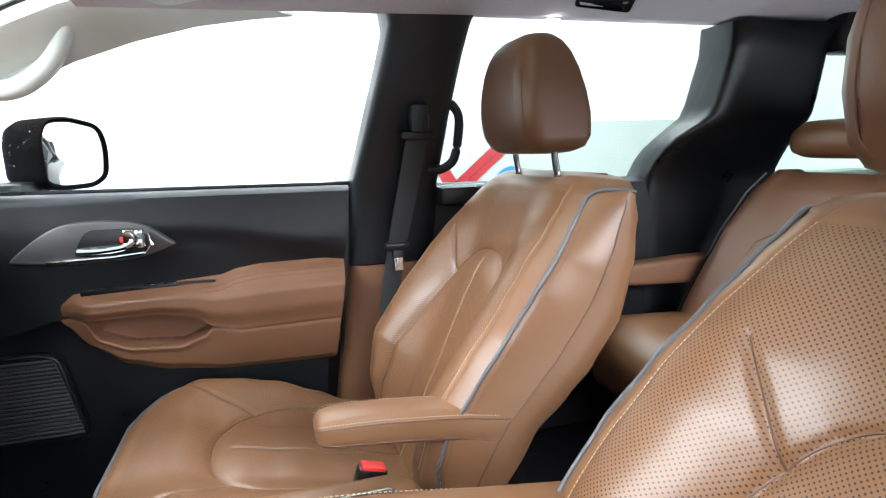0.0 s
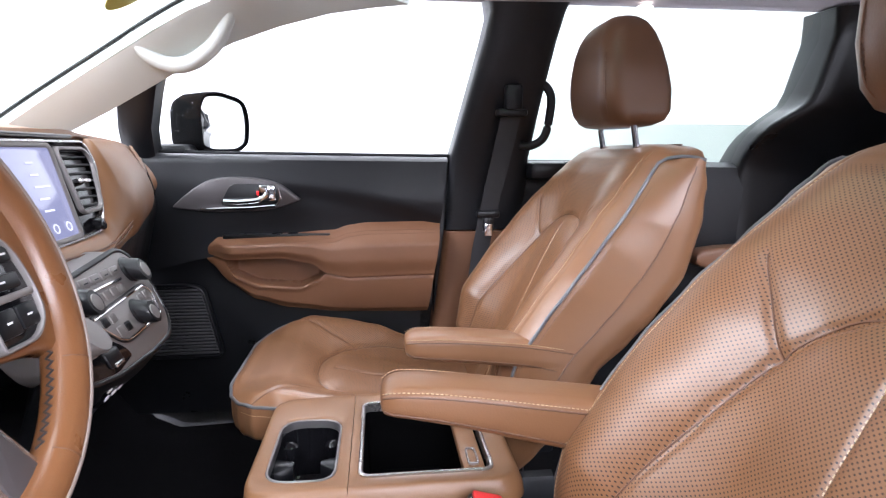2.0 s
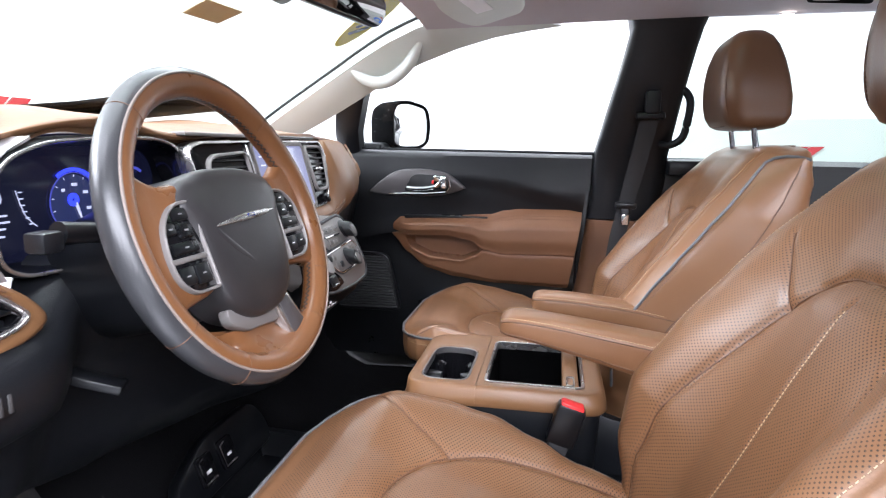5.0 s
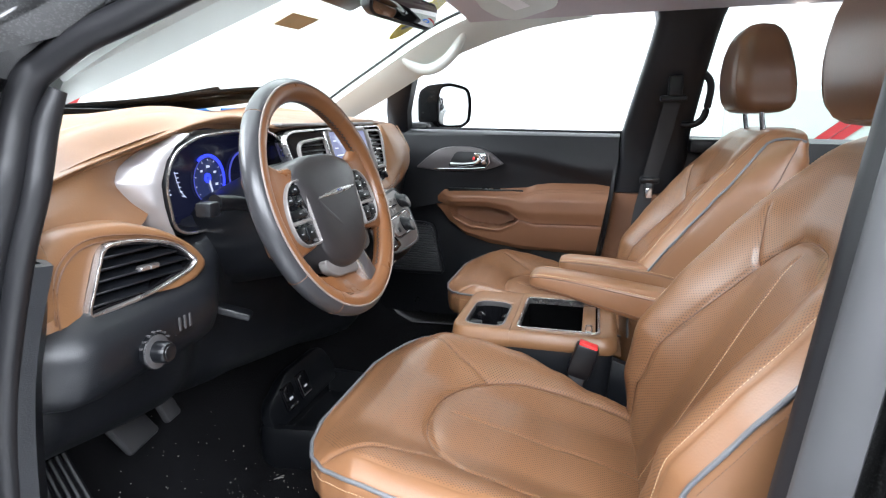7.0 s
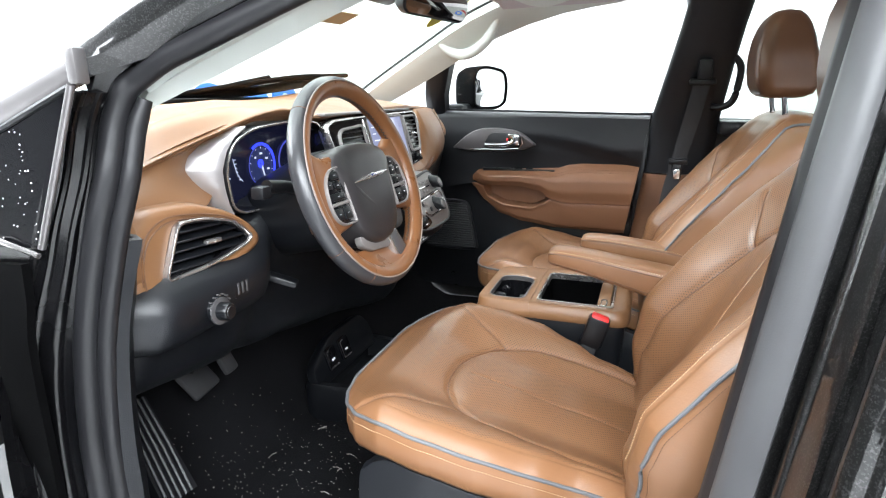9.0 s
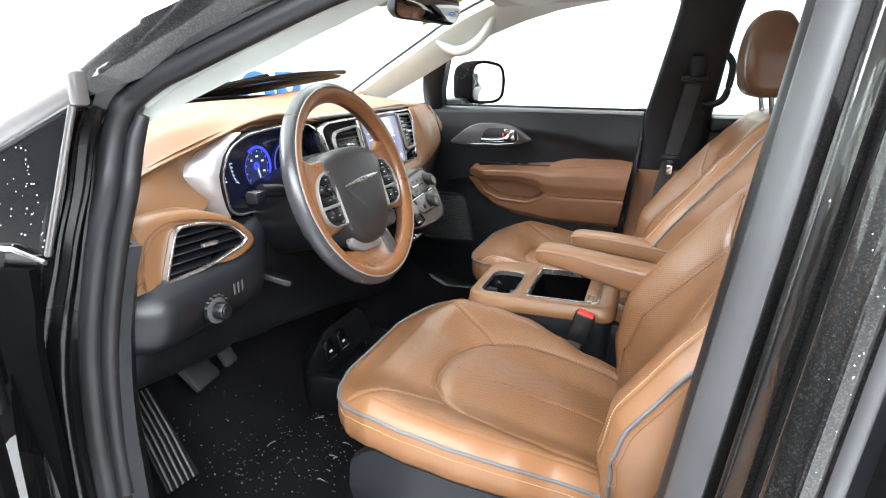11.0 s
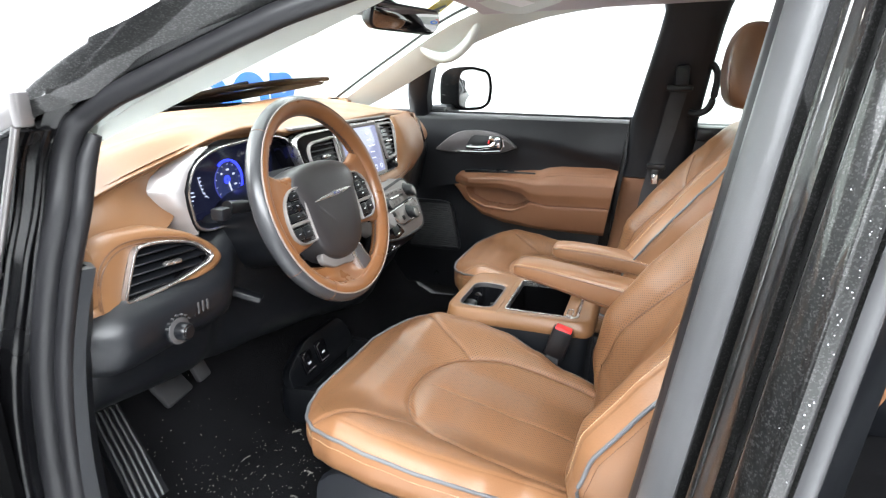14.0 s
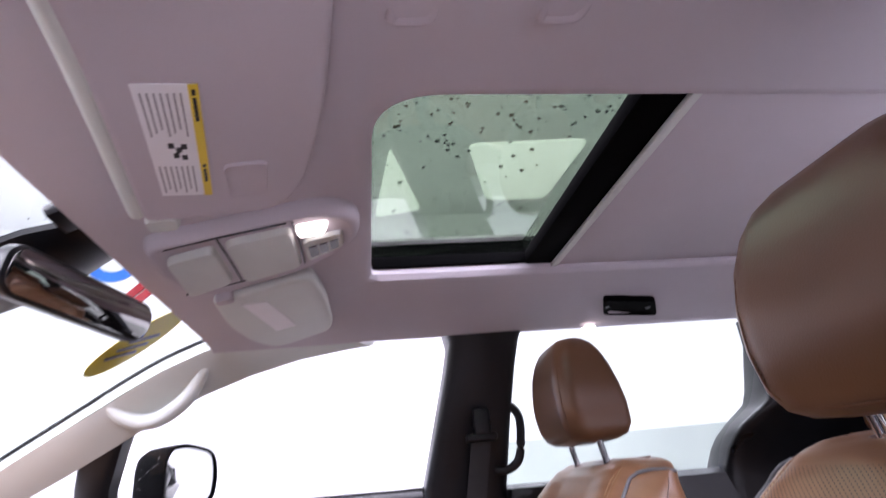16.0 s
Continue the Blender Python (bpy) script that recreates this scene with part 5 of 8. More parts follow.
part("strip_slot", stacked(rbox(-0.01, 0.001, -0.02, 0.145, 1.1858, 1.1874, 0.0005)), BLACKSMOOTH, stack)
SC = rounded([(-0.118, 1.050), (0.068, 1.056), (0.074, 1.170), (-0.118, 1.170)], 0.005, 4)
scr = part("touch_screen", stacked(slab(SC, "x", -0.008, 0.0, 0.001)), SCREEN, stack, "lit lilac blue touch screen")
part("screen_rim", stacked(frame_ring(scaled(SC, -0.008), SC, "x", -0.008, 0.0015, 0.001)), GREYTRIM, scr, "satin screen frame")
random.seed(4)
for i in range(5):
    for j in range(3):
        y, z = -0.105 + j * 0.058, 1.090 + i * 0.015
        part("print_bar", stacked(rbox(0.0, 0.0008, y, y + random.uniform(0.008, 0.04), z, z + 0.0026, 0)), SCREENINK, scr)
for j in range(6):
    part("icon", stacked(ring_mesh(-0.100 + j * 0.030, 1.068, 0.0055, 0.0009, 0.0008, n=16)), SCREENINK, scr)
vent(stack, rounded([(0.095, 1.082), (0.142, 1.084), (0.152, 1.090), (0.172, 1.150), (0.162, 1.168), (0.088, 1.168)], [0.008, 0.01, 0.01, 0.012, 0.012, 0.008], 5), stacked, 7, (0.128, 1.124), "black slatted centre air vent", rim=GREYTRIM)
vent(stack, rounded([(-0.262, 1.118), (-0.245, 1.090), (-0.150, 1.085), (-0.150, 1.158), (-0.240, 1.153), (-0.258, 1.145)], [0.012, 0.012, 0.008, 0.008, 0.012, 0.012], 5), stacked, 6, (-0.20, 1.122), "black slatted centre air vent", rim=GREYTRIM)
part("trim_bar", stacked(rbox(-0.004, 0.003, -0.1405, -0.1345, 1.06, 1.172, 0.0015)), SATIN, stack, "silver upright strip")
part("round_button", stacked(lathe([(0.009, 0), (0.009, 0.010), (0.007, 0.012)], (0, 0.118, 1.063), (0.02, 0.118, 1.063), 20)), PIANO, stack, "small black volume knob")

# leather face below and beside the stack
rows = []
for y in np.concatenate((np.linspace(-0.24, 0.10, 18), np.linspace(0.105, 0.22, 30), np.linspace(0.23, 0.585, 26))):
    z0 = lerp([(-0.24, 1.070), (-0.10, 1.044), (0.06, 1.046), (0.125, 1.050), (0.152, 1.075), (0.186, 1.150), (0.20, 1.180), (0.35, 1.180), (0.48, 1.172), (0.64, 1.145)], y)
    z1 = lerp([(-0.24, 1.035), (0.0, 1.012), (0.12, 1.012), (0.2, 1.028), (0.3, 1.045), (0.45, 1.062), (0.64, 1.075)], y)
    rec = 0.055 * smooth01((y - 0.20) / 0.35) + 0.040 * smooth01((y - 0.36) / 0.22)
    xt = -0.620 - 0.28 * (z0 - 1.172) - rec
    xb = -0.620 - 0.28 * (z1 - 1.172) - rec
    bulge = 0.010 + 0.014 * smooth01((y - 0.15) / 0.1)
    rows.append(spline([(xt - 0.012, y, z0 + 0.004), (xt + 0.001, y, z0), (xt + (xb - xt) * 0.3 + bulge * 0.8, y, z0 + (z1 - z0) * 0.3), (xt + (xb - xt) * 0.7 + bulge, y, z0 + (z1 - z0) * 0.7), (xb + 0.004, y, z1 + 0.003), (xb - 0.03, y, z1 - 0.002)], 3))
part("face_pad", thick(loft(rows, False), 0.008), TAN_DASH, dash, "tan stitched face pad", 50)
for off in (0.0, 0.007):
    part("stitching", sweep(spline([(-0.566, -0.20, 1.035 + off), (-0.568, 0.0, 1.026 + off), (-0.568, 0.11, 1.026 + off), (-0.572, 0.19, 1.046 + off), (-0.590, 0.30 - off, 1.085), (-0.622, 0.40 - off, 1.13), (-0.672, 0.47 - off, 1.176)], 8), 0.0015, 5), BROWN, dash)


def outer_vent(bm):
    for v in bm.verts:
        v.co.x += -0.676 - 0.3 * (v.co.z - 1.11) - 0.45 * (v.co.y - 0.545)
    return bm


vent(dash, rounded([(0.512, 1.080), (0.560, 1.085), (0.580, 1.11), (0.572, 1.148), (0.53, 1.150), (0.515, 1.13)], 0.012, 4), outer_vent, 4, (0.545, 1.112), "black slatted outer air vent", rim=BLACKSMOOTH)

# leaning climate panel
def panelled(bm):
    for v in bm.verts:
        v.co.x += -0.500 - 0.5 * (v.co.z - 0.96)
    return bm


CL = rounded([(-0.178, 0.965), (-0.150, 1.016), (0.050, 1.034), (0.072, 1.028), (0.094, 0.995), (0.084, 0.935), (0.060, 0.916), (0.0, 0.912), (-0.10, 0.916), (-0.165, 0.928)], [0.02, 0.02, 0.015, 0.012, 0.03, 0.02, 0.02, 0.03, 0.03, 0.02], 5)
clim = part("climate_panel", panelled(slab(CL, "x", -0.06, 0.0, 0.004)), GREYTRIM, dash, "warm grey satin climate control panel")
part("panel_edge", panelled(sweep([(-0.002, p.x, p.y) for p in scaled(CL, -0.001)], 0.003, 8, True)), BLACKSMOOTH, clim, "black panel edge")


def knob_on(y, z, r, cap):
    k = part("knob", panelled(lathe([(r * 1.12, 0), (r * 1.12, 0.004), (r, 0.006), (r, 0.018), (r * 0.9, 0.022), (r * 0.4, 0.0225)], (0, y, z), (0.05, y, z), 24)), BLACKSMOOTH, clim, "black control knob with silver cap")
    part("knob_cap", panelled(lathe([(r * 0.62, 0.0), (r * 0.60, 0.002), (r * 0.3, 0.0025)], (0.0215, y, z), (0.05, y, z), 24)), cap, k)


knob_on(0.052, 1.008, 0.0150, GREYTRIM)
knob_on(-0.094, 1.000, 0.0150, GREYTRIM)
knob_on(0.010, 0.960, 0.0150, GREYTRIM)
for i in range(4):
    part("button", panelled(rbox(-0.002, 0.002, -0.070 + i * 0.0255, -0.047 + i * 0.0255, 1.008, 1.0185, 0.002)), GREYTRIM, clim)
    part("print_bar", panelled(rbox(0.0015, 0.0024, -0.063 + i * 0.0255, -0.054 + i * 0.0255, 1.0125, 1.014, 0)), BLACKSMOOTH, clim)
    part("button", panelled(rbox(-0.002, 0.002, -0.055 + i * 0.0185, -0.0385 + i * 0.0185, 0.987, 0.9975, 0.002)), GREYTRIM, clim)
part("bright_line", panelled(rbox(-0.001, 0.0035, -0.073, 0.020, 1.001, 1.0045, 0.0015)), CHROME, clim, "bright line between the button rows")
FIELD = rounded([(-0.092, 0.976), (0.060, 0.984), (0.072, 0.972), (0.064, 0.944), (-0.045, 0.940), (-0.060, 0.945)], 0.008, 4)
fld = part("control_field", panelled(slab(FIELD, "x", -0.004, 0.002, 0.001)), GREYTRIM, clim, "control field with bright rim")
part("field_rim", panelled(sweep([(0.002, p.x, p.y) for p in FIELD], 0.0013, 6, True)), CHROME, fld)
part("field_gap", panelled(sweep([(0.0005, p.x, p.y) for p in scaled(FIELD, -0.003)], 0.0013, 6, True)), BLACKSMOOTH, fld)
for i, (y, z) in enumerate(((-0.07, 0.969), (-0.05, 0.969), (-0.05, 0.953), (-0.03, 0.953), (0.036, 0.973), (0.054, 0.973), (0.054, 0.958), (0.036, 0.952))):
    part("button", panelled(rbox(0.0005, 0.0035, y - 0.007, y + 0.007, z - 0.0055, z + 0.0055, 0.0015)), BLACKSMOOTH if i % 3 == 0 else GREYTRIM, fld)
tray = rounded([(-0.176, 0.962), (-0.105, 0.968), (-0.062, 0.938), (-0.055, 0.925), (-0.10, 0.919), (-0.165, 0.930)], 0.01, 4)
tr = part("shifter_tray", panelled(slab(tray, "x", -0.004, 0.0015, 0.001)), PIANO, clim, "gloss black shifter field")
part("shift_dial", panelled(lathe([(0.021, 0), (0.021, 0.004), (0.0195, 0.006), (0.0195, 0.022), (0.018, 0.026), (0.006, 0.027)], (0.0, -0.135, 0.968), (0.05, -0.135, 0.985), 32)), GREYTRIM, tr, "brushed silver rotary shifter")
part("brake_switch", panelled(rbox(0.0, 0.005, -0.112, -0.080, 0.927, 0.945, 0.003)), BLACKSMOOTH, tr, "black parking brake switch")
part("switch_lip", panelled(rbox(0.003, 0.0062, -0.105, -0.085, 0.927, 0.931, 0.001)), SATIN, tr)
part("stack_underside", loft([[(-0.500 - 0.5 * (p.y - 0.96) - 0.004, p.x, p.y) for p in scaled(CL, -0.002)], [(-0.505 - 0.35 * (p.y - 0.96) - 0.01, p.x * 0.97, p.y - 0.03) for p in CL], [(-0.56, p.x * 0.9, 0.86 + (p.y - 0.96) * 0.6) for p in CL], [(-0.68, p.x * 0.85, 0.84 + (p.y - 0.96) * 0.6) for p in CL]]), BLACKSMOOTH, dash, "black underside of the centre stack")
SKM = pose(-0.500, -0.060, 0.893, 0, 24, 0)
part("socket_plate", moved(rbox(-0.004, 0.004, -0.05, 0.05, -0.014, 0.014, 0.004), SKM), PIANO, dash, "gloss black socket plate")
for i in range(3):
    for j in range(2):
        part("socket", moved(rbox(0.003, 0.0055, -0.038 + i * 0.017, -0.028 + i * 0.017, -0.008 + j * 0.010, -0.003 + j * 0.010, 0.001), SKM), WHITEPRINTGLINT, dash)

# black lower dash
rows = []
for y in np.linspace(-0.828, 0.74, 74):
    z0 = lerp([(-0.80, 0.985), (-0.56, 0.995), (-0.50, 1.03), (-0.22, 1.05), (-0.1, 1.02), (0.2, 1.02), (0.45, 1.06), (0.74, 1.08)], y)
    x0 = lerp([(-0.80, -0.628), (-0.58, -0.620), (-0.50, -0.655), (-0.2, -0.66), (0.1, -0.62), (0.3, -0.66), (0.74, -0.76)], y)
    x0 -= 0.06 * smooth01((-0.775 - y) / 0.05)
    zl = lerp([(-0.80, 0.82), (-0.6, 0.80), (-0.4, 0.76), (-0.15, 0.72), (0.1, 0.68), (0.3, 0.70), (0.74, 0.70)], y)
    out = 0.016 * (1 - smooth01((y + 0.62) / 0.12)) + 0.008
    prof = [(x0 - 0.03, y, z0 + 0.01), (x0 + 0.010, y, z0 - 0.014), (x0 + 0.012 + out, y, z0 - 0.040), (x0 + 0.005 + out * 0.7, y, z0 - 0.085), (x0 - 0.02, y, (z0 + zl) / 2 - 0.01), (x0 - 0.06, y, zl), (x0 - 0.14, y, zl - 0.03), (x0 - 0.26, y, zl + 0.0), (x0 - 0.42, y, zl + 0.1)]
    rows.append(spline(prof, 4))
part("lower_dash", thick(loft(rows, False), 0.012), BLACK, dash, "black grained lower dashboard", 50)
KB = Vector((-0.577, -0.702, 0.925))
KN = Vector((1.0, 0.0, 0.05)).normalized()
knob = part("light_switch", lathe([(0.021, 0), (0.021, 0.006), (0.019, 0.008), (0.0135, 0.0085), (0.0130, 0.022), (0.011, 0.025), (0.004, 0.0255)], KB, KB + KN, 28), BLACKSMOOTH, dash, "black headlamp switch")
part("ring", lathe([(0.0205, 0), (0.0205, 0.0018), (0.0190, 0.0025)], KB + KN * 0.0062, KB + KN, 28), DULLDARK, knob)
part("knob_cap", lathe([(0.0085, 0), (0.008, 0.0012), (0.003, 0.0014)], KB + KN * 0.0252, KB + KN, 20), BLACKSMOOTH, knob)
for i in range(7):
    a = 0.5 + i * 0.36
    c = KB + KN * 0.004 + Vector((0, math.cos(a) * 0.0245, math.sin(a) * 0.0245))
    part("print_bar", moved(rbox(-0.001, 0.0042, -0.0013, 0.0013, -0.0009, 0.0009, 0), Matrix.Translation(c)), DULLDARK, knob)
part("dimmer", rbox(-0.592, -0.574, -0.664, -0.628, 0.928, 0.956, 0.005), BLACKSMOOTH, dash, "black dimmer wheels")
for i in range(3):
    part("print_bar", rbox(-0.576, -0.5725, -0.657 + i * 0.0095, -0.653 + i * 0.0095, 0.934, 0.952, 0.001), DULLDARK, dash)

# ---- steering wheel ----
WC, WN = Vector((-0.480, -0.411, 1.077)), Vector((0.943, -0.03, 0.326)).normalized()
WY = Vector((0.03, 1, 0)).normalized()
WU = WN.cross(WY).normalized()
if WU.z < 0:
    WU = -WU
WM = Matrix(((WY.x, WU.x, WN.x, WC.x), (WY.y, WU.y, WN.y, WC.y), (WY.z, WU.z, WN.z, WC.z), (0, 0, 0, 1)))


def on_wheel(bm):
    """Local x to the passenger side, y up the rim, z to the driver."""
    return moved(bm, WM)


wheel = thing("steering_wheel", "tan and dark grey leather steering wheel with switches", "steering wheel")


def rim(a0, a1, b0, b1, n=64, m=14, R=0.173, closed=False):
    """Part of the rim: a0..a1 round the wheel, b0..b1 round its section."""
    rows = []
    for i in range(n + (0 if closed else 1)):
        a = a0 + (a1 - a0) * i / n
        row = []
        for k in range(m + 1):
            b = b0 + (b1 - b0) * k / m
            r = R + 0.0180 * math.cos(b)
            row.append((r * math.cos(a), r * math.sin(a), 0.0175 * math.sin(b)))
        rows.append(row)
    if closed:
        rows.append(rows[0])
    return loft(rows, False, False)


RB = 1.22
part("rim_outer", on_wheel(rim(0, math.tau, -1.9, RB - 0.03, 96, 16, closed=True)), DARKLEATHER, wheel, "dark grey leather outer rim")
part("rim_inner", on_wheel(rim(0, math.tau, RB + 0.03, 4.38, 96, 20, closed=True)), TAN_WHEEL, wheel, "tan leather inner rim")
part("rim_piping", on_wheel(sweep([((0.173 + 0.0182 * math.cos(RB)) * math.cos(a), (0.173 + 0.0182 * math.cos(RB)) * math.sin(a), 0.0178 * math.sin(RB)) for a in np.linspace(0, math.tau, 96, endpoint=False)], 0.0016, 8, True, up=(0, 0, 1))), PALEPIPING, wheel, "pale piping between the leathers")
st = []
for i, a in enumerate(np.linspace(0, math.tau, 260, endpoint=False)):
    if min(abs(a), abs(a - math.tau), abs(a - math.pi)) < 0.44 or abs(a - 1.5 * math.pi) < 0.55:
        continue
    c = Vector((math.cos(a), math.sin(a), 0))
    p = c * (0.173 - 0.0181)
    st.append(moved(rbox(-0.0007, 0.0007, -0.0008, 0.0008, -0.0036, 0.0036, 0), Matrix.Translation(p) @ pose(0, 0, 0, 0, 0, math.degrees(a)) @ pose(0, 0, 0, 38 if i % 2 else -38, 0, 0)))
part("lacing", on_wheel(join(*st)), DARKLEATHER, wheel, "dark lacing on the inner rim")["kind"] = "stuff"
for a in (0.82, -0.55, math.pi - 0.82, math.pi + 0.55, -2.1, -1.04):
    pts = []
    for b in np.linspace(-1.8, 2.6, 16):
        r = 0.173 + 0.0181 * math.cos(b)
        pts.append((r * math.cos(a), r * math.sin(a), 0.0176 * math.sin(b)))
    part("rim_seam", on_wheel(sweep(pts, 0.0006, 5)), BROWN, wheel)
# hub and spokes
HUB = rounded([(-0.104, 0.036), (-0.088, 0.058), (-0.04, 0.071), (0.04, 0.071), (0.088, 0.058), (0.104, 0.036), (0.090, 0.004), (0.084, -0.040), (0.066, -0.090), (0.028, -0.113), (-0.028, -0.113), (-0.066, -0.090), (-0.084, -0.040), (-0.090, 0.004)], [0.012, 0.02, 0.03, 0.03, 0.02, 0.012, 0.02, 0.02, 0.03, 0.03, 0.03, 0.03, 0.02, 0.02], 5)
hubr = []
for k, z in ((1.0, -0.045), (1.0, -0.010), (0.992, -0.002), (0.965, 0.005), (0.92, 0.010), (0.82, 0.0145), (0.6, 0.0180), (0.3, 0.0195), (0.05, 0.0198)):
    hubr.append([(p.x * k, p.y * k - 0.018 * (1 - k), z) for p in HUB])
hub = part("hub", on_wheel(loft(hubr)), HUBLEATHER, wheel, "dark grey padded hub", 50)
cr = spline([(-0.072, 0.046, 0.0110), (-0.066, 0.014, 0.0140), (-0.050, -0.016, 0.0165), (-0.022, -0.042, 0.0172), (0.004, -0.060, 0.0162), (0.016, -0.080, 0.0140)], 8)
part("hub_crease", on_wheel(sweep(cr, [0.0015 + 0.0040 * math.sin(math.pi * k / (len(cr) - 1)) for k in range(len(cr))], 12, flat=0.45, up=(0, 0, 1))), HUBLEATHER, hub, "moulded crease across the hub")
part("winged_badge", on_wheel(join(sweep([(-0.062, 0.001, 0.018), (-0.03, 0.0035, 0.0208), (0.0, 0.0055, 0.0215)], [0.0010, 0.0036, 0.0048], 8, flat=0.6), sweep([(0.062, 0.008, 0.018), (0.03, 0.0065, 0.0208), (0.0, 0.0055, 0.0215)], [0.0010, 0.0036, 0.0048], 8, flat=0.6), rbox(-0.013, 0.013, 0.0015, 0.0095, 0.0195, 0.0235, 0.002))), SATIN, hub, "chrome winged badge")
part("badge_field", on_wheel(rbox(-0.008, 0.008, 0.0035, 0.0075, 0.0230, 0.0240, 0.0004)), BLUEDARK, hub, "dark blue badge centre")
for k in range(2):
    part("print_bar", on_wheel(rbox(0.024, 0.034, -0.080 + 0.006 * k, -0.0765 + 0.006 * k, 0.0095, 0.0128 + 0.001 * k, 0.0004)), BLACKSMOOTH, hub)
for sg in (-1, 1):
    sp = rounded([(sg * 0.078, 0.056), (sg * 0.118, 0.054), (sg * 0.150, 0.076), (sg * 0.172, 0.060), (sg * 0.172, -0.066), (sg * 0.148, -0.082), (sg * 0.128, -0.072), (sg * 0.080, -0.066)], [0.01, 0.02, 0.01, 0.02, 0.02, 0.01, 0.02, 0.01], 4)
    spoke = part("spoke", on_wheel(slab(sp, "z", -0.024, 0.006, 0.009)), TAN_WHEEL, wheel, "tan leather side spoke", 60)
    sw = rounded([(sg * 0.080, 0.036), (sg * 0.112, 0.034), (sg * 0.134, 0.014), (sg * 0.141, -0.018), (sg * 0.138, -0.046), (sg * 0.120, -0.062), (sg * 0.078, -0.062)], [0.006, 0.014, 0.014, 0.014, 0.012, 0.014, 0.006], 4)
    part("switch_rim", on_wheel(frame_ring(sw, scaled(sw, 0.0036), "z", -0.02, 0.0105, 0.0015)), GREYTRIM, spoke, "thin switch surround")
    part("switch_field", on_wheel(slab(scaled(sw, 0.003), "z", -0.02, 0.0078, 0.001)), PIANO, spoke, "gloss black switch field")
    part("switch_divider", on_wheel(rbox(min(sg * 0.082, sg * 0.139), max(sg * 0.082, sg * 0.139), -0.0275, -0.0215, -0.004, 0.0105, 0.002)), GREYTRIM, spoke)
    for px, py, hw, hh in ((0.102, 0.022, 0.012, 0.0065), (0.123, 0.008, 0.0080, 0.0065), (0.101, 0.005, 0.011, 0.0080), (0.109, -0.0125, 0.020, 0.0062), (0.097, -0.042, 0.011, 0.0105), (0.121, -0.041, 0.011, 0.0095)):
        b = part("switch", on_wheel(rbox(sg * px - hw, sg * px + hw, py - hh, py + hh, 0.002, 0.0102, 0.0020)), BLACKSMOOTH, spoke)
        part("print_bar", on_wheel(rbox(sg * px - 0.0028, sg * px + 0.0028, py - 0.0008, py + 0.0008, 0.0098, 0.0105, 0)), GREYPRINT if sg < 0 else WHITEPRINTGLINT, b)
# bottom spoke: silver bridge and limb with a leather saddle beside them
BR = rounded([(-0.066, -0.086), (-0.030, -0.106), (0.020, -0.110), (0.046, -0.100), (0.040, -0.118), (0.020, -0.128), (-0.010, -0.124), (-0.040, -0.122), (-0.068, -0.106)], 0.010, 4)
part("spoke_bridge", on_wheel(slab(BR, "z", -0.020, -0.0035, 0.004)), GREYTRIM, wheel, "satin silver bridge below the hub")
ls = rounded([(0.018, -0.104), (0.052, -0.094), (0.078, -0.146), (0.070, -0.158), (0.040, -0.160), (0.030, -0.150)], 0.008, 4)
sk = part("lower_spoke", on_wheel(slab(ls, "z", -0.022, 0.002, 0.004)), SATIN, wheel, "satin silver lower spoke")
part("spoke_inlay", on_wheel(slab(scaled(ls, 0.006), "z", -0.01, 0.0035, 0.001)), DARKSATIN, sk, "dark grey inlay")
sad = []
for t in np.linspace(0, 1, 18):
    wl_, wr = -0.070 + 0.016 * math.sin(math.pi * t * 0.8), 0.034 + 0.026 * t
    row = []
    for k in np.linspace(0, 1, 25):
        x = wl_ + (wr - wl_) * k
        y0, y1 = -0.123 + 3.5 * x * x, -math.sqrt(0.164 ** 2 - x * x)
        row.append((x, y0 + (y1 - y0) * t, -0.022 + 0.022 * t - 0.006 * math.sin(math.pi * t) - 0.016 * abs(2 * k - 1) ** 5))
    sad.append(row)
part("leather_saddle", on_wheel(thick(loft(sad, False), 0.010)), TAN_WHEEL, wheel, "tan leather wrap at the foot of the rim", 60)
# column and stalks
col = thing("steering_column", "black steering column cover with stalks", "steering column")
part("shroud", loft([[(WC + WY * (math.cos(a) * rx) + WU * (math.sin(a) * ry - 0.01) + WN * d) for a in np.linspace(0, math.tau, 28, endpoint=False)] for d, rx, ry in ((-0.035, 0.075, 0.06), (-0.05, 0.10, 0.085), (-0.10, 0.105, 0.09), (-0.19, 0.10, 0.08), (-0.26, 0.085, 0.07))]), BLACKSMOOTH, col, "black plastic shroud")
for sg in (-1, 1):
    s0 = WC + WN * -0.075
    st_ = part("stalk", sweep([s0 + WY * sg * 0.08 + WU * 0.02, s0 + WY * sg * 0.13 + WU * 0.032, s0 + WY * sg * 0.165 + WU * 0.036], [0.010, 0.011, 0.012], 10), BLACKSMOOTH, col, "black control stalk")
    part("stalk_end", moved(rbox(-0.012, 0.012, -0.012, 0.012, -0.010, 0.010, 0.004), Matrix.Translation(s0 + WY * sg * 0.182 + WU * 0.030)), BLACK, st_, "grey stalk end")
part("tilt_lever", moved(rbox(-0.035, 0.035, -0.014, 0.014, -0.006, 0.006, 0.004), pose(-0.60, -0.52, 0.915, 0, 20, 25)), BLACKSMOOTH, col, "gloss black tilt lever")

# ---- driver's door opening ----
def shear(z):
    return 0.156 * (z - 1.05), 0.137 * (z - 1.05)


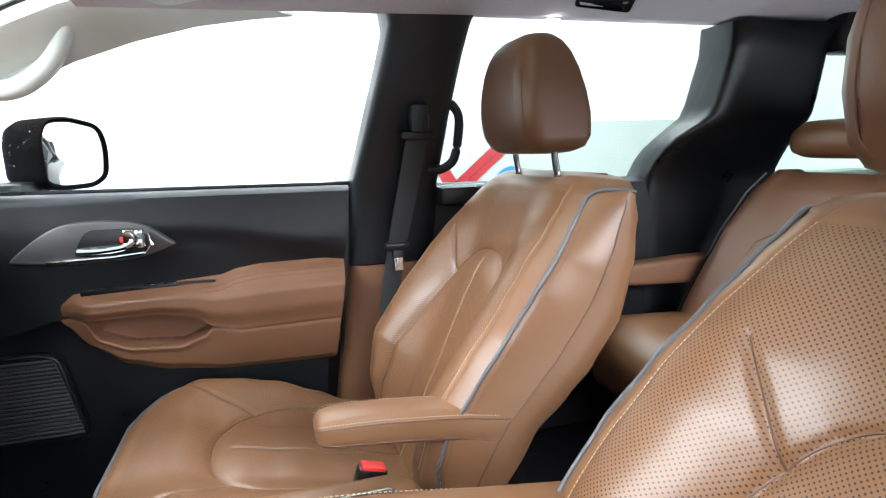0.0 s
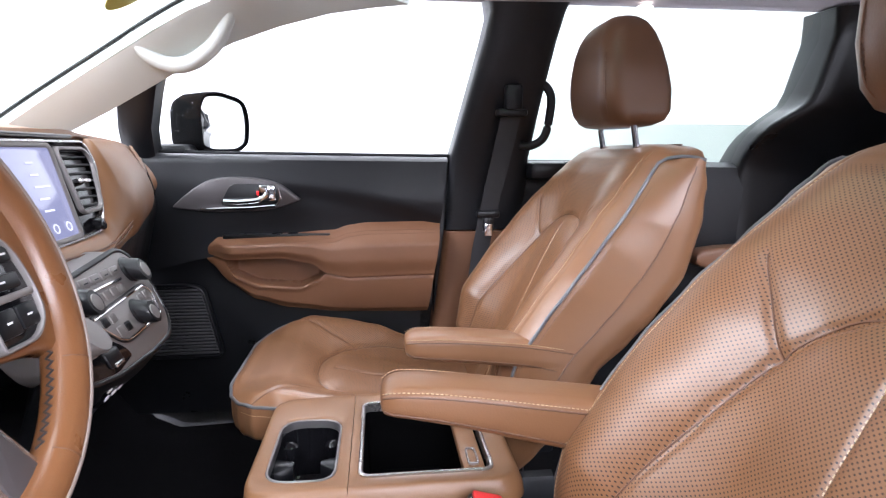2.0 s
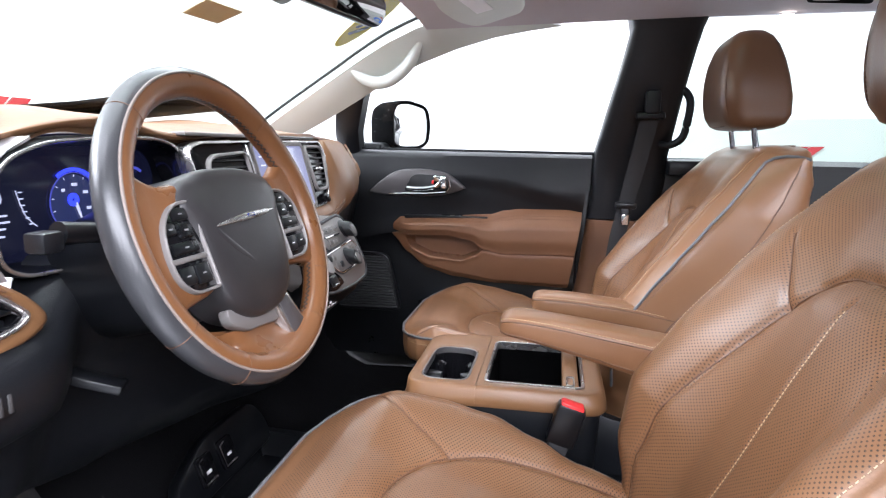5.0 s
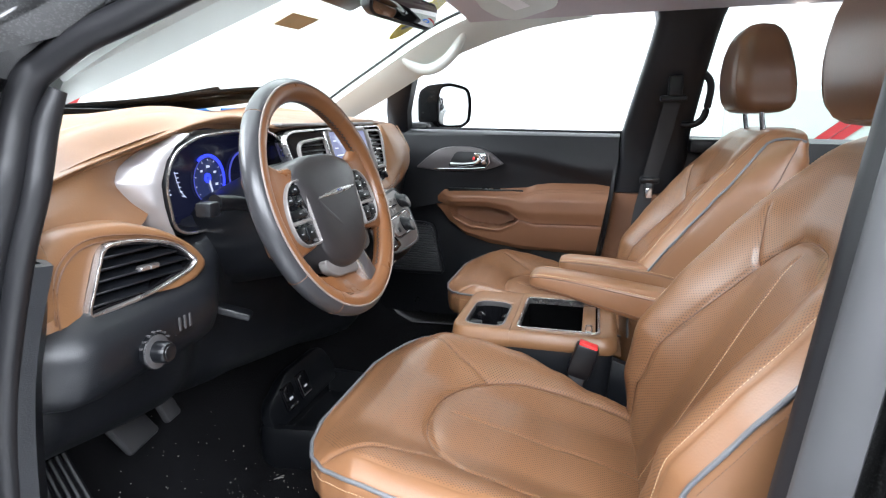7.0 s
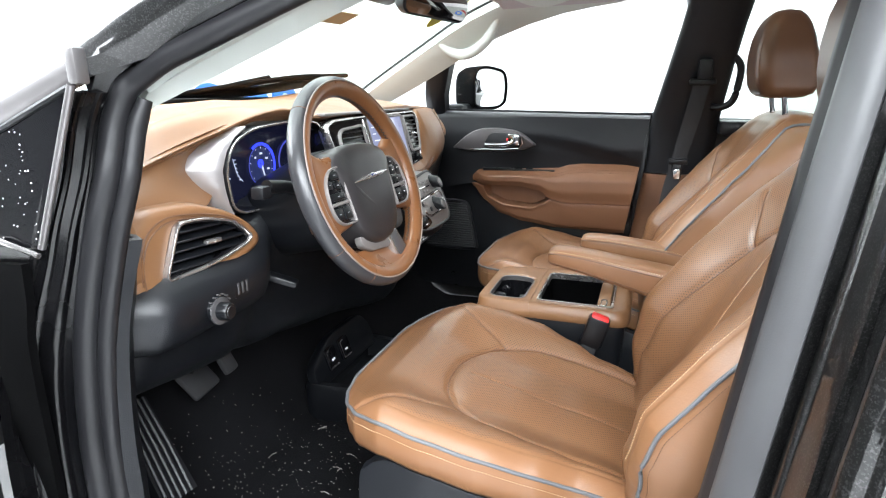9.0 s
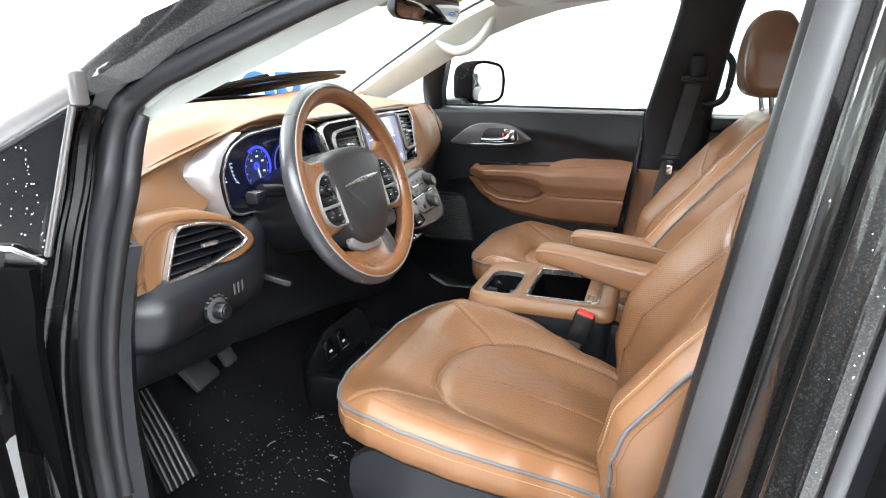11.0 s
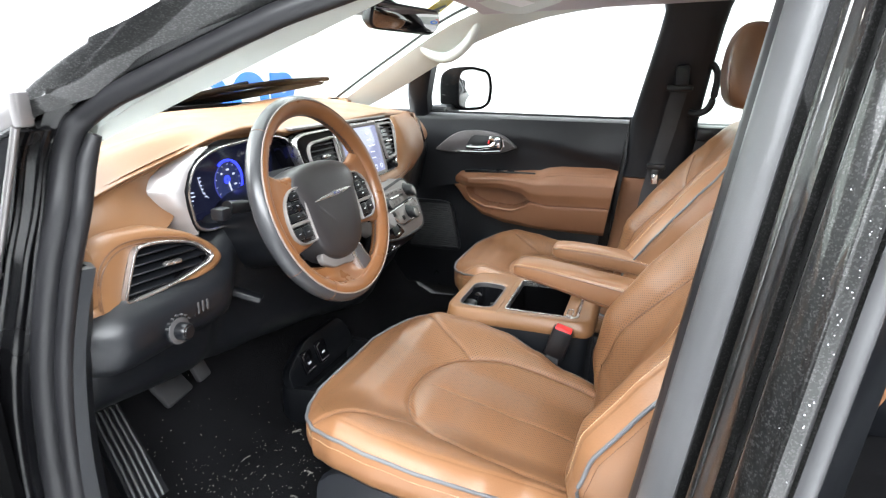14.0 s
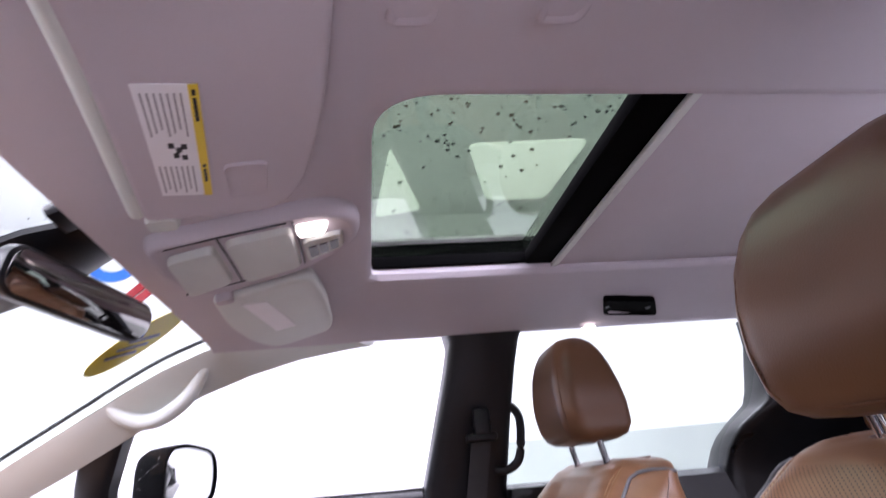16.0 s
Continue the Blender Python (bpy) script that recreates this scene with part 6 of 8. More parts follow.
def post(profile, name, material, label, category="door frame", z0=0.42, z1=1.47, n=26):
    rings = []
    for z in np.linspace(z0, z1, n):
        dx, dy = shear(z)
        low = 0.06 * smooth01((0.80 - z) / 0.4)
        rings.append([(x + dx - low * 0.3, y + dy - low * (0.3 if y < -0.8 else 0.0), z) for x, y in profile])
    return solid(name, thick(loft(rings, False), 0.008), material, label, category, "structure")


post([(0.30, -0.62), (0.21, -0.66), (0.14, -0.690), (0.120, -0.702), (0.1157, -0.711), (0.117, -0.722), (0.1215, -0.733)], "b_pillar_trim_driver", DARKRUBBER, "black grained trim on the driver's middle pillar")
post([(0.1215, -0.733), (0.1195, -0.737), (0.1205, -0.744), (0.1265, -0.756), (0.1345, -0.767), (0.1415, -0.774), (0.1460, -0.776), (0.148, -0.774)], "door_seal_rear", PALERUBBER, "thick grey rubber door seal on the middle pillar", "seal")
post([(0.148, -0.775), (0.160, -0.768), (0.162, -0.780), (0.1535, -0.800), (0.1505, -0.804), (0.1512, -0.809), (0.1545, -0.812), (0.1560, -0.832), (0.1565, -0.846), (0.1580, -0.850), (0.166, -0.846), (0.1685, -0.856), (0.1640, -0.872), (0.1615, -0.877), (0.1618, -0.882)], "door_jamb_rear", PAINT, "stepped glossy black door jamb", n=40)
post([(0.1618, -0.882), (0.1635, -0.888), (0.167, -0.8935), (0.1715, -0.900), (0.1745, -0.9045), (0.1752, -0.9075), (0.1775, -0.9095), (0.1800, -0.9080), (0.1860, -0.9065), (0.1905, -0.903), (0.1935, -0.898), (0.1950, -0.8945), (0.1965, -0.8965)], "b_pillar_paint", PAINT, "glossy black painted middle pillar with rain drops", n=40)
bead = [(0.1968 + 0.021 * t, -0.897 + 0.018 * t - 0.012 * math.sin(math.pi * t)) for t in np.linspace(0, 1, 9)]
post(bead, "sliding_door_seal", PALERUBBER, "grey rubber seal of the sliding door opening", "seal")
post([(0.2185, -0.878), (0.230, -0.84), (0.26, -0.76), (0.32, -0.68)], "sliding_door_jamb", BLACKSMOOTH, "black inner jamb of the sliding door opening")

# front jamb: seal bead, flange, upper frame
SEAL = [(-0.612, -0.897, 0.420), (-0.622, -0.892, 0.580), (-0.630, -0.884, 0.720), (-0.640, -0.874, 0.820), (-0.638, -0.860, 0.940), (-0.614, -0.845, 1.061), (-0.596, -0.831, 1.134), (-0.592, -0.823, 1.168), (-0.588, -0.815, 1.202), (-0.578, -0.807, 1.232), (-0.563, -0.800, 1.247), (-0.524, -0.795, 1.269), (-0.486, -0.787, 1.285), (-0.413, -0.771, 1.316), (-0.345, -0.756, 1.344), (-0.299, -0.746, 1.361), (-0.140, -0.705, 1.412), (0.000, -0.680, 1.452), (0.100, -0.662, 1.470), (0.160, -0.655, 1.462), (0.184, -0.660, 1.420)]
seal_path = spline(SEAL, 8)
solid("door_seal_front", sweep(seal_path, [0.0150 - 0.001 * smooth01((p.z - 1.2) / 0.06) for p in seal_path], 14, up=(0, 1, 0)), DARKRUBBER, "thick grey rubber door seal along the front of the door opening", "seal", "structure")
lip_path = spline(SEAL[2:10], 8)
solid("door_seal_lip", sweep([p + Vector((0.018, 0.012, -0.008)) for p in lip_path], [0.0115 - 0.005 * smooth01((p.z - 1.2) / 0.05) for p in lip_path], 12, up=(0, 1, 0)), DARKRUBBER, "grey inner lip of the door seal", "seal", "structure")
# black painted pillar above and in front of the seal: inner and outer edge
APP = [((0.12, -0.665, 1.484), (0.10, -0.72, 1.550)), ((-0.14, -0.712, 1.424), (-0.12, -0.755, 1.488)), ((-0.283, -0.746, 1.376), (-0.26, -0.783, 1.430)), ((-0.400, -0.776, 1.336), (-0.370, -0.803, 1.390)), ((-0.480, -0.797, 1.305), (-0.455, -0.812, 1.356)), ((-0.535, -0.826, 1.283), (-0.540, -0.815, 1.328)),
       ((-0.600, -0.862, 1.258), (-0.640, -0.812, 1.293)), ((-0.70, -0.882, 1.220), (-0.775, -0.80, 1.250)), ((-0.86, -0.894, 1.155), (-0.93, -0.79, 1.190)), ((-1.12, -0.914, 1.045), (-1.20, -0.78, 1.075))]
rows = []
for a, b in zip(spline([p for p, q in APP], 8), spline([q for p, q in APP], 8)):
    rows.append([a + Vector((0.006, 0.02, -0.012)), a, a.lerp(b, 0.15) + Vector((0, -0.005, 0.001)), a.lerp(b, 0.35) + Vector((0, -0.008, 0.003)), a.lerp(b, 0.55) + Vector((0, -0.009, 0.004)), a.lerp(b, 0.78) + Vector((0, -0.007, 0.004)), b, b + Vector((-0.01, 0.03, -0.002)), b + Vector((-0.03, 0.07, -0.03))])
solid("a_pillar_paint", thick(loft(rows, False), 0.006), PAINT, "glossy black painted front pillar with rain drops", "pillar", "structure")
rows = []
for p in spline(SEAL[8:18], 6):
    rows.append([p + Vector((0, 0.004, 0)), p + Vector((-0.004, -0.010, 0.012)), p + Vector((-0.008, -0.022, 0.026)), p + Vector((-0.014, -0.020, 0.040))])
solid("a_pillar_flange", thick(loft(rows, False), 0.004), JAMBPAINT, "black flange between the door seal and the front pillar", "pillar", "structure")
# ridged black column between the seal and the quarter glass
RIDGES = ((0.08, 0.0), (0.16, -0.006), (0.30, -0.006), (0.33, 0.001), (0.36, 0.003), (0.42, 0.003), (0.46, 0.0), (0.60, -0.001), (0.64, 0.002), (0.70, 0.0025), (0.74, -0.002), (0.86, -0.003), (0.89, 0.001), (1.0, 0.001))
rows = []
for p in spline(SEAL[:10], 6):
    k = smooth01((p.z - 0.86) / 0.20)
    h = min(max((p.z - 1.06) / 0.19, 0), 1)
    across = Vector((-0.050 - 0.030 * (1 - k), -0.042 - 0.012 * (1 - k), 0)).lerp(Vector((-0.006, -0.072, 0.0)), h)
    out = Vector((-across.y, across.x, 0)).normalized() * -1
    if out.y > 0:
        out = -out
    row = [p + across * f + out * b for f, b in RIDGES]
    row += [row[-1] + Vector((-0.012, 0.012, 0)), row[-1] + Vector((-0.08, 0.016, 0))]
    rows.append(row)
solid("door_jamb_front", thick(loft(rows, False), 0.006), JAMBPAINT, "ridged glossy black door jamb beside the quarter glass", "door frame", "structure")
# trim cover between seal and dash
rows = []
for p in spline(SEAL[0:6], 6):
    k = smooth01((1.08 - p.z) / 0.1)
    rows.append([p + Vector((0.020, 0.018, 0)), p + Vector((0.026, 0.030, 0)), p + Vector((0.014, 0.012 * k + 0.034, 0)), p + Vector((-0.09, 0.03 * k + 0.03, 0)), p + Vector((-0.35, 0.09, 0))])
solid("kick_panel", thick(loft(rows, False), 0.008), BLACK, "black grained kick panel beside the footwell", "side trim", "structure")
# pale pillar trim seen past the seal
WSE = [(-0.60, -0.775, 1.205), (-0.545, -0.74, 1.236), (-0.476, -0.72, 1.268), (-0.409, -0.70, 1.299), (-0.352, -0.67, 1.329), (-0.294, -0.64, 1.358), (-0.20, -0.60, 1.405), (-0.10, -0.575, 1.455), (0.02, -0.56, 1.49)]
rows = []
INNER_TRIM = [(-0.565, -0.788, 1.236), (-0.520, -0.780, 1.262), (-0.476, -0.776, 1.282), (-0.409, -0.764, 1.312), (-0.352, -0.752, 1.334), (-0.294, -0.738, 1.356), (-0.20, -0.712, 1.388), (-0.10, -0.690, 1.420), (0.02, -0.668, 1.452)]
for a, b in zip(spline([(x, y, z + 0.010) for x, y, z in WSE], 5), spline(INNER_TRIM, 5)):
    mid = (a + b) / 2 + Vector((0.0, 0.01, 0.012))
    rows.append([a + Vector((-0.02, 0.01, 0.02)), a, mid, b])
solid("a_pillar_driver", thick(loft(rows, False), 0.006), BEIGE, "pale grey moulded pillar trim beside the windshield", "pillar trim", "structure")
rows = []
for p in spline(SEAL[11:19], 6):
    rows.append([p + Vector((0.0, 0.012, 0.006)), p + Vector((0.0, 0.06, 0.05)), p + Vector((0.0, 0.14, 0.09))])
solid("headliner_edge_driver", thick(loft(rows, False), 0.008), HEADLINER, "grey cloth roof lining edge over the driver's door", "headliner", "structure")

# quarter glass of the driver's side with bright trim
QG = [(-0.546, -0.883, 1.268), (-0.650, -0.885, 1.060), (-1.25, -0.92, 1.035)]
qg = thing("window_quarter_driver", "small dark quarter window with bright trim and rain drops", "window", kind="structure")
part("pane", thick(loft([[QG[0], QG[0]], [(-0.600, -0.884, 1.164), (-0.85, -0.897, 1.164)], [QG[1], QG[2]]], False), 0.004), DARKGLASS, qg)
part("bright_strip", join(sweep([(-0.556, -0.879, 1.257), (-0.66, -0.885, 1.216), (-0.86, -0.893, 1.138), (-1.12, -0.91, 1.035)], 0.0075, 14, flat=2.0), rbox(-0.560, -0.546, -0.890, -0.874, 1.240, 1.276, 0.003)), DULLMETAL, qg, "wet bright strip above the glass")
part("gasket", sweep([(-0.566, -0.883, 1.238), (-0.66, -0.889, 1.199), (-0.86, -0.897, 1.120)], 0.004, 8), BLACKSMOOTH, qg, "black gasket under the strip")
part("rear_edge", sweep([(-0.560, -0.886, 1.240), QG[1]], 0.0042, 10), DULLMETAL, qg, "bright rear edge of the glass")
part("bright_strip", sweep([(-0.650, -0.890, 1.052), (-0.70, -0.894, 1.066), (-1.25, -0.926, 1.03)], 0.0035, 8), SATIN, qg, "bright metal strip below the glass")
solid("wing", thick(loft([[(x, -0.905 - 0.012 * smooth01((1.03 - z) / 0.1) - 0.03 * smooth01((-0.7 - x) / 0.5), z - 0.06 * (-0.66 - x)) for x in np.linspace(-0.66, -1.9, 14)] for z in np.linspace(1.045, 0.4, 16)], False), 0.01), MATTEBLACK, "glossy black front wing", "car body", "structure")
# open front door, seen at its hinge edge
od = thing("door_driver", "driver's door standing wide open on black hinges", "car door")
OD = pose(-0.70, -0.985, 0, 0, 0, -72)
part("door_shell", moved(join(rbox(0.0, 1.05, -0.05, 0.05, 0.35, 1.10, 0.02), rbox(0.02, 0.30, -0.02, 0.02, 1.08, 1.16, 0.01)), OD), BLACKSMOOTH, od, "black door shell")
part("door_card", moved(rbox(0.06, 1.0, 0.045, 0.09, 0.42, 1.06, 0.02), OD), BLACK, od, "black inner door trim")
for z in (0.60, 0.93):
    part("hinge", moved(join(rbox(-0.05, 0.05, -0.02, 0.02, z - 0.03, z + 0.03, 0.006), lathe([(0.012, 0), (0.012, 0.09)], (-0.01, 0.03, z - 0.045), (-0.01, 0.03, z + 0.05), 12)), OD), BLACKSMOOTH, od, "black door hinge")
# sill
solid("door_sill", join(rbox(-0.70, 0.25, -0.90, -0.74, 0.34, 0.43, 0.02)), BLACKSMOOTH, "black plastic door sill", "sill", "structure")
sp = thing("footrest_mat", "black ribbed plastic scuff plate beside the footwell", "scuff plate")
A0, F0, W0, N0 = Vector((-0.80, -0.650, 0.482)), Vector((-0.925, -0.615, 0.645)), Vector((0.012, 0.064, 0.0)), Vector((0.79, 0.0, 0.61))
part("plate", loft([[A0 + N0 * d, F0 + N0 * d, F0 + W0 * 0.9 + N0 * d, A0 + W0 * 1.1 + N0 * d] for d in (-0.03, -0.002, 0.0)]), BLACK, sp)
for i in range(5):
    o = W0 * (0.14 + 0.19 * i)
    part("rib", sweep([A0 + o + N0 * 0.001, A0.lerp(F0, 0.5) + o * 0.97 + N0 * 0.003, F0 + o * 0.9 + N0 * 0.001], 0.0052, 8), BLACK, sp)

# rain drops on paint and glass
random.seed(11)


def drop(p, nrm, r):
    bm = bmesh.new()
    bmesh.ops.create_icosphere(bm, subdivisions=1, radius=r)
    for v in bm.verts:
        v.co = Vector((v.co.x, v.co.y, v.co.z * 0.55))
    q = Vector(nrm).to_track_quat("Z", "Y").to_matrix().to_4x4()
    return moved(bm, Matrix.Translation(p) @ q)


ds = []
for i in range(80):
    z = random.uniform(0.80, 1.36)
    dx, dy = shear(z)
    k = random.random() ** 0.6
    x, y = (0.167 + 0.008 * k, -0.894 - 0.010 * k) if i % 5 == 0 else (0.178 + 0.010 * k, -0.9095 + 0.004 * k)
    ds.append(drop(Vector((x + dx, y + dy - 0.0003, z)), (-0.6, -0.8, 0), random.uniform(0.0003, 0.0007)))
# opaque white puts the glint of these clear drops into their colour
solid("rain_drops", join(*ds), WHITEPRINTGLINT, "small rain drops on the black pillar paint, their glint painted white", "water drops", "stuff")
ds = []
for i in range(130):
    t = random.random()
    u = random.random()
    a = Vector((-0.64, -0.885, 1.15)).lerp(Vector((-0.95, -0.905, 1.15)), u ** 1.4)
    ds.append(drop(Vector((a.x, a.y - 0.004, 1.06 + 0.15 * t * (1 - 0.4 * u))), (0, -1, 0.2), random.uniform(0.0005, 0.0012)))
    p = Vector((-0.56 - 0.30 * u, -0.872 - 0.012 * u, 1.278 - 0.115 * u)).lerp(Vector((-0.60 - 0.32 * u, -0.816, 1.304 - 0.11 * u)), t)
    ds.append(drop(p + Vector((0, -0.004, 0.006)), (0, -0.5, 1), random.uniform(0.0007, 0.0018)))
# white again in place of the water's shine
solid("rain_drops", join(*ds), WHITEPRINTGLINT, "small rain drops on the quarter glass and its trim, their glint painted white", "water drops", "stuff")
ds = []
for i in range(170):
    u, v = random.uniform(-0.75, -0.05), random.random() ** 2 * 0.4
    ds.append(drop(screen(u, v) + Vector((-0.002, 0, 0.004)), (-0.45, 0, 0.9), random.uniform(0.0008, 0.0024)))
for i in range(190):
    x, y = -0.13 + 0.33 * random.random(), random.uniform(-0.28, 0.27)
    if random.random() < 0.6 and -0.15 < y < 0.15:
        y = y * 0.5 - 0.2
    ds.append(drop(Vector((x, y, 1.592)), (0, 0, 1), random.uniform(0.0013, 0.0042)))
solid("rain_drops", join(*ds), DROP, "clear rain drops on the windshield and sunroof", "water drops", "stuff")

# ---- footwell ----
cub = thing("floor_cubby", "black floor bin with two sockets", "storage bin")
CB = rounded([(-0.79, -0.215), (-0.50, -0.17), (-0.46, 0.12), (-0.79, 0.14)], 0.05, 6)
part("body", loft([[(p.x, p.y, 0.42) for p in CB], [(p.x, p.y, 0.50) for p in CB], [(p.x, p.y, 0.515) for p in scaled(CB, 0.006)], [(p.x, p.y, 0.515) for p in scaled(CB, 0.025)], [(p.x, p.y, 0.46) for p in scaled(CB, 0.035)], [(p.x, p.y, 0.455) for p in scaled(CB, 0.07)]], True, True), BLACKSMOOTH, cub, "black moulded bin")
part("back_wall", moved(slab(rounded([(-0.20, 0.0), (0.12, 0.0), (0.12, 0.055), (0.09, 0.105), (-0.09, 0.105), (-0.20, 0.06)], 0.03, 5), "x", -0.03, 0.0, 0.006), pose(-0.735, 0.0, 0.50, 0, -20, 0)), BLACKSMOOTH, cub, "black sloping socket wall")
for y in (-0.115, -0.045):
    sk = part("socket", moved(slab(rounded([(y - 0.024, 0.022), (y + 0.024, 0.022), (y + 0.024, 0.082), (y - 0.024, 0.082)], 0.008, 4), "x", -0.002, 0.006, 0.002), pose(-0.735, 0.0, 0.50, 0, -20, 0)), PIANO, cub, "gloss black socket cover")
    part("socket_rim", moved(sweep([(0.0065, y + 0.018, 0.028), (0.0065, y - 0.018, 0.028), (0.0065, y - 0.018, 0.072), (0.0065, y - 0.004, 0.076)], 0.0018, 5), pose(-0.735, 0.0, 0.50, 0, -20, 0)), SATIN, sk)
    part("print_bar", moved(rbox(0.006, 0.007, y - 0.006, y + 0.008, 0.044, 0.050, 0), pose(-0.735, 0.0, 0.50, 0, -20, 0)), WHITEPRINTGLINT, sk)
ped = thing("brake_pedal", "black rubber brake pedal on a bright arm", "pedal")
part("pad", moved(rbox(-0.036, 0.036, -0.042, 0.042, -0.008, 0.008, 0.007), pose(-0.845, -0.487, 0.66, 0, 48, 10)), RUBBER, ped, "worn black rubber pad")
part("arm", sweep(spline([(-0.85, -0.49, 0.655), (-0.86, -0.50, 0.70), (-0.88, -0.50, 0.80), (-0.92, -0.50, 0.90)], 5), 0.009, 8), BLACKSMOOTH, ped)
part("pushrod", lathe([(0.011, 0), (0.011, 0.03), (0.015, 0.032), (0.015, 0.05)], (-0.86, -0.505, 0.715), (-0.90, -0.505, 0.735), 14), CHROME, ped, "bright brake rod end")
gas = thing("accelerator_pedal", "long grey accelerator pedal", "pedal")
part("pad", moved(rbox(-0.065, 0.065, -0.02, 0.02, -0.008, 0.008, 0.006), pose(-0.835, -0.432, 0.712, 0, 62, 8)), RUBBER, gas)
part("arm", sweep([(-0.85, -0.415, 0.75), (-0.90, -0.42, 0.84)], 0.008, 8), BLACKSMOOTH, gas)
ds = []
for i in range(330):
    cx, cy, s = random.choice(((-0.70, -0.42, 0.10), (-0.62, -0.45, 0.07), (-0.75, -0.30, 0.09), (-0.66, -0.36, 0.12), (-0.80, -0.5, 0.05)))
    x, y = random.gauss(cx, s), random.gauss(cy, s)
    if -0.95 < x < -0.45 and -0.62 < y < -0.2:
        z = 0.43 + 0.40 * smooth01((-0.74 - x) / 0.36)
        b = bmesh.new()
        bmesh.ops.create_icosphere(b, subdivisions=1, radius=random.uniform(0.0004, 0.0011))
        ds.append(moved(b, Matrix.Translation((x, y, z + 0.001)) @ Matrix.Diagonal((random.uniform(0.7, 2.2), 1, 0.6, 1))))
for i in range(9):
    x, y, a = random.uniform(-0.78, -0.55), random.uniform(-0.6, -0.25), random.uniform(0, math.pi)
    z = 0.433 + 0.40 * smooth01((-0.74 - x) / 0.36)
    l = random.uniform(0.006, 0.014)
    ds.append(sweep([(x - l * math.cos(a), y - l * math.sin(a), z), (x, y, z + 0.003), (x + l * math.cos(a), y + l * math.sin(a), z)], 0.0007, 4))
solid("floor_grit", join(*ds), CRUMB, "pale grit and lint scattered on the carpet", "grit", "stuff")

# ---- roof things ----
def roof_plate(corners, d0, d1, n=8):
    """A thin plate following the roof lining, between two depths below it; corners in order round it."""
    a, b, c, e = (Vector(p) for p in corners)
    bm = bmesh.new()
    grid = {}
    for s, d in ((0, d0), (1, d1)):
        for i in range(n + 1):
            for j in range(n + 1):
                p = (a.lerp(b, i / n)).lerp(e.lerp(c, i / n), j / n)
                grid[s, i, j] = bm.verts.new((p.x, p.y, roof_z(p.x, p.y) - d))
    for i in range(n):
        for j in range(n):
            for s in (0, 1):
                bm.faces.new((grid[s, i, j], grid[s, i + 1, j], grid[s, i + 1, j + 1], grid[s, i, j + 1]))
    for i in range(n):
        for p, q in (((i, 0), (i + 1, 0)), ((i, n), (i + 1, n)), ((0, i), (0, i + 1)), ((n, i), (n, i + 1))):
            bm.faces.new((grid[0, *p], grid[0, *q], grid[1, *q], grid[1, *p]))
    return bm


def in_quad(corners, u0, u1, v0, v1):
    """A smaller quad inside one, by shares along its two sides."""
    a, b, c, e = (Vector(p) for p in corners)
    return [(a.lerp(b, u)).lerp(e.lerp(c, u), v) for u, v in ((u0, v0), (u1, v0), (u1, v1), (u0, v1))]


def roof_pad(outline, steps, centre):
    """A padded panel under the roof lining: steps of (depth, share of its size)."""
    c = Vector(centre)
    rings = []
    for d, k in steps:
        ring = []
        for p in outline:
            q = c + (Vector(p) - c) * k
            ring.append((q.x, q.y, roof_z(q.x, q.y) - d))
        rings.append(ring)
    return loft(rings)


PADSTEPS = ((-0.012, 0.92), (-0.002, 0.96), (0.004, 0.99), (0.010, 1.0), (0.016, 0.995), (0.0195, 0.98), (0.021, 0.95), (0.021, 0.92), (0.021, 0.7), (0.021, 0.45), (0.021, 0.2), (0.021, 0.02))
DEEPSTEPS = ((-0.012, 0.90), (-0.004, 0.93), (0.002, 0.965), (0.007, 0.99), (0.012, 1.0)) + PADSTEPS[4:]
vd = thing("sun_visor", "grey cloth sun visor with a printed warning label", "sun visor", "sun visors")
vo = rounded([(-0.300, -0.62), (-0.318, -0.46), (-0.368, -0.168), (-0.225, -0.128), (-0.190, -0.19), (-0.160, -0.32), (-0.143, -0.46), (-0.135, -0.62)], [0.02, 0.05, 0.018, 0.05, 0.05, 0.05, 0.05, 0.03], 6)
part("panel", roof_pad(vo, ((-0.024, 0.86), (0.000, 0.90)) + DEEPSTEPS[3:], (-0.24, -0.38)), HEADLINER, vd, "grey cloth visor panel")
part("bright_edge", sweep([(x - 0.004, y, roof_z(x, y) - 0.013) for x, y in ((-0.304, -0.60), (-0.312, -0.50), (-0.322, -0.44), (-0.340, -0.34), (-0.358, -0.24), (-0.367, -0.185))], 0.009, 10), BEIGE, vd, "pale rolled edge")
LABQ = [(-0.299, -0.407), (-0.254, -0.392), (-0.287, -0.208), (-0.331, -0.227)]
lab = part("warning_label", roof_plate(LABQ, 0.0205, 0.0222), WHITEPRINTGLINT, vd, "white warning label")
part("yellow_band", roof_plate(in_quad(LABQ, 0.84, 1.0, 0.0, 1.0), 0.021, 0.0228), YELLOW, lab, "yellow warning band")
for i in range(7):
    part("print_bar", roof_plate(in_quad(LABQ, 0.10 + i * 0.10, 0.128 + i * 0.10, 0.06, 0.40 - 0.03 * (i % 3)), 0.022, 0.0227, 3), GREYPRINT, lab)
for i in range(7):
    part("print_bar", roof_plate(in_quad(LABQ, 0.08 + i * 0.10, 0.108 + i * 0.10, 0.68, 0.96 - 0.04 * (i % 2)), 0.022, 0.0227, 3), GREYPRINT, lab)
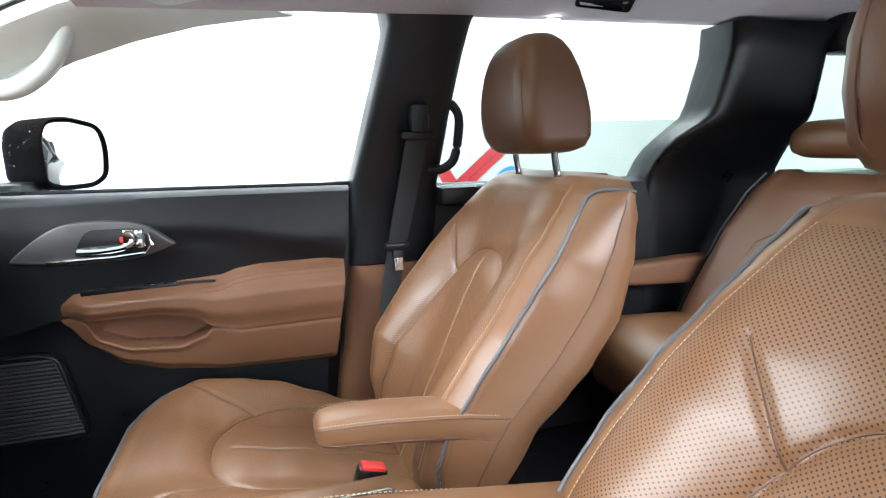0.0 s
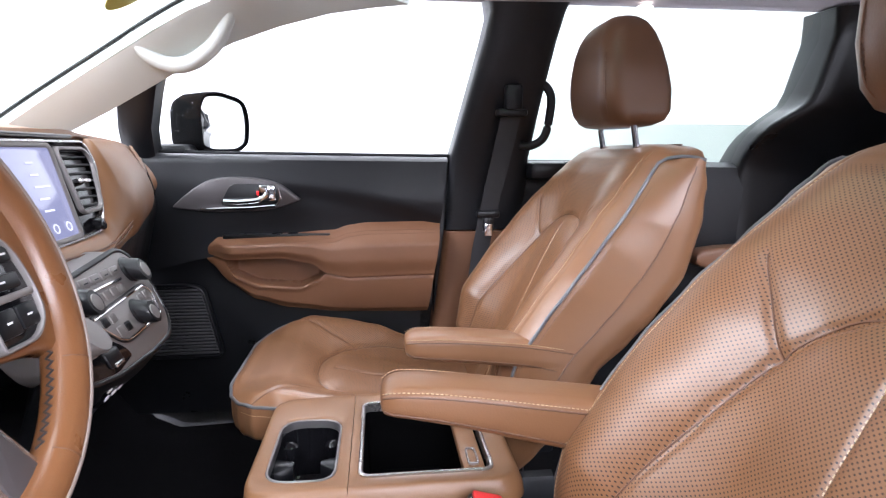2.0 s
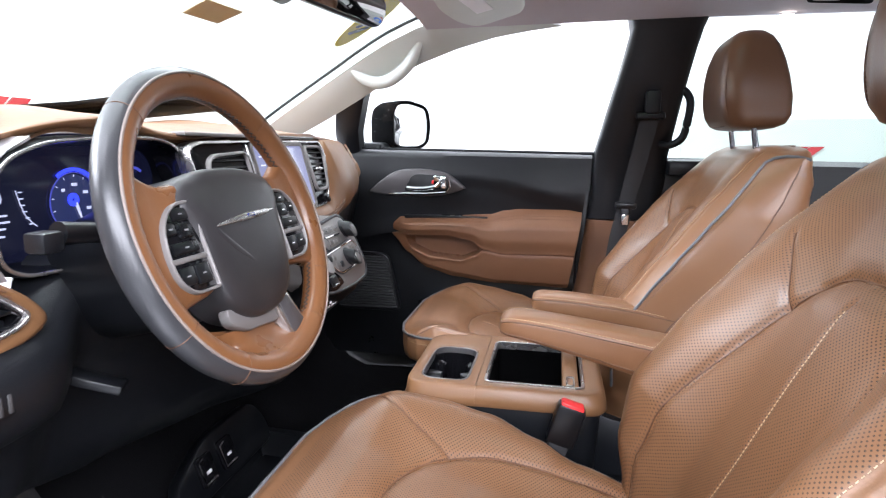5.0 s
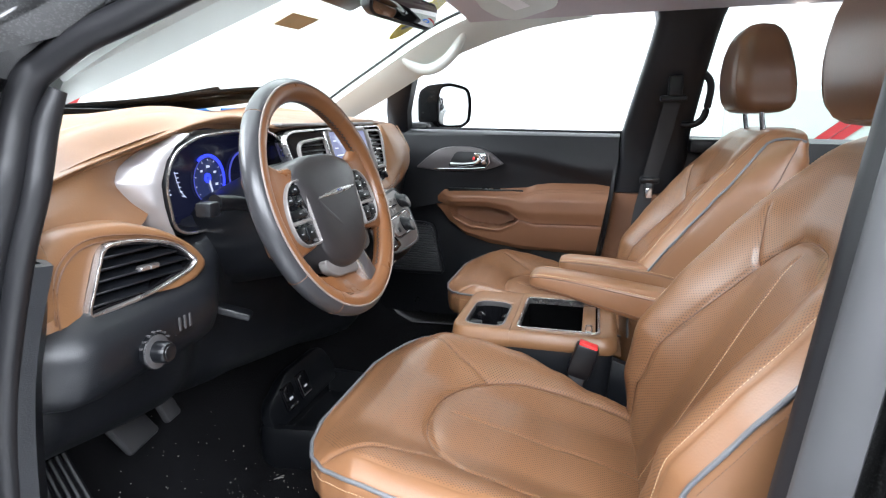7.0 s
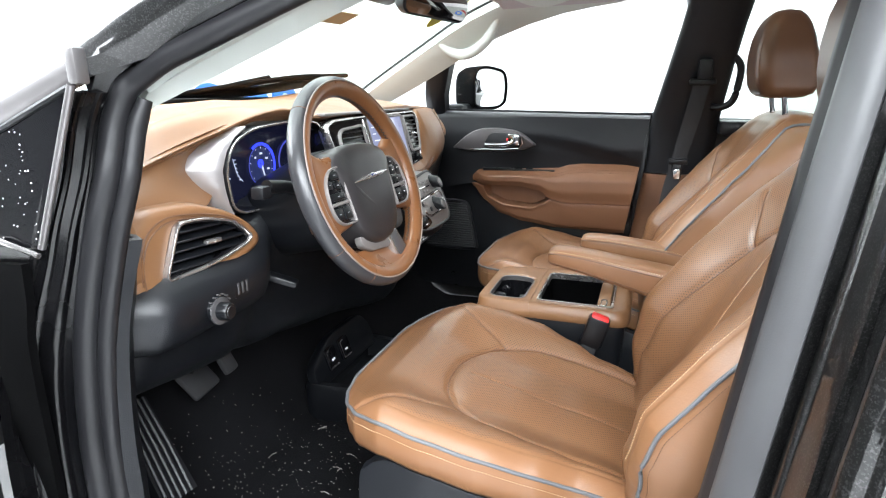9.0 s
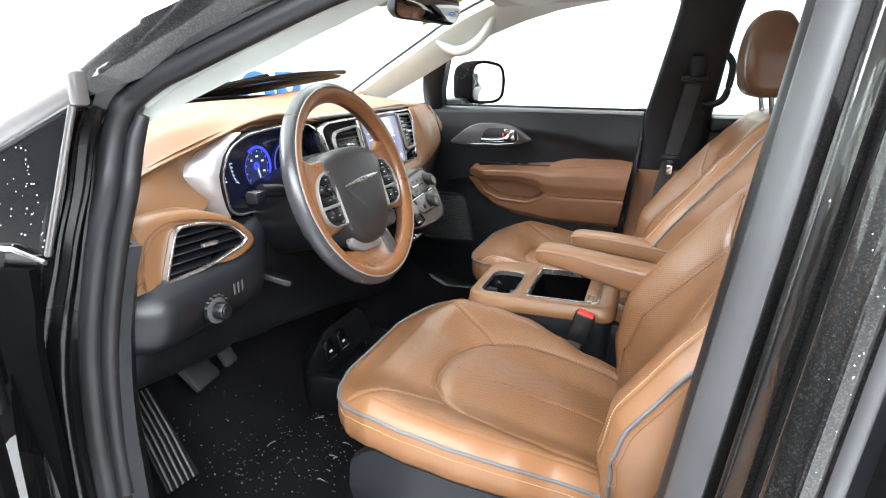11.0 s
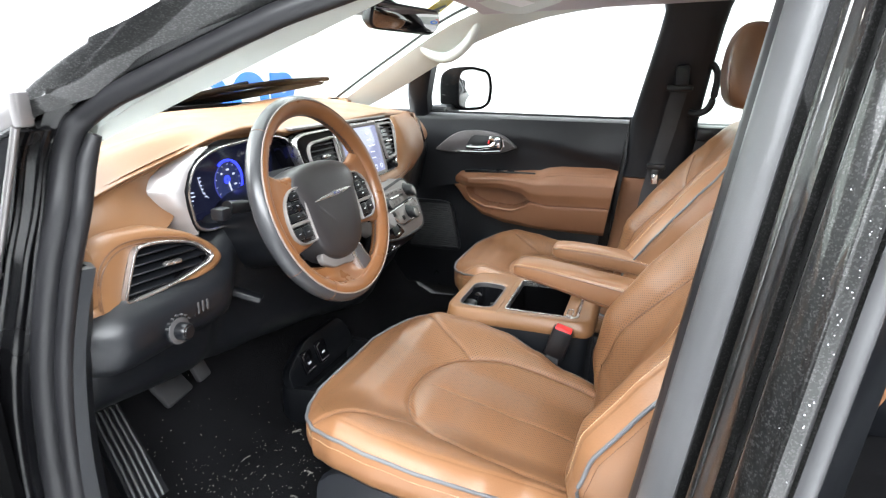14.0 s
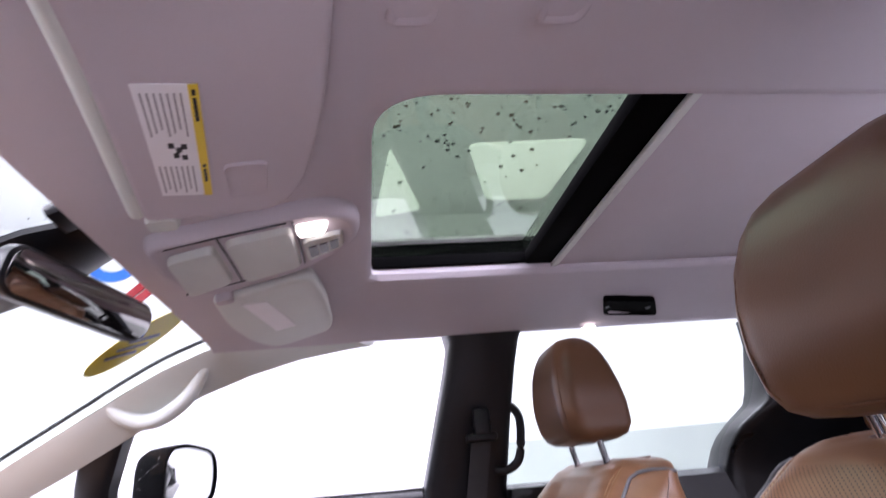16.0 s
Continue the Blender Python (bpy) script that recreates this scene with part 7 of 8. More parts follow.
for u, v in ((0.34, 0.46), (0.46, 0.50), (0.56, 0.47), (0.40, 0.55), (0.54, 0.57)):
    part("pictogram", roof_plate(in_quad(LABQ, u, u + 0.10, v, v + 0.045), 0.022, 0.0227, 2), BLACKSMOOTH, lab)
for v0, v1 in ((0.03, 0.07), (0.09, 0.27), (0.66, 0.69), (0.71, 0.84)):
    part("print_bar", roof_plate(in_quad(LABQ, 0.89, 0.95, v0, v1), 0.0225, 0.0233, 3), BLACKSMOOTH, lab)
PADQ = [(-0.265, -0.262), (-0.223, -0.252), (-0.233, -0.184), (-0.272, -0.192)]
part("clip_pad", roof_pad(rounded(PADQ, 0.010, 5), ((0.018, 1.0), (0.0225, 1.0), (0.0245, 0.96), (0.0235, 0.86), (0.0235, 0.3)), (-0.248, -0.222)), HEADLINER, vd, "small square moulded pad")
part("hinge_clip", roof_pad(rounded([(-0.368, -0.176), (-0.335, -0.170), (-0.338, -0.140), (-0.37, -0.146)], 0.008, 4), ((0.0, 1.0), (0.018, 1.0), (0.022, 0.9), (0.022, 0.3)), (-0.352, -0.158)), BEIGE, vd, "pale hinge clip")
for ob in vd.children_recursive:
    ob.data.transform(Matrix.Translation((0, 0, -0.009)))
vp = thing("sun_visor", "grey cloth sun visor folded against the roof", "sun visor", "sun visors")
vo = rounded([(-0.368, 0.124), (-0.212, 0.124), (-0.196, 0.24), (-0.194, 0.40), (-0.205, 0.44), (-0.312, 0.455), (-0.352, 0.38), (-0.372, 0.26)], [0.015, 0.03, 0.04, 0.03, 0.03, 0.03, 0.04, 0.04], 6)
VSTEPS = tuple((d + 0.010, k) for d, k in DEEPSTEPS)
part("panel", roof_pad(vo, VSTEPS, (-0.275, 0.28)), BEIGE, vp, "pale grey visor panel")
part("warning_label", roof_plate([(-0.330, 0.165), (-0.292, 0.180), (-0.262, 0.345), (-0.300, 0.345)], 0.0300, 0.0322), WHITEPRINTGLINT, vp, "pale label")
part("hinge_clip", roof_pad(rounded([(-0.362, 0.118), (-0.335, 0.118), (-0.335, 0.140), (-0.362, 0.140)], 0.006, 4), ((0.0, 1.0), (0.030, 1.0), (0.034, 0.9), (0.034, 0.3)), (-0.348, 0.129)), HEADLINER, vp, "hinge clip")
oc = thing("overhead_console", "grey overhead console with reading lamps and a sunglasses box", "overhead console")
OCO = rounded([(-0.402, -0.092), (-0.36, -0.100), (-0.28, -0.100), (-0.175, -0.092), (-0.135, -0.060), (-0.128, 0.0), (-0.150, 0.060), (-0.215, 0.100), (-0.30, 0.112), (-0.385, 0.114), (-0.410, 0.02)], [0.02, 0.03, 0.04, 0.04, 0.03, 0.03, 0.03, 0.04, 0.04, 0.03, 0.03], 6)
OCC = (-0.27, 0.005)
part("housing", roof_pad(OCO, ((-0.012, 0.97), (0.004, 1.0), (0.014, 0.995), (0.022, 0.97), (0.026, 0.93), (0.024, 0.88), (0.020, 0.84), (0.020, 0.5), (0.020, 0.1)), OCC), HEADLINER, oc, "moulded grey housing", 60)
part("box_lid", roof_pad(rounded([(-0.384, -0.050), (-0.322, -0.060), (-0.322, 0.066), (-0.390, 0.090)], 0.014, 5), ((0.012, 1.0), (0.026, 1.0), (0.031, 0.95), (0.031, 0.80), (0.028, 0.3)), (-0.355, 0.012)), BEIGE, oc, "lid of the sunglasses box")
part("panel", roof_pad(rounded([(-0.308, -0.066), (-0.224, -0.060), (-0.222, 0.078), (-0.308, 0.084)], 0.014, 5), ((0.012, 1.0), (0.024, 1.0), (0.029, 0.95), (0.027, 0.8), (0.025, 0.2)), (-0.265, 0.01)), BEIGE, oc, "moulded console panel")
part("lamp_lens", roof_pad(rounded([(-0.218, -0.060), (-0.174, -0.054), (-0.180, -0.022), (-0.216, -0.027)], 0.008, 4), ((0.012, 1.0), (0.024, 1.0), (0.027, 0.9), (0.027, 0.3)), (-0.197, -0.042)), LAMPLIT, oc, "lit reading lamp lens")
SWQ = [(-0.214, -0.010), (-0.156, -0.018), (-0.156, 0.034), (-0.212, 0.066)]
part("switch_block", roof_pad(rounded(SWQ, 0.010, 4), ((0.012, 1.0), (0.024, 1.0), (0.027, 0.94), (0.027, 0.3)), (-0.185, 0.016)), BEIGE, oc, "grey switch block")
for k in range(3):
    part("switch", roof_plate(in_quad(SWQ, 0.12 + 0.27 * k, 0.33 + 0.27 * k, 0.30, 0.80), 0.0265, 0.0290, 2), DARKSATIN, oc)
for line in (((-0.395, -0.070), (-0.318, -0.078), (-0.228, -0.072)), ((-0.398, 0.098), (-0.315, 0.090), (-0.222, 0.086)), ((-0.315, -0.074), (-0.314, 0.0), (-0.315, 0.088)), ((-0.220, -0.070), (-0.218, 0.0), (-0.219, 0.082))):
    part("groove", sweep([(x, y, roof_z(x, y) - 0.0205) for x, y in line], 0.0017, 6), BLACKSMOOTH, oc)
for x, y in ((-0.082, -0.455), (0.044, -0.460)):
    mg = thing("microphone_grille", "small grey slotted grille in the roof lining", "grille", "roof grilles")
    o = rounded([(x - 0.032, y - 0.05), (x + 0.032, y - 0.05), (x + 0.022, y + 0.046), (x - 0.022, y + 0.050)], 0.014, 4)
    part("plate", loft([[(p.x, p.y, roof_z(p.x, p.y) - d) for p in scaled(o, k)] for d, k in ((-0.012, 0), (0.004, 0.0), (0.009, 0.003), (0.010, 0.008), (0.006, 0.012), (0.006, 0.02))]), HEADLINER, mg, "moulded grey plate", 60)
    for k in range(6):
        part("slot", roof_plate([(x - 0.015 + k * 0.0055, y - 0.03), (x - 0.0125 + k * 0.0055, y - 0.03), (x - 0.0125 + k * 0.0055, y + 0.018), (x - 0.015 + k * 0.0055, y + 0.018)], 0.004, 0.0085, 2), BLACK, mg)
DP = 0.015
gh = thing("roof_handle_mount", "black recessed grab handle plate over the sliding door", "grab handle")
GHO = rounded([(0.405, 0.400), (0.540, 0.425), (0.590, 0.525), (0.440, 0.500)], 0.016, 5)
part("plate", roof_pad(GHO, ((-0.014, 1.0), (0.006 + DP, 1.0), (0.009 + DP, 0.97), (0.009 + DP, 0.86), (0.006 + DP, 0.8), (0.006 + DP, 0.2)), (0.484, 0.455)), MATTEBLACK, gh)
for x, y in ((0.428, 0.446), (0.540, 0.466)):
    part("screw", roof_pad([Vector((x + 0.006 * math.cos(a), y + 0.006 * math.sin(a))) for a in np.linspace(0, math.tau, 12, endpoint=False)], ((-0.012, 1.0), (0.008 + DP, 1.0), (0.0095 + DP, 0.8), (0.0095 + DP, 0.2)), (x, y)), BLACK, gh)
hk = thing("coat_hook", "small dark coat hook in the roof lining", "hook")
part("hook", sweep(spline([(0.735, 0.555, 1.524), (0.745, 0.545, 1.515), (0.765, 0.545, 1.513), (0.785, 0.55, 1.522)], 5), 0.006, 8), BLACKSMOOTH, hk)
sl = thing("rail_lamp", "small lit courtesy lamp in the roof rail", "lamp")
part("lens", rbox(0.405, 0.437, 0.545, 0.567, 1.478, 1.490, 0.004), LAMPLIT, sl)

# mirror and sensor housing
sh = thing("sensor_housing", "black sensor housing behind the windshield", "sensor housing")
WEDGE = [(-0.636, -0.126, 1.436), (-0.526, -0.112, 1.490), (-0.452, -0.078, 1.526), (-0.450, 0.012, 1.526), (-0.555, 0.052, 1.476), (-0.632, 0.036, 1.438)]
part("cover", loft([[Vector(p) + Vector((0.45, 0, -0.9)) * d for p in ring] for d, ring in ((-0.002, WEDGE), (0.006, WEDGE), (0.012, [Vector(p).lerp(Vector((-0.54, -0.035, 1.483)), 0.12) for p in WEDGE]), (0.020, [Vector(p).lerp(Vector((-0.50, -0.035, 1.503)), 0.55) for p in WEDGE]))]), BLACKSMOOTH, sh, "black wedge-shaped cover", 30)
part("rain_sensor", moved(rbox(-0.024, 0.024, -0.026, 0.026, -0.008, 0.008, 0.004), pose(-0.470, -0.115, 1.510, 0, -26, 0)), BLACKSMOOTH, sh, "small black sensor block")
rvm = thing("rear_view_mirror", "black rear-view mirror on a windshield stem", "mirror")
RM = Matrix.Translation((-0.462, -0.074, 1.412)) @ pose(0, 0, 0, 0, 12, -11) @ Matrix.Diagonal((0.8, 1, 0.80, 1))
ro = rounded([(-0.132, -0.022), (-0.115, -0.036), (0.105, -0.036), (0.130, -0.018), (0.132, 0.018), (0.118, 0.034), (-0.118, 0.034), (-0.132, 0.018)], 0.02, 4)
part("housing", moved(loft([[(x, p.x, p.y) for p in scaled(ro, s)] for x, s in ((-0.035, 0.025), (-0.028, 0.010), (-0.012, 0.0), (0.006, 0.0), (0.009, 0.003))]), RM), BLACKSMOOTH, rvm, "black mirror housing")
part("mirror_glass", moved(slab(scaled(ro, 0.005), "x", 0.006, 0.0105, 0.0005), RM), DIMMIRROR, rvm, "mirror glass")
part("stem", sweep([(-0.48, -0.075, 1.425), (-0.53, -0.06, 1.45), (-0.56, -0.055, 1.475)], 0.016, 10), BLACKSMOOTH, rvm)
st = thing("paper_sticker", "brown paper sticker on the windshield glass", "sticker")
wn = Vector((0.46, 0, -0.89))
part("sheet", loft([[Vector(p) + wn * 0.008 for p in ((-0.718, -0.147, 1.390), (-0.678, -0.138, 1.411), (-0.673, -0.034, 1.414), (-0.714, -0.052, 1.392))], [Vector(p) + wn * 0.0095 for p in ((-0.718, -0.147, 1.390), (-0.678, -0.138, 1.411), (-0.673, -0.034, 1.414), (-0.714, -0.052, 1.392))]]), PAPER, st)
ys = thing("oval_sticker", "yellow oval price sticker on the windshield glass", "sticker")
c, ax = Vector((-0.568, 0.372, 1.470)), Vector((0.100, -0.048, 0.049))
bx = ax.cross(Vector((0.46, 0, -0.89))).normalized() * 0.048
nn = ax.cross(bx).normalized()
part("sheet", loft([[c + ax * math.cos(a) + bx * math.sin(a) + nn * d for a in np.linspace(0, math.tau, 40, endpoint=False)] for d in (0, 0.0012)]), YELLOW, ys)
for i in range(3):
    part("print_bar", sweep([c + ax * (-0.45 + 0.25 * i) - bx * 0.5 - nn * 0.002, c + ax * (-0.2 + 0.25 * i) + bx * 0.5 - nn * 0.002], 0.0035, 5), GREYPRINT, ys)

# grab handle on the far front pillar
ah = thing("pillar_grab_handle", "pale grey moulded grab handle on the front pillar", "grab handle")
loopp = [(-0.70, 0.575, 1.408), (-0.672, 0.590, 1.372), (-0.632, 0.600, 1.352), (-0.585, 0.598, 1.356), (-0.535, 0.588, 1.388), (-0.502, 0.574, 1.428), (-0.480, 0.556, 1.470)]
part("grip", sweep(spline(loopp, 6), [0.012 + 0.006 * math.sin(math.pi * k / 36) for k in range(37)], 12), BEIGE, ah)
back = [(-0.695, 0.60, 1.415), (-0.63, 0.615, 1.36), (-0.54, 0.602, 1.39), (-0.49, 0.575, 1.46), (-0.58, 0.57, 1.46)]
part("recess", thick(loft([[back[0], back[4]], [Vector(back[0]).lerp(Vector(back[1]), 0.5), Vector(back[4]).lerp(Vector(back[3]), 0.3)], [back[1], Vector(back[4]).lerp(Vector(back[3]), 0.6)], [back[2], back[3]]], False), 0.006), BEIGE, ah, "recess behind the grip")

# ---- belts and middle pillar fittings ----
belt = thing("seat_belt", "black seat belt hanging on the middle pillar", "seat belt")
part("webbing", thick(loft([[Vector((x - w, y, z)), Vector((x, y - 0.003, z)), Vector((x + w, y, z))] for x, y, z, w in ((0.135, 0.634, 1.25, 0.024), (0.118, 0.655, 1.15, 0.024), (0.103, 0.675, 1.07, 0.023), (0.092, 0.685, 1.01, 0.022), (0.075, 0.69, 0.92, 0.022), (0.06, 0.69, 0.80, 0.022))], False), 0.0015), WEB, belt)
part("guide", join(rbox(0.098, 0.172, 0.612, 0.645, 1.248, 1.266, 0.006), rbox(0.118, 0.158, 0.606, 0.640, 1.262, 1.322, 0.008)), BLACKSMOOTH, belt, "black belt guide")
part("latch_plate", join(rbox(0.062, 0.120, 0.668, 0.692, 1.000, 1.018, 0.004), rbox(0.078, 0.104, 0.668, 0.684, 0.965, 1.002, 0.003)), BLACKSMOOTH, belt, "black latch plate")
part("tongue", rbox(0.080, 0.100, 0.664, 0.670, 0.955, 0.985, 0.001), CHROME, belt, "bright latch tongue")
gb = thing("sliding_door_handle", "black loop grab handle behind the middle pillar", "grab handle")
part("grip", sweep(spline([(0.180, 0.665, 1.325), (0.212, 0.650, 1.330), (0.236, 0.646, 1.300), (0.236, 0.652, 1.250), (0.226, 0.662, 1.200), (0.198, 0.675, 1.180), (0.172, 0.685, 1.182)], 6), 0.0105, 10), BLACK, gb)

# ---- outside mirror ----
om = thing("door_mirror", "black door mirror with rain drops outside the passenger window", "mirror")
MM = Matrix.Translation((-0.610, 0.952, 1.246)) @ pose(0, 0, 0, 0, 0, -30)
mo = rounded([(-0.098, -0.070), (-0.05, -0.086), (0.045, -0.084), (0.088, -0.062), (0.098, 0.01), (0.080, 0.068), (-0.02, 0.084), (-0.078, 0.074), (-0.098, 0.035)], 0.03, 5)
part("housing", moved(loft([[(x, p.x, p.y) for p in scaled(mo, s)] for x, s in ((-0.130, 0.055), (-0.126, 0.036), (-0.112, 0.014), (-0.08, 0.002), (-0.03, 0.0), (0.0, 0.0), (0.007, 0.004), (0.004, 0.011), (-0.01, 0.012))], True, True), MM), MATTEBLACK, om, "gloss black mirror shell")
part("mirror_glass", moved(slab(scaled(mo, 0.0105), "x", -0.006, 0.002, 0.001), MM), MIRROR, om, "mirror glass")
part("foot", join(rbox(-0.75, -0.67, 0.80, 0.96, 1.13, 1.185, 0.015)), BLACKSMOOTH, om, "black mirror foot")
ds = []
for i in range(14):
    ds.append(drop(MM @ Vector((random.uniform(-0.10, -0.01), -0.0985, random.uniform(-0.06, 0.06))), (-0.5, -0.87, 0), random.uniform(0.0006, 0.0012)))
# the shine of the drops is painted white here too
solid("rain_drops", join(*ds), WHITEPRINTGLINT, "small rain drops on the mirror shell, their glint painted white", "water drops", "stuff")

# outer skin of the far side
solid("door_skin_far", rbox(-1.3, 2.3, 0.82, 0.95, 0.30, 1.12, 0.03), PAINT, "glossy black outer skin of the far doors", "car body", "structure")
solid("bonnet", thick(loft([[(x, y, 1.08 - 0.10 * smooth01((-1.3 - x) / 0.9) - 0.06 * (abs(y) / 0.8) ** 3) for y in np.linspace(-0.85, 0.85, 13)] for x in np.linspace(-1.28, -2.1, 8)], False), 0.02), PAINT, "glossy black bonnet", "bonnet", "structure")
wp = thing("wiper", "black wiper arm lying on the windshield base", "wiper")
LIFT = Vector((-0.45, 0, 0.9)) * 0.014
blade = part("blade", sweep(spline([screen(u, v) + LIFT for u, v in ((-0.60, 0.935), (-0.42, 0.915), (-0.2, 0.880), (0.0, 0.828), (0.27, 0.765), (0.45, 0.745), (0.62, 0.732))], 5), 0.0085, 8, flat=0.8), MATTEBLACK, wp, "black rubber wiper blade")
part("blade_spine", sweep(spline([screen(u, v + 0.016) + LIFT * 1.2 for u, v in ((-0.55, 0.935), (-0.2, 0.885), (0.0, 0.832), (0.27, 0.770), (0.58, 0.738))], 5), 0.006, 6), MATTEBLACK, blade)
part("arm", sweep(spline([screen(u, v) + LIFT * 1.6 for u, v in ((-0.72, 0.985), (-0.42, 0.955), (-0.1, 0.895), (0.06, 0.835), (0.16, 0.795))], 5), 0.009, 8), MATTEBLACK, wp, "black wiper arm")
COWL = [(-0.95, 0.955, 1.0), (-0.60, 0.940, 0.99), (-0.42, 0.922, 0.97), (-0.2, 0.888, 0.945), (0.0, 0.838, 0.915), (0.27, 0.775, 0.855), (0.45, 0.755, 0.805), (0.60, 0.742, 0.762)]
solid("cowl_panel", thick(loft([[screen(u, a + (b - a) * k) + LIFT * 0.6 for k in (0, 0.5, 1)] for u, a, b in COWL], False), 0.004), MATTEBLACK, "matt black cowl panel under the wiper", "trim panel", "structure")
solid("scuttle", thick(loft([[(-1.20 + 0.09 * (y / 0.75) ** 2, y, 1.14), (-1.17 + 0.09 * (y / 0.75) ** 2, y, 1.168), (-1.12 + 0.09 * (y / 0.75) ** 2, y, 1.180)] for y in np.linspace(-0.74, 0.74, 25)], False), 0.006), BLACKSMOOTH, "dark vent strip along the windshield base", "trim strip", "structure")

# ---- second row ----
def second_seat(yc):
    s = thing("second_row_seat", "dark tan leather second-row seat with a low headrest", "seat")
    rings = []
    for k, w, d in ((0.0, 0.20, 0.05), (0.04, 0.225, 0.062), (0.2, 0.24, 0.066), (0.4, 0.238, 0.066), (0.52, 0.22, 0.06), (0.585, 0.19, 0.045), (0.60, 0.15, 0.02)):
        b = Vector((0.80, yc, 0.62)) + Vector((0.53, 0, 0.85)) * k
        f = Vector((-0.85, 0, 0.53))
        c = rounded([(-w, -0.07), (-w, d * 0.3), (-w + 0.05, d + 0.018), (-0.10, d), (0.10, d), (w - 0.05, d + 0.018), (w, d * 0.3), (w, -0.07)], 0.035, 5)
        rings.append([b + f * p.y + Vector((0, p.x, 0)) for p in c])
    bk = part("backrest", loft(rings), TAN_DOOR, s, "tan leather backrest", 60)
    for sg in (-1, 1):
        part("piping", sweep([Vector((0.80, yc + sg * w, 0.62)) + Vector((0.53, 0, 0.85)) * k + Vector((-0.85, 0, 0.53)) * 0.045 for k, w in ((0.02, 0.215), (0.2, 0.235), (0.4, 0.233), (0.52, 0.215), (0.58, 0.185))], 0.0035, 6), PIPING, bk)
        part("seam", sweep([Vector((0.80, yc + sg * w, 0.62)) + Vector((0.53, 0, 0.85)) * k + Vector((-0.85, 0, 0.53)) * 0.066 for k, w in ((0.1, 0.10), (0.3, 0.10), (0.38, 0.085), (0.42, 0.03))], 0.002, 5), BROWN, bk)
    rings = []
    for x, w, z0, z1 in ((0.885, 0.10, 1.20, 1.225), (0.895, 0.118, 1.185, 1.245), (0.93, 0.125, 1.176, 1.264), (0.98, 0.125, 1.172, 1.268), (1.03, 0.118, 1.18, 1.258), (1.045, 0.10, 1.195, 1.24)):
        c = rounded([(-w, z0), (w, z0), (w, z1), (-w, z1)], 0.03, 5)
        rings.append([(x + 0.17, yc + p.x, p.y) for p in c])
    part("headrest", loft(rings), TAN, s, "low tan leather headrest", 60)
    rings = []
    for x, w, z0, z1 in ((0.16, 0.18, 0.66, 0.72), (0.175, 0.21, 0.63, 0.755), (0.23, 0.235, 0.61, 0.785), (0.4, 0.24, 0.60, 0.775), (0.65, 0.235, 0.60, 0.74)):
        c = rounded([(-w, z0), (w, z0), (w, z1), (w - 0.06, z1 + 0.02), (0, z1 - 0.005), (-w + 0.06, z1 + 0.02), (-w, z1)], 0.035, 5)
        rings.append([(x + 0.40, yc + p.x, p.y - 0.0) for p in c])
    part("cushion", loft(rings), TAN, s, "tan leather cushion", 60)
    part("base", rbox(0.62, 1.02, yc - 0.2, yc + 0.2, 0.42, 0.61, 0.02), BLACKSMOOTH, s, "black seat base")
    for sg in (-1, 1):
        rings = []
        for x, h in ((0.43, 0.012), (0.445, 0.024), (0.50, 0.030), (0.65, 0.036), (0.74, 0.036), (0.76, 0.02)):
            c = rounded([(-0.028, -h), (0.028, -h), (0.028, h), (-0.028, h)], 0.014, 4)
            rings.append([(x + 0.22, yc + sg * 0.262 + p.x, 0.885 + p.y) for p in c])
        part("armrest", loft(rings), TAN_DOOR, s, "tan folding armrest", 60)
    return s


second_seat(0.42)

# ---- wall signs ----
def wall_ring(name, axis, c, R, r, w0, w1, material, label):
    o = [Vector((c[0] + R[0] * math.cos(a), c[1] + R[1] * math.sin(a))) for a in np.linspace(0, math.tau, 40, endpoint=False)]
    i = [Vector((c[0] + r[0] * math.cos(a), c[1] + r[1] * math.sin(a))) for a in np.linspace(0, math.tau, 40, endpoint=False)]
    return solid(name, frame_ring(o, i, axis, w0, w1, 0.004), material, label, "wall sign", group="wall signs")


def wall_bar(name, axis, pts, w0, w1, material, label):
    return solid(name, slab([Vector(p) for p in pts], axis, w0, w1, 0.004), material, label, "wall sign", group="wall signs")


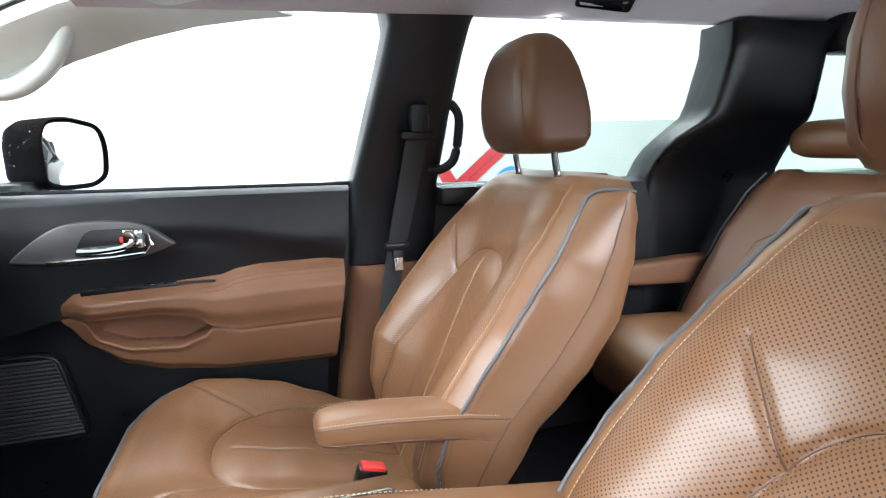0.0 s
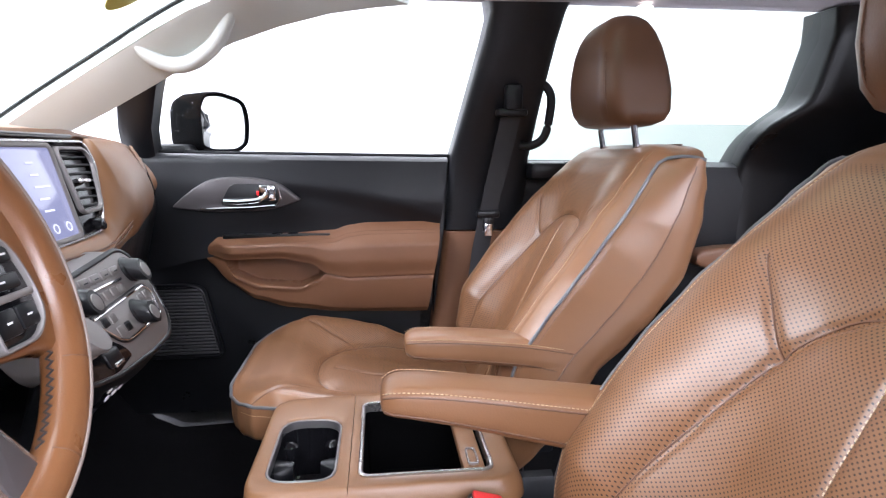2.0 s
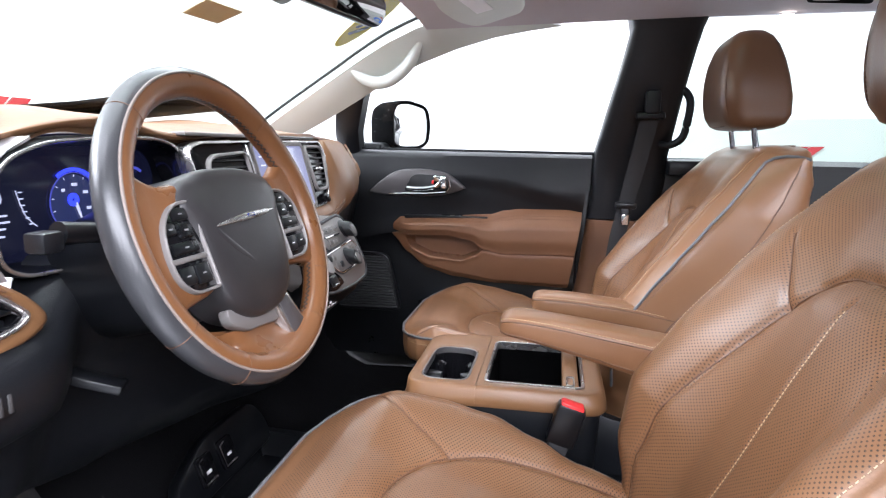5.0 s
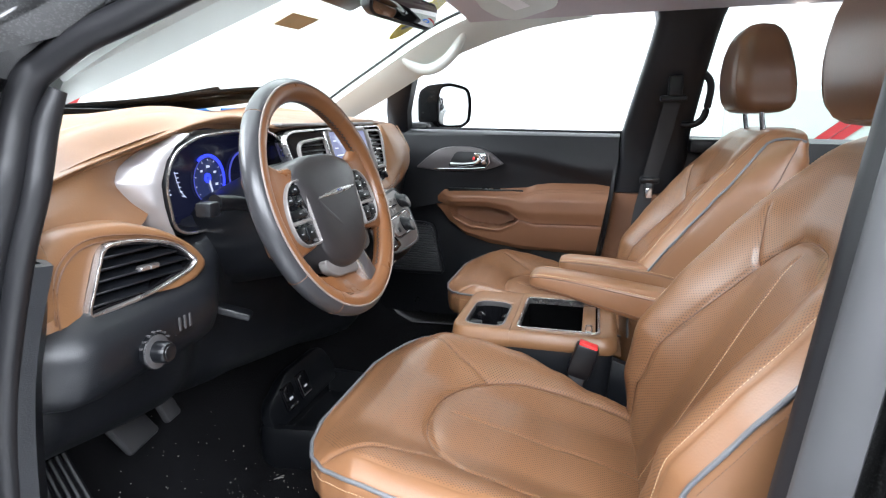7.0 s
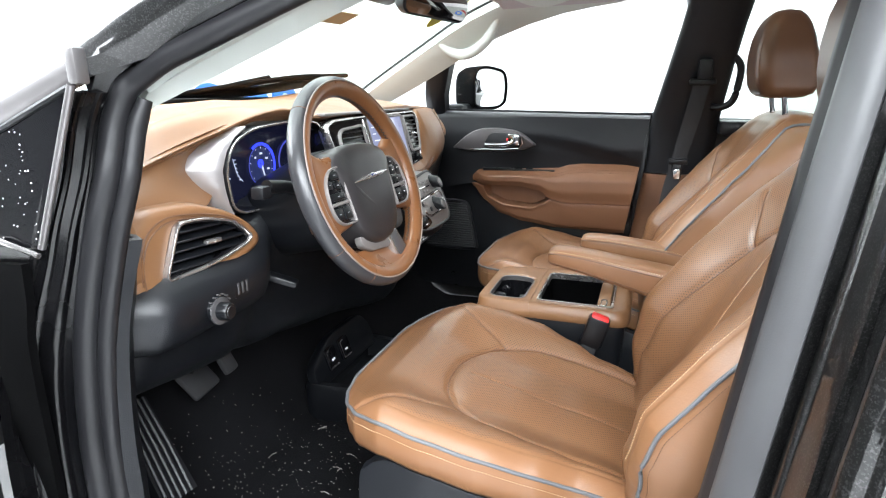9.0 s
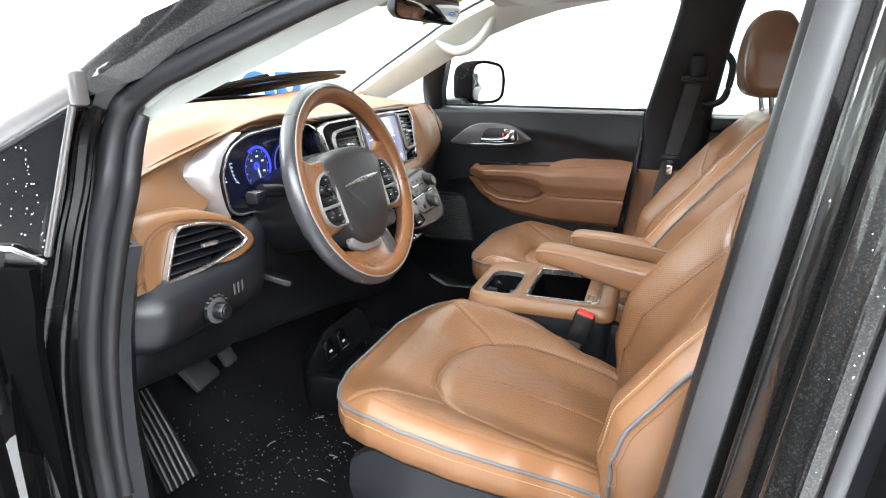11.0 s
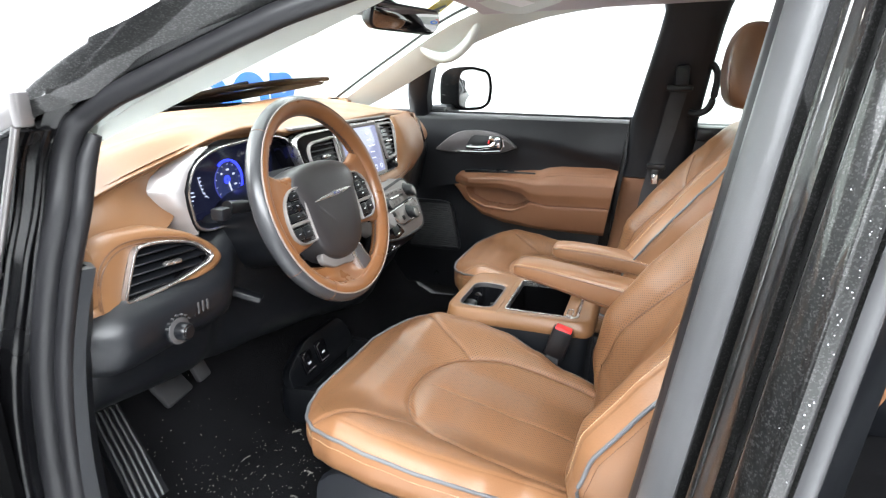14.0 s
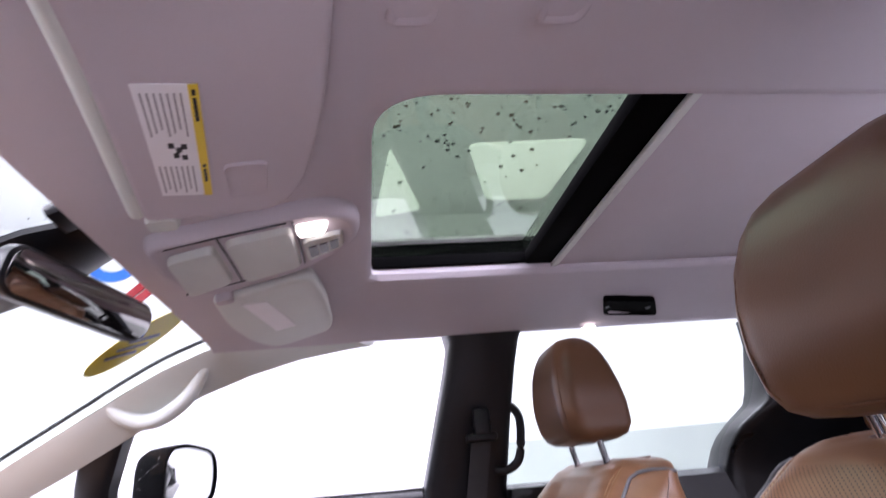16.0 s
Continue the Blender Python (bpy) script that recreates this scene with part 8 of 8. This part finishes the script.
FX = -5.99
for y0 in (5.12, 6.08):
    wall_ring("sign_ring", "x", (y0 + 0.44, 0.92), (0.46, 0.44), (0.25, 0.24), FX, FX + 0.03, BLUEPAINT, "blue ring of a sign on the front wall")
for y0, y1 in ((4.02, 4.24), (4.78, 5.00), (7.06, 7.28)):
    wall_bar("sign_bar", "x", [(y0, 0.48), (y1, 0.48), (y1, 1.35), (y0, 1.35)], FX, FX + 0.03, BLUEPAINT, "blue upright bar of a sign on the front wall")
wall_bar("sign_bar", "x", [(4.24, 1.35), (4.26, 1.0), (4.51, 0.6), (4.76, 1.0), (4.78, 1.35), (4.51, 0.9)], FX, FX + 0.03, BLUEPAINT, "blue angled bar of a sign on the front wall")
wall_ring("sign_ring", "x", (7.42, 1.12), (0.32, 0.24), (0.14, 0.10), FX, FX + 0.03, BLUEPAINT, "blue ring of a sign on the front wall")
for k in range(2):
    wall_bar("sign_stripe", "x", [(3.45 + 0.30 * k, 1.02), (3.70 + 0.30 * k, 1.02), (4.36 + 0.27 * k, 1.68), (4.14 + 0.27 * k, 1.68)], FX, FX + 0.03, REDPAINT, "red slanted stripe of a sign on the front wall")
SY = 8.42
for k in range(2):
    wall_bar("sign_stripe", "y", [(2.55 + 0.2 * k, 0.55), (2.73 + 0.2 * k, 0.55), (3.53 + 0.2 * k, 1.22), (3.35 + 0.2 * k, 1.22)], SY, SY - 0.03, REDPAINT, "red slanted stripe of a sign on the side wall")
wall_bar("sign_stripe", "y", [(2.35, 0.95), (2.6, 0.95), (2.85, 0.55), (2.6, 0.55)], SY, SY - 0.03, REDPAINT, "red slanted stripe of a sign on the side wall")
wall_ring("sign_ring", "y", (1.95, 0.55), (0.36, 0.36), (0.2, 0.2), SY, SY - 0.03, BLUEPAINT, "blue ring of a sign on the side wall")
wall_ring("sign_ring", "y", (3.75, 0.55), (0.36, 0.36), (0.2, 0.2), SY, SY - 0.03, BLUEPAINT, "blue ring of a sign on the side wall")
wall_ring("sign_ring", "y", (-4.1, 4.95), (0.42, 0.36), (0.24, 0.2), 8.49, 8.46, BLUEPAINT, "blue ring of a sign high on the side wall")
for k in range(2):
    wall_bar("sign_stripe", "y", [(-4.15 + 0.22 * k, 4.1), (-3.97 + 0.22 * k, 4.1), (-3.27 + 0.22 * k, 4.75), (-3.45 + 0.22 * k, 4.75)], 8.49, 8.46, REDPAINT, "red slanted stripe of a sign high on the side wall")
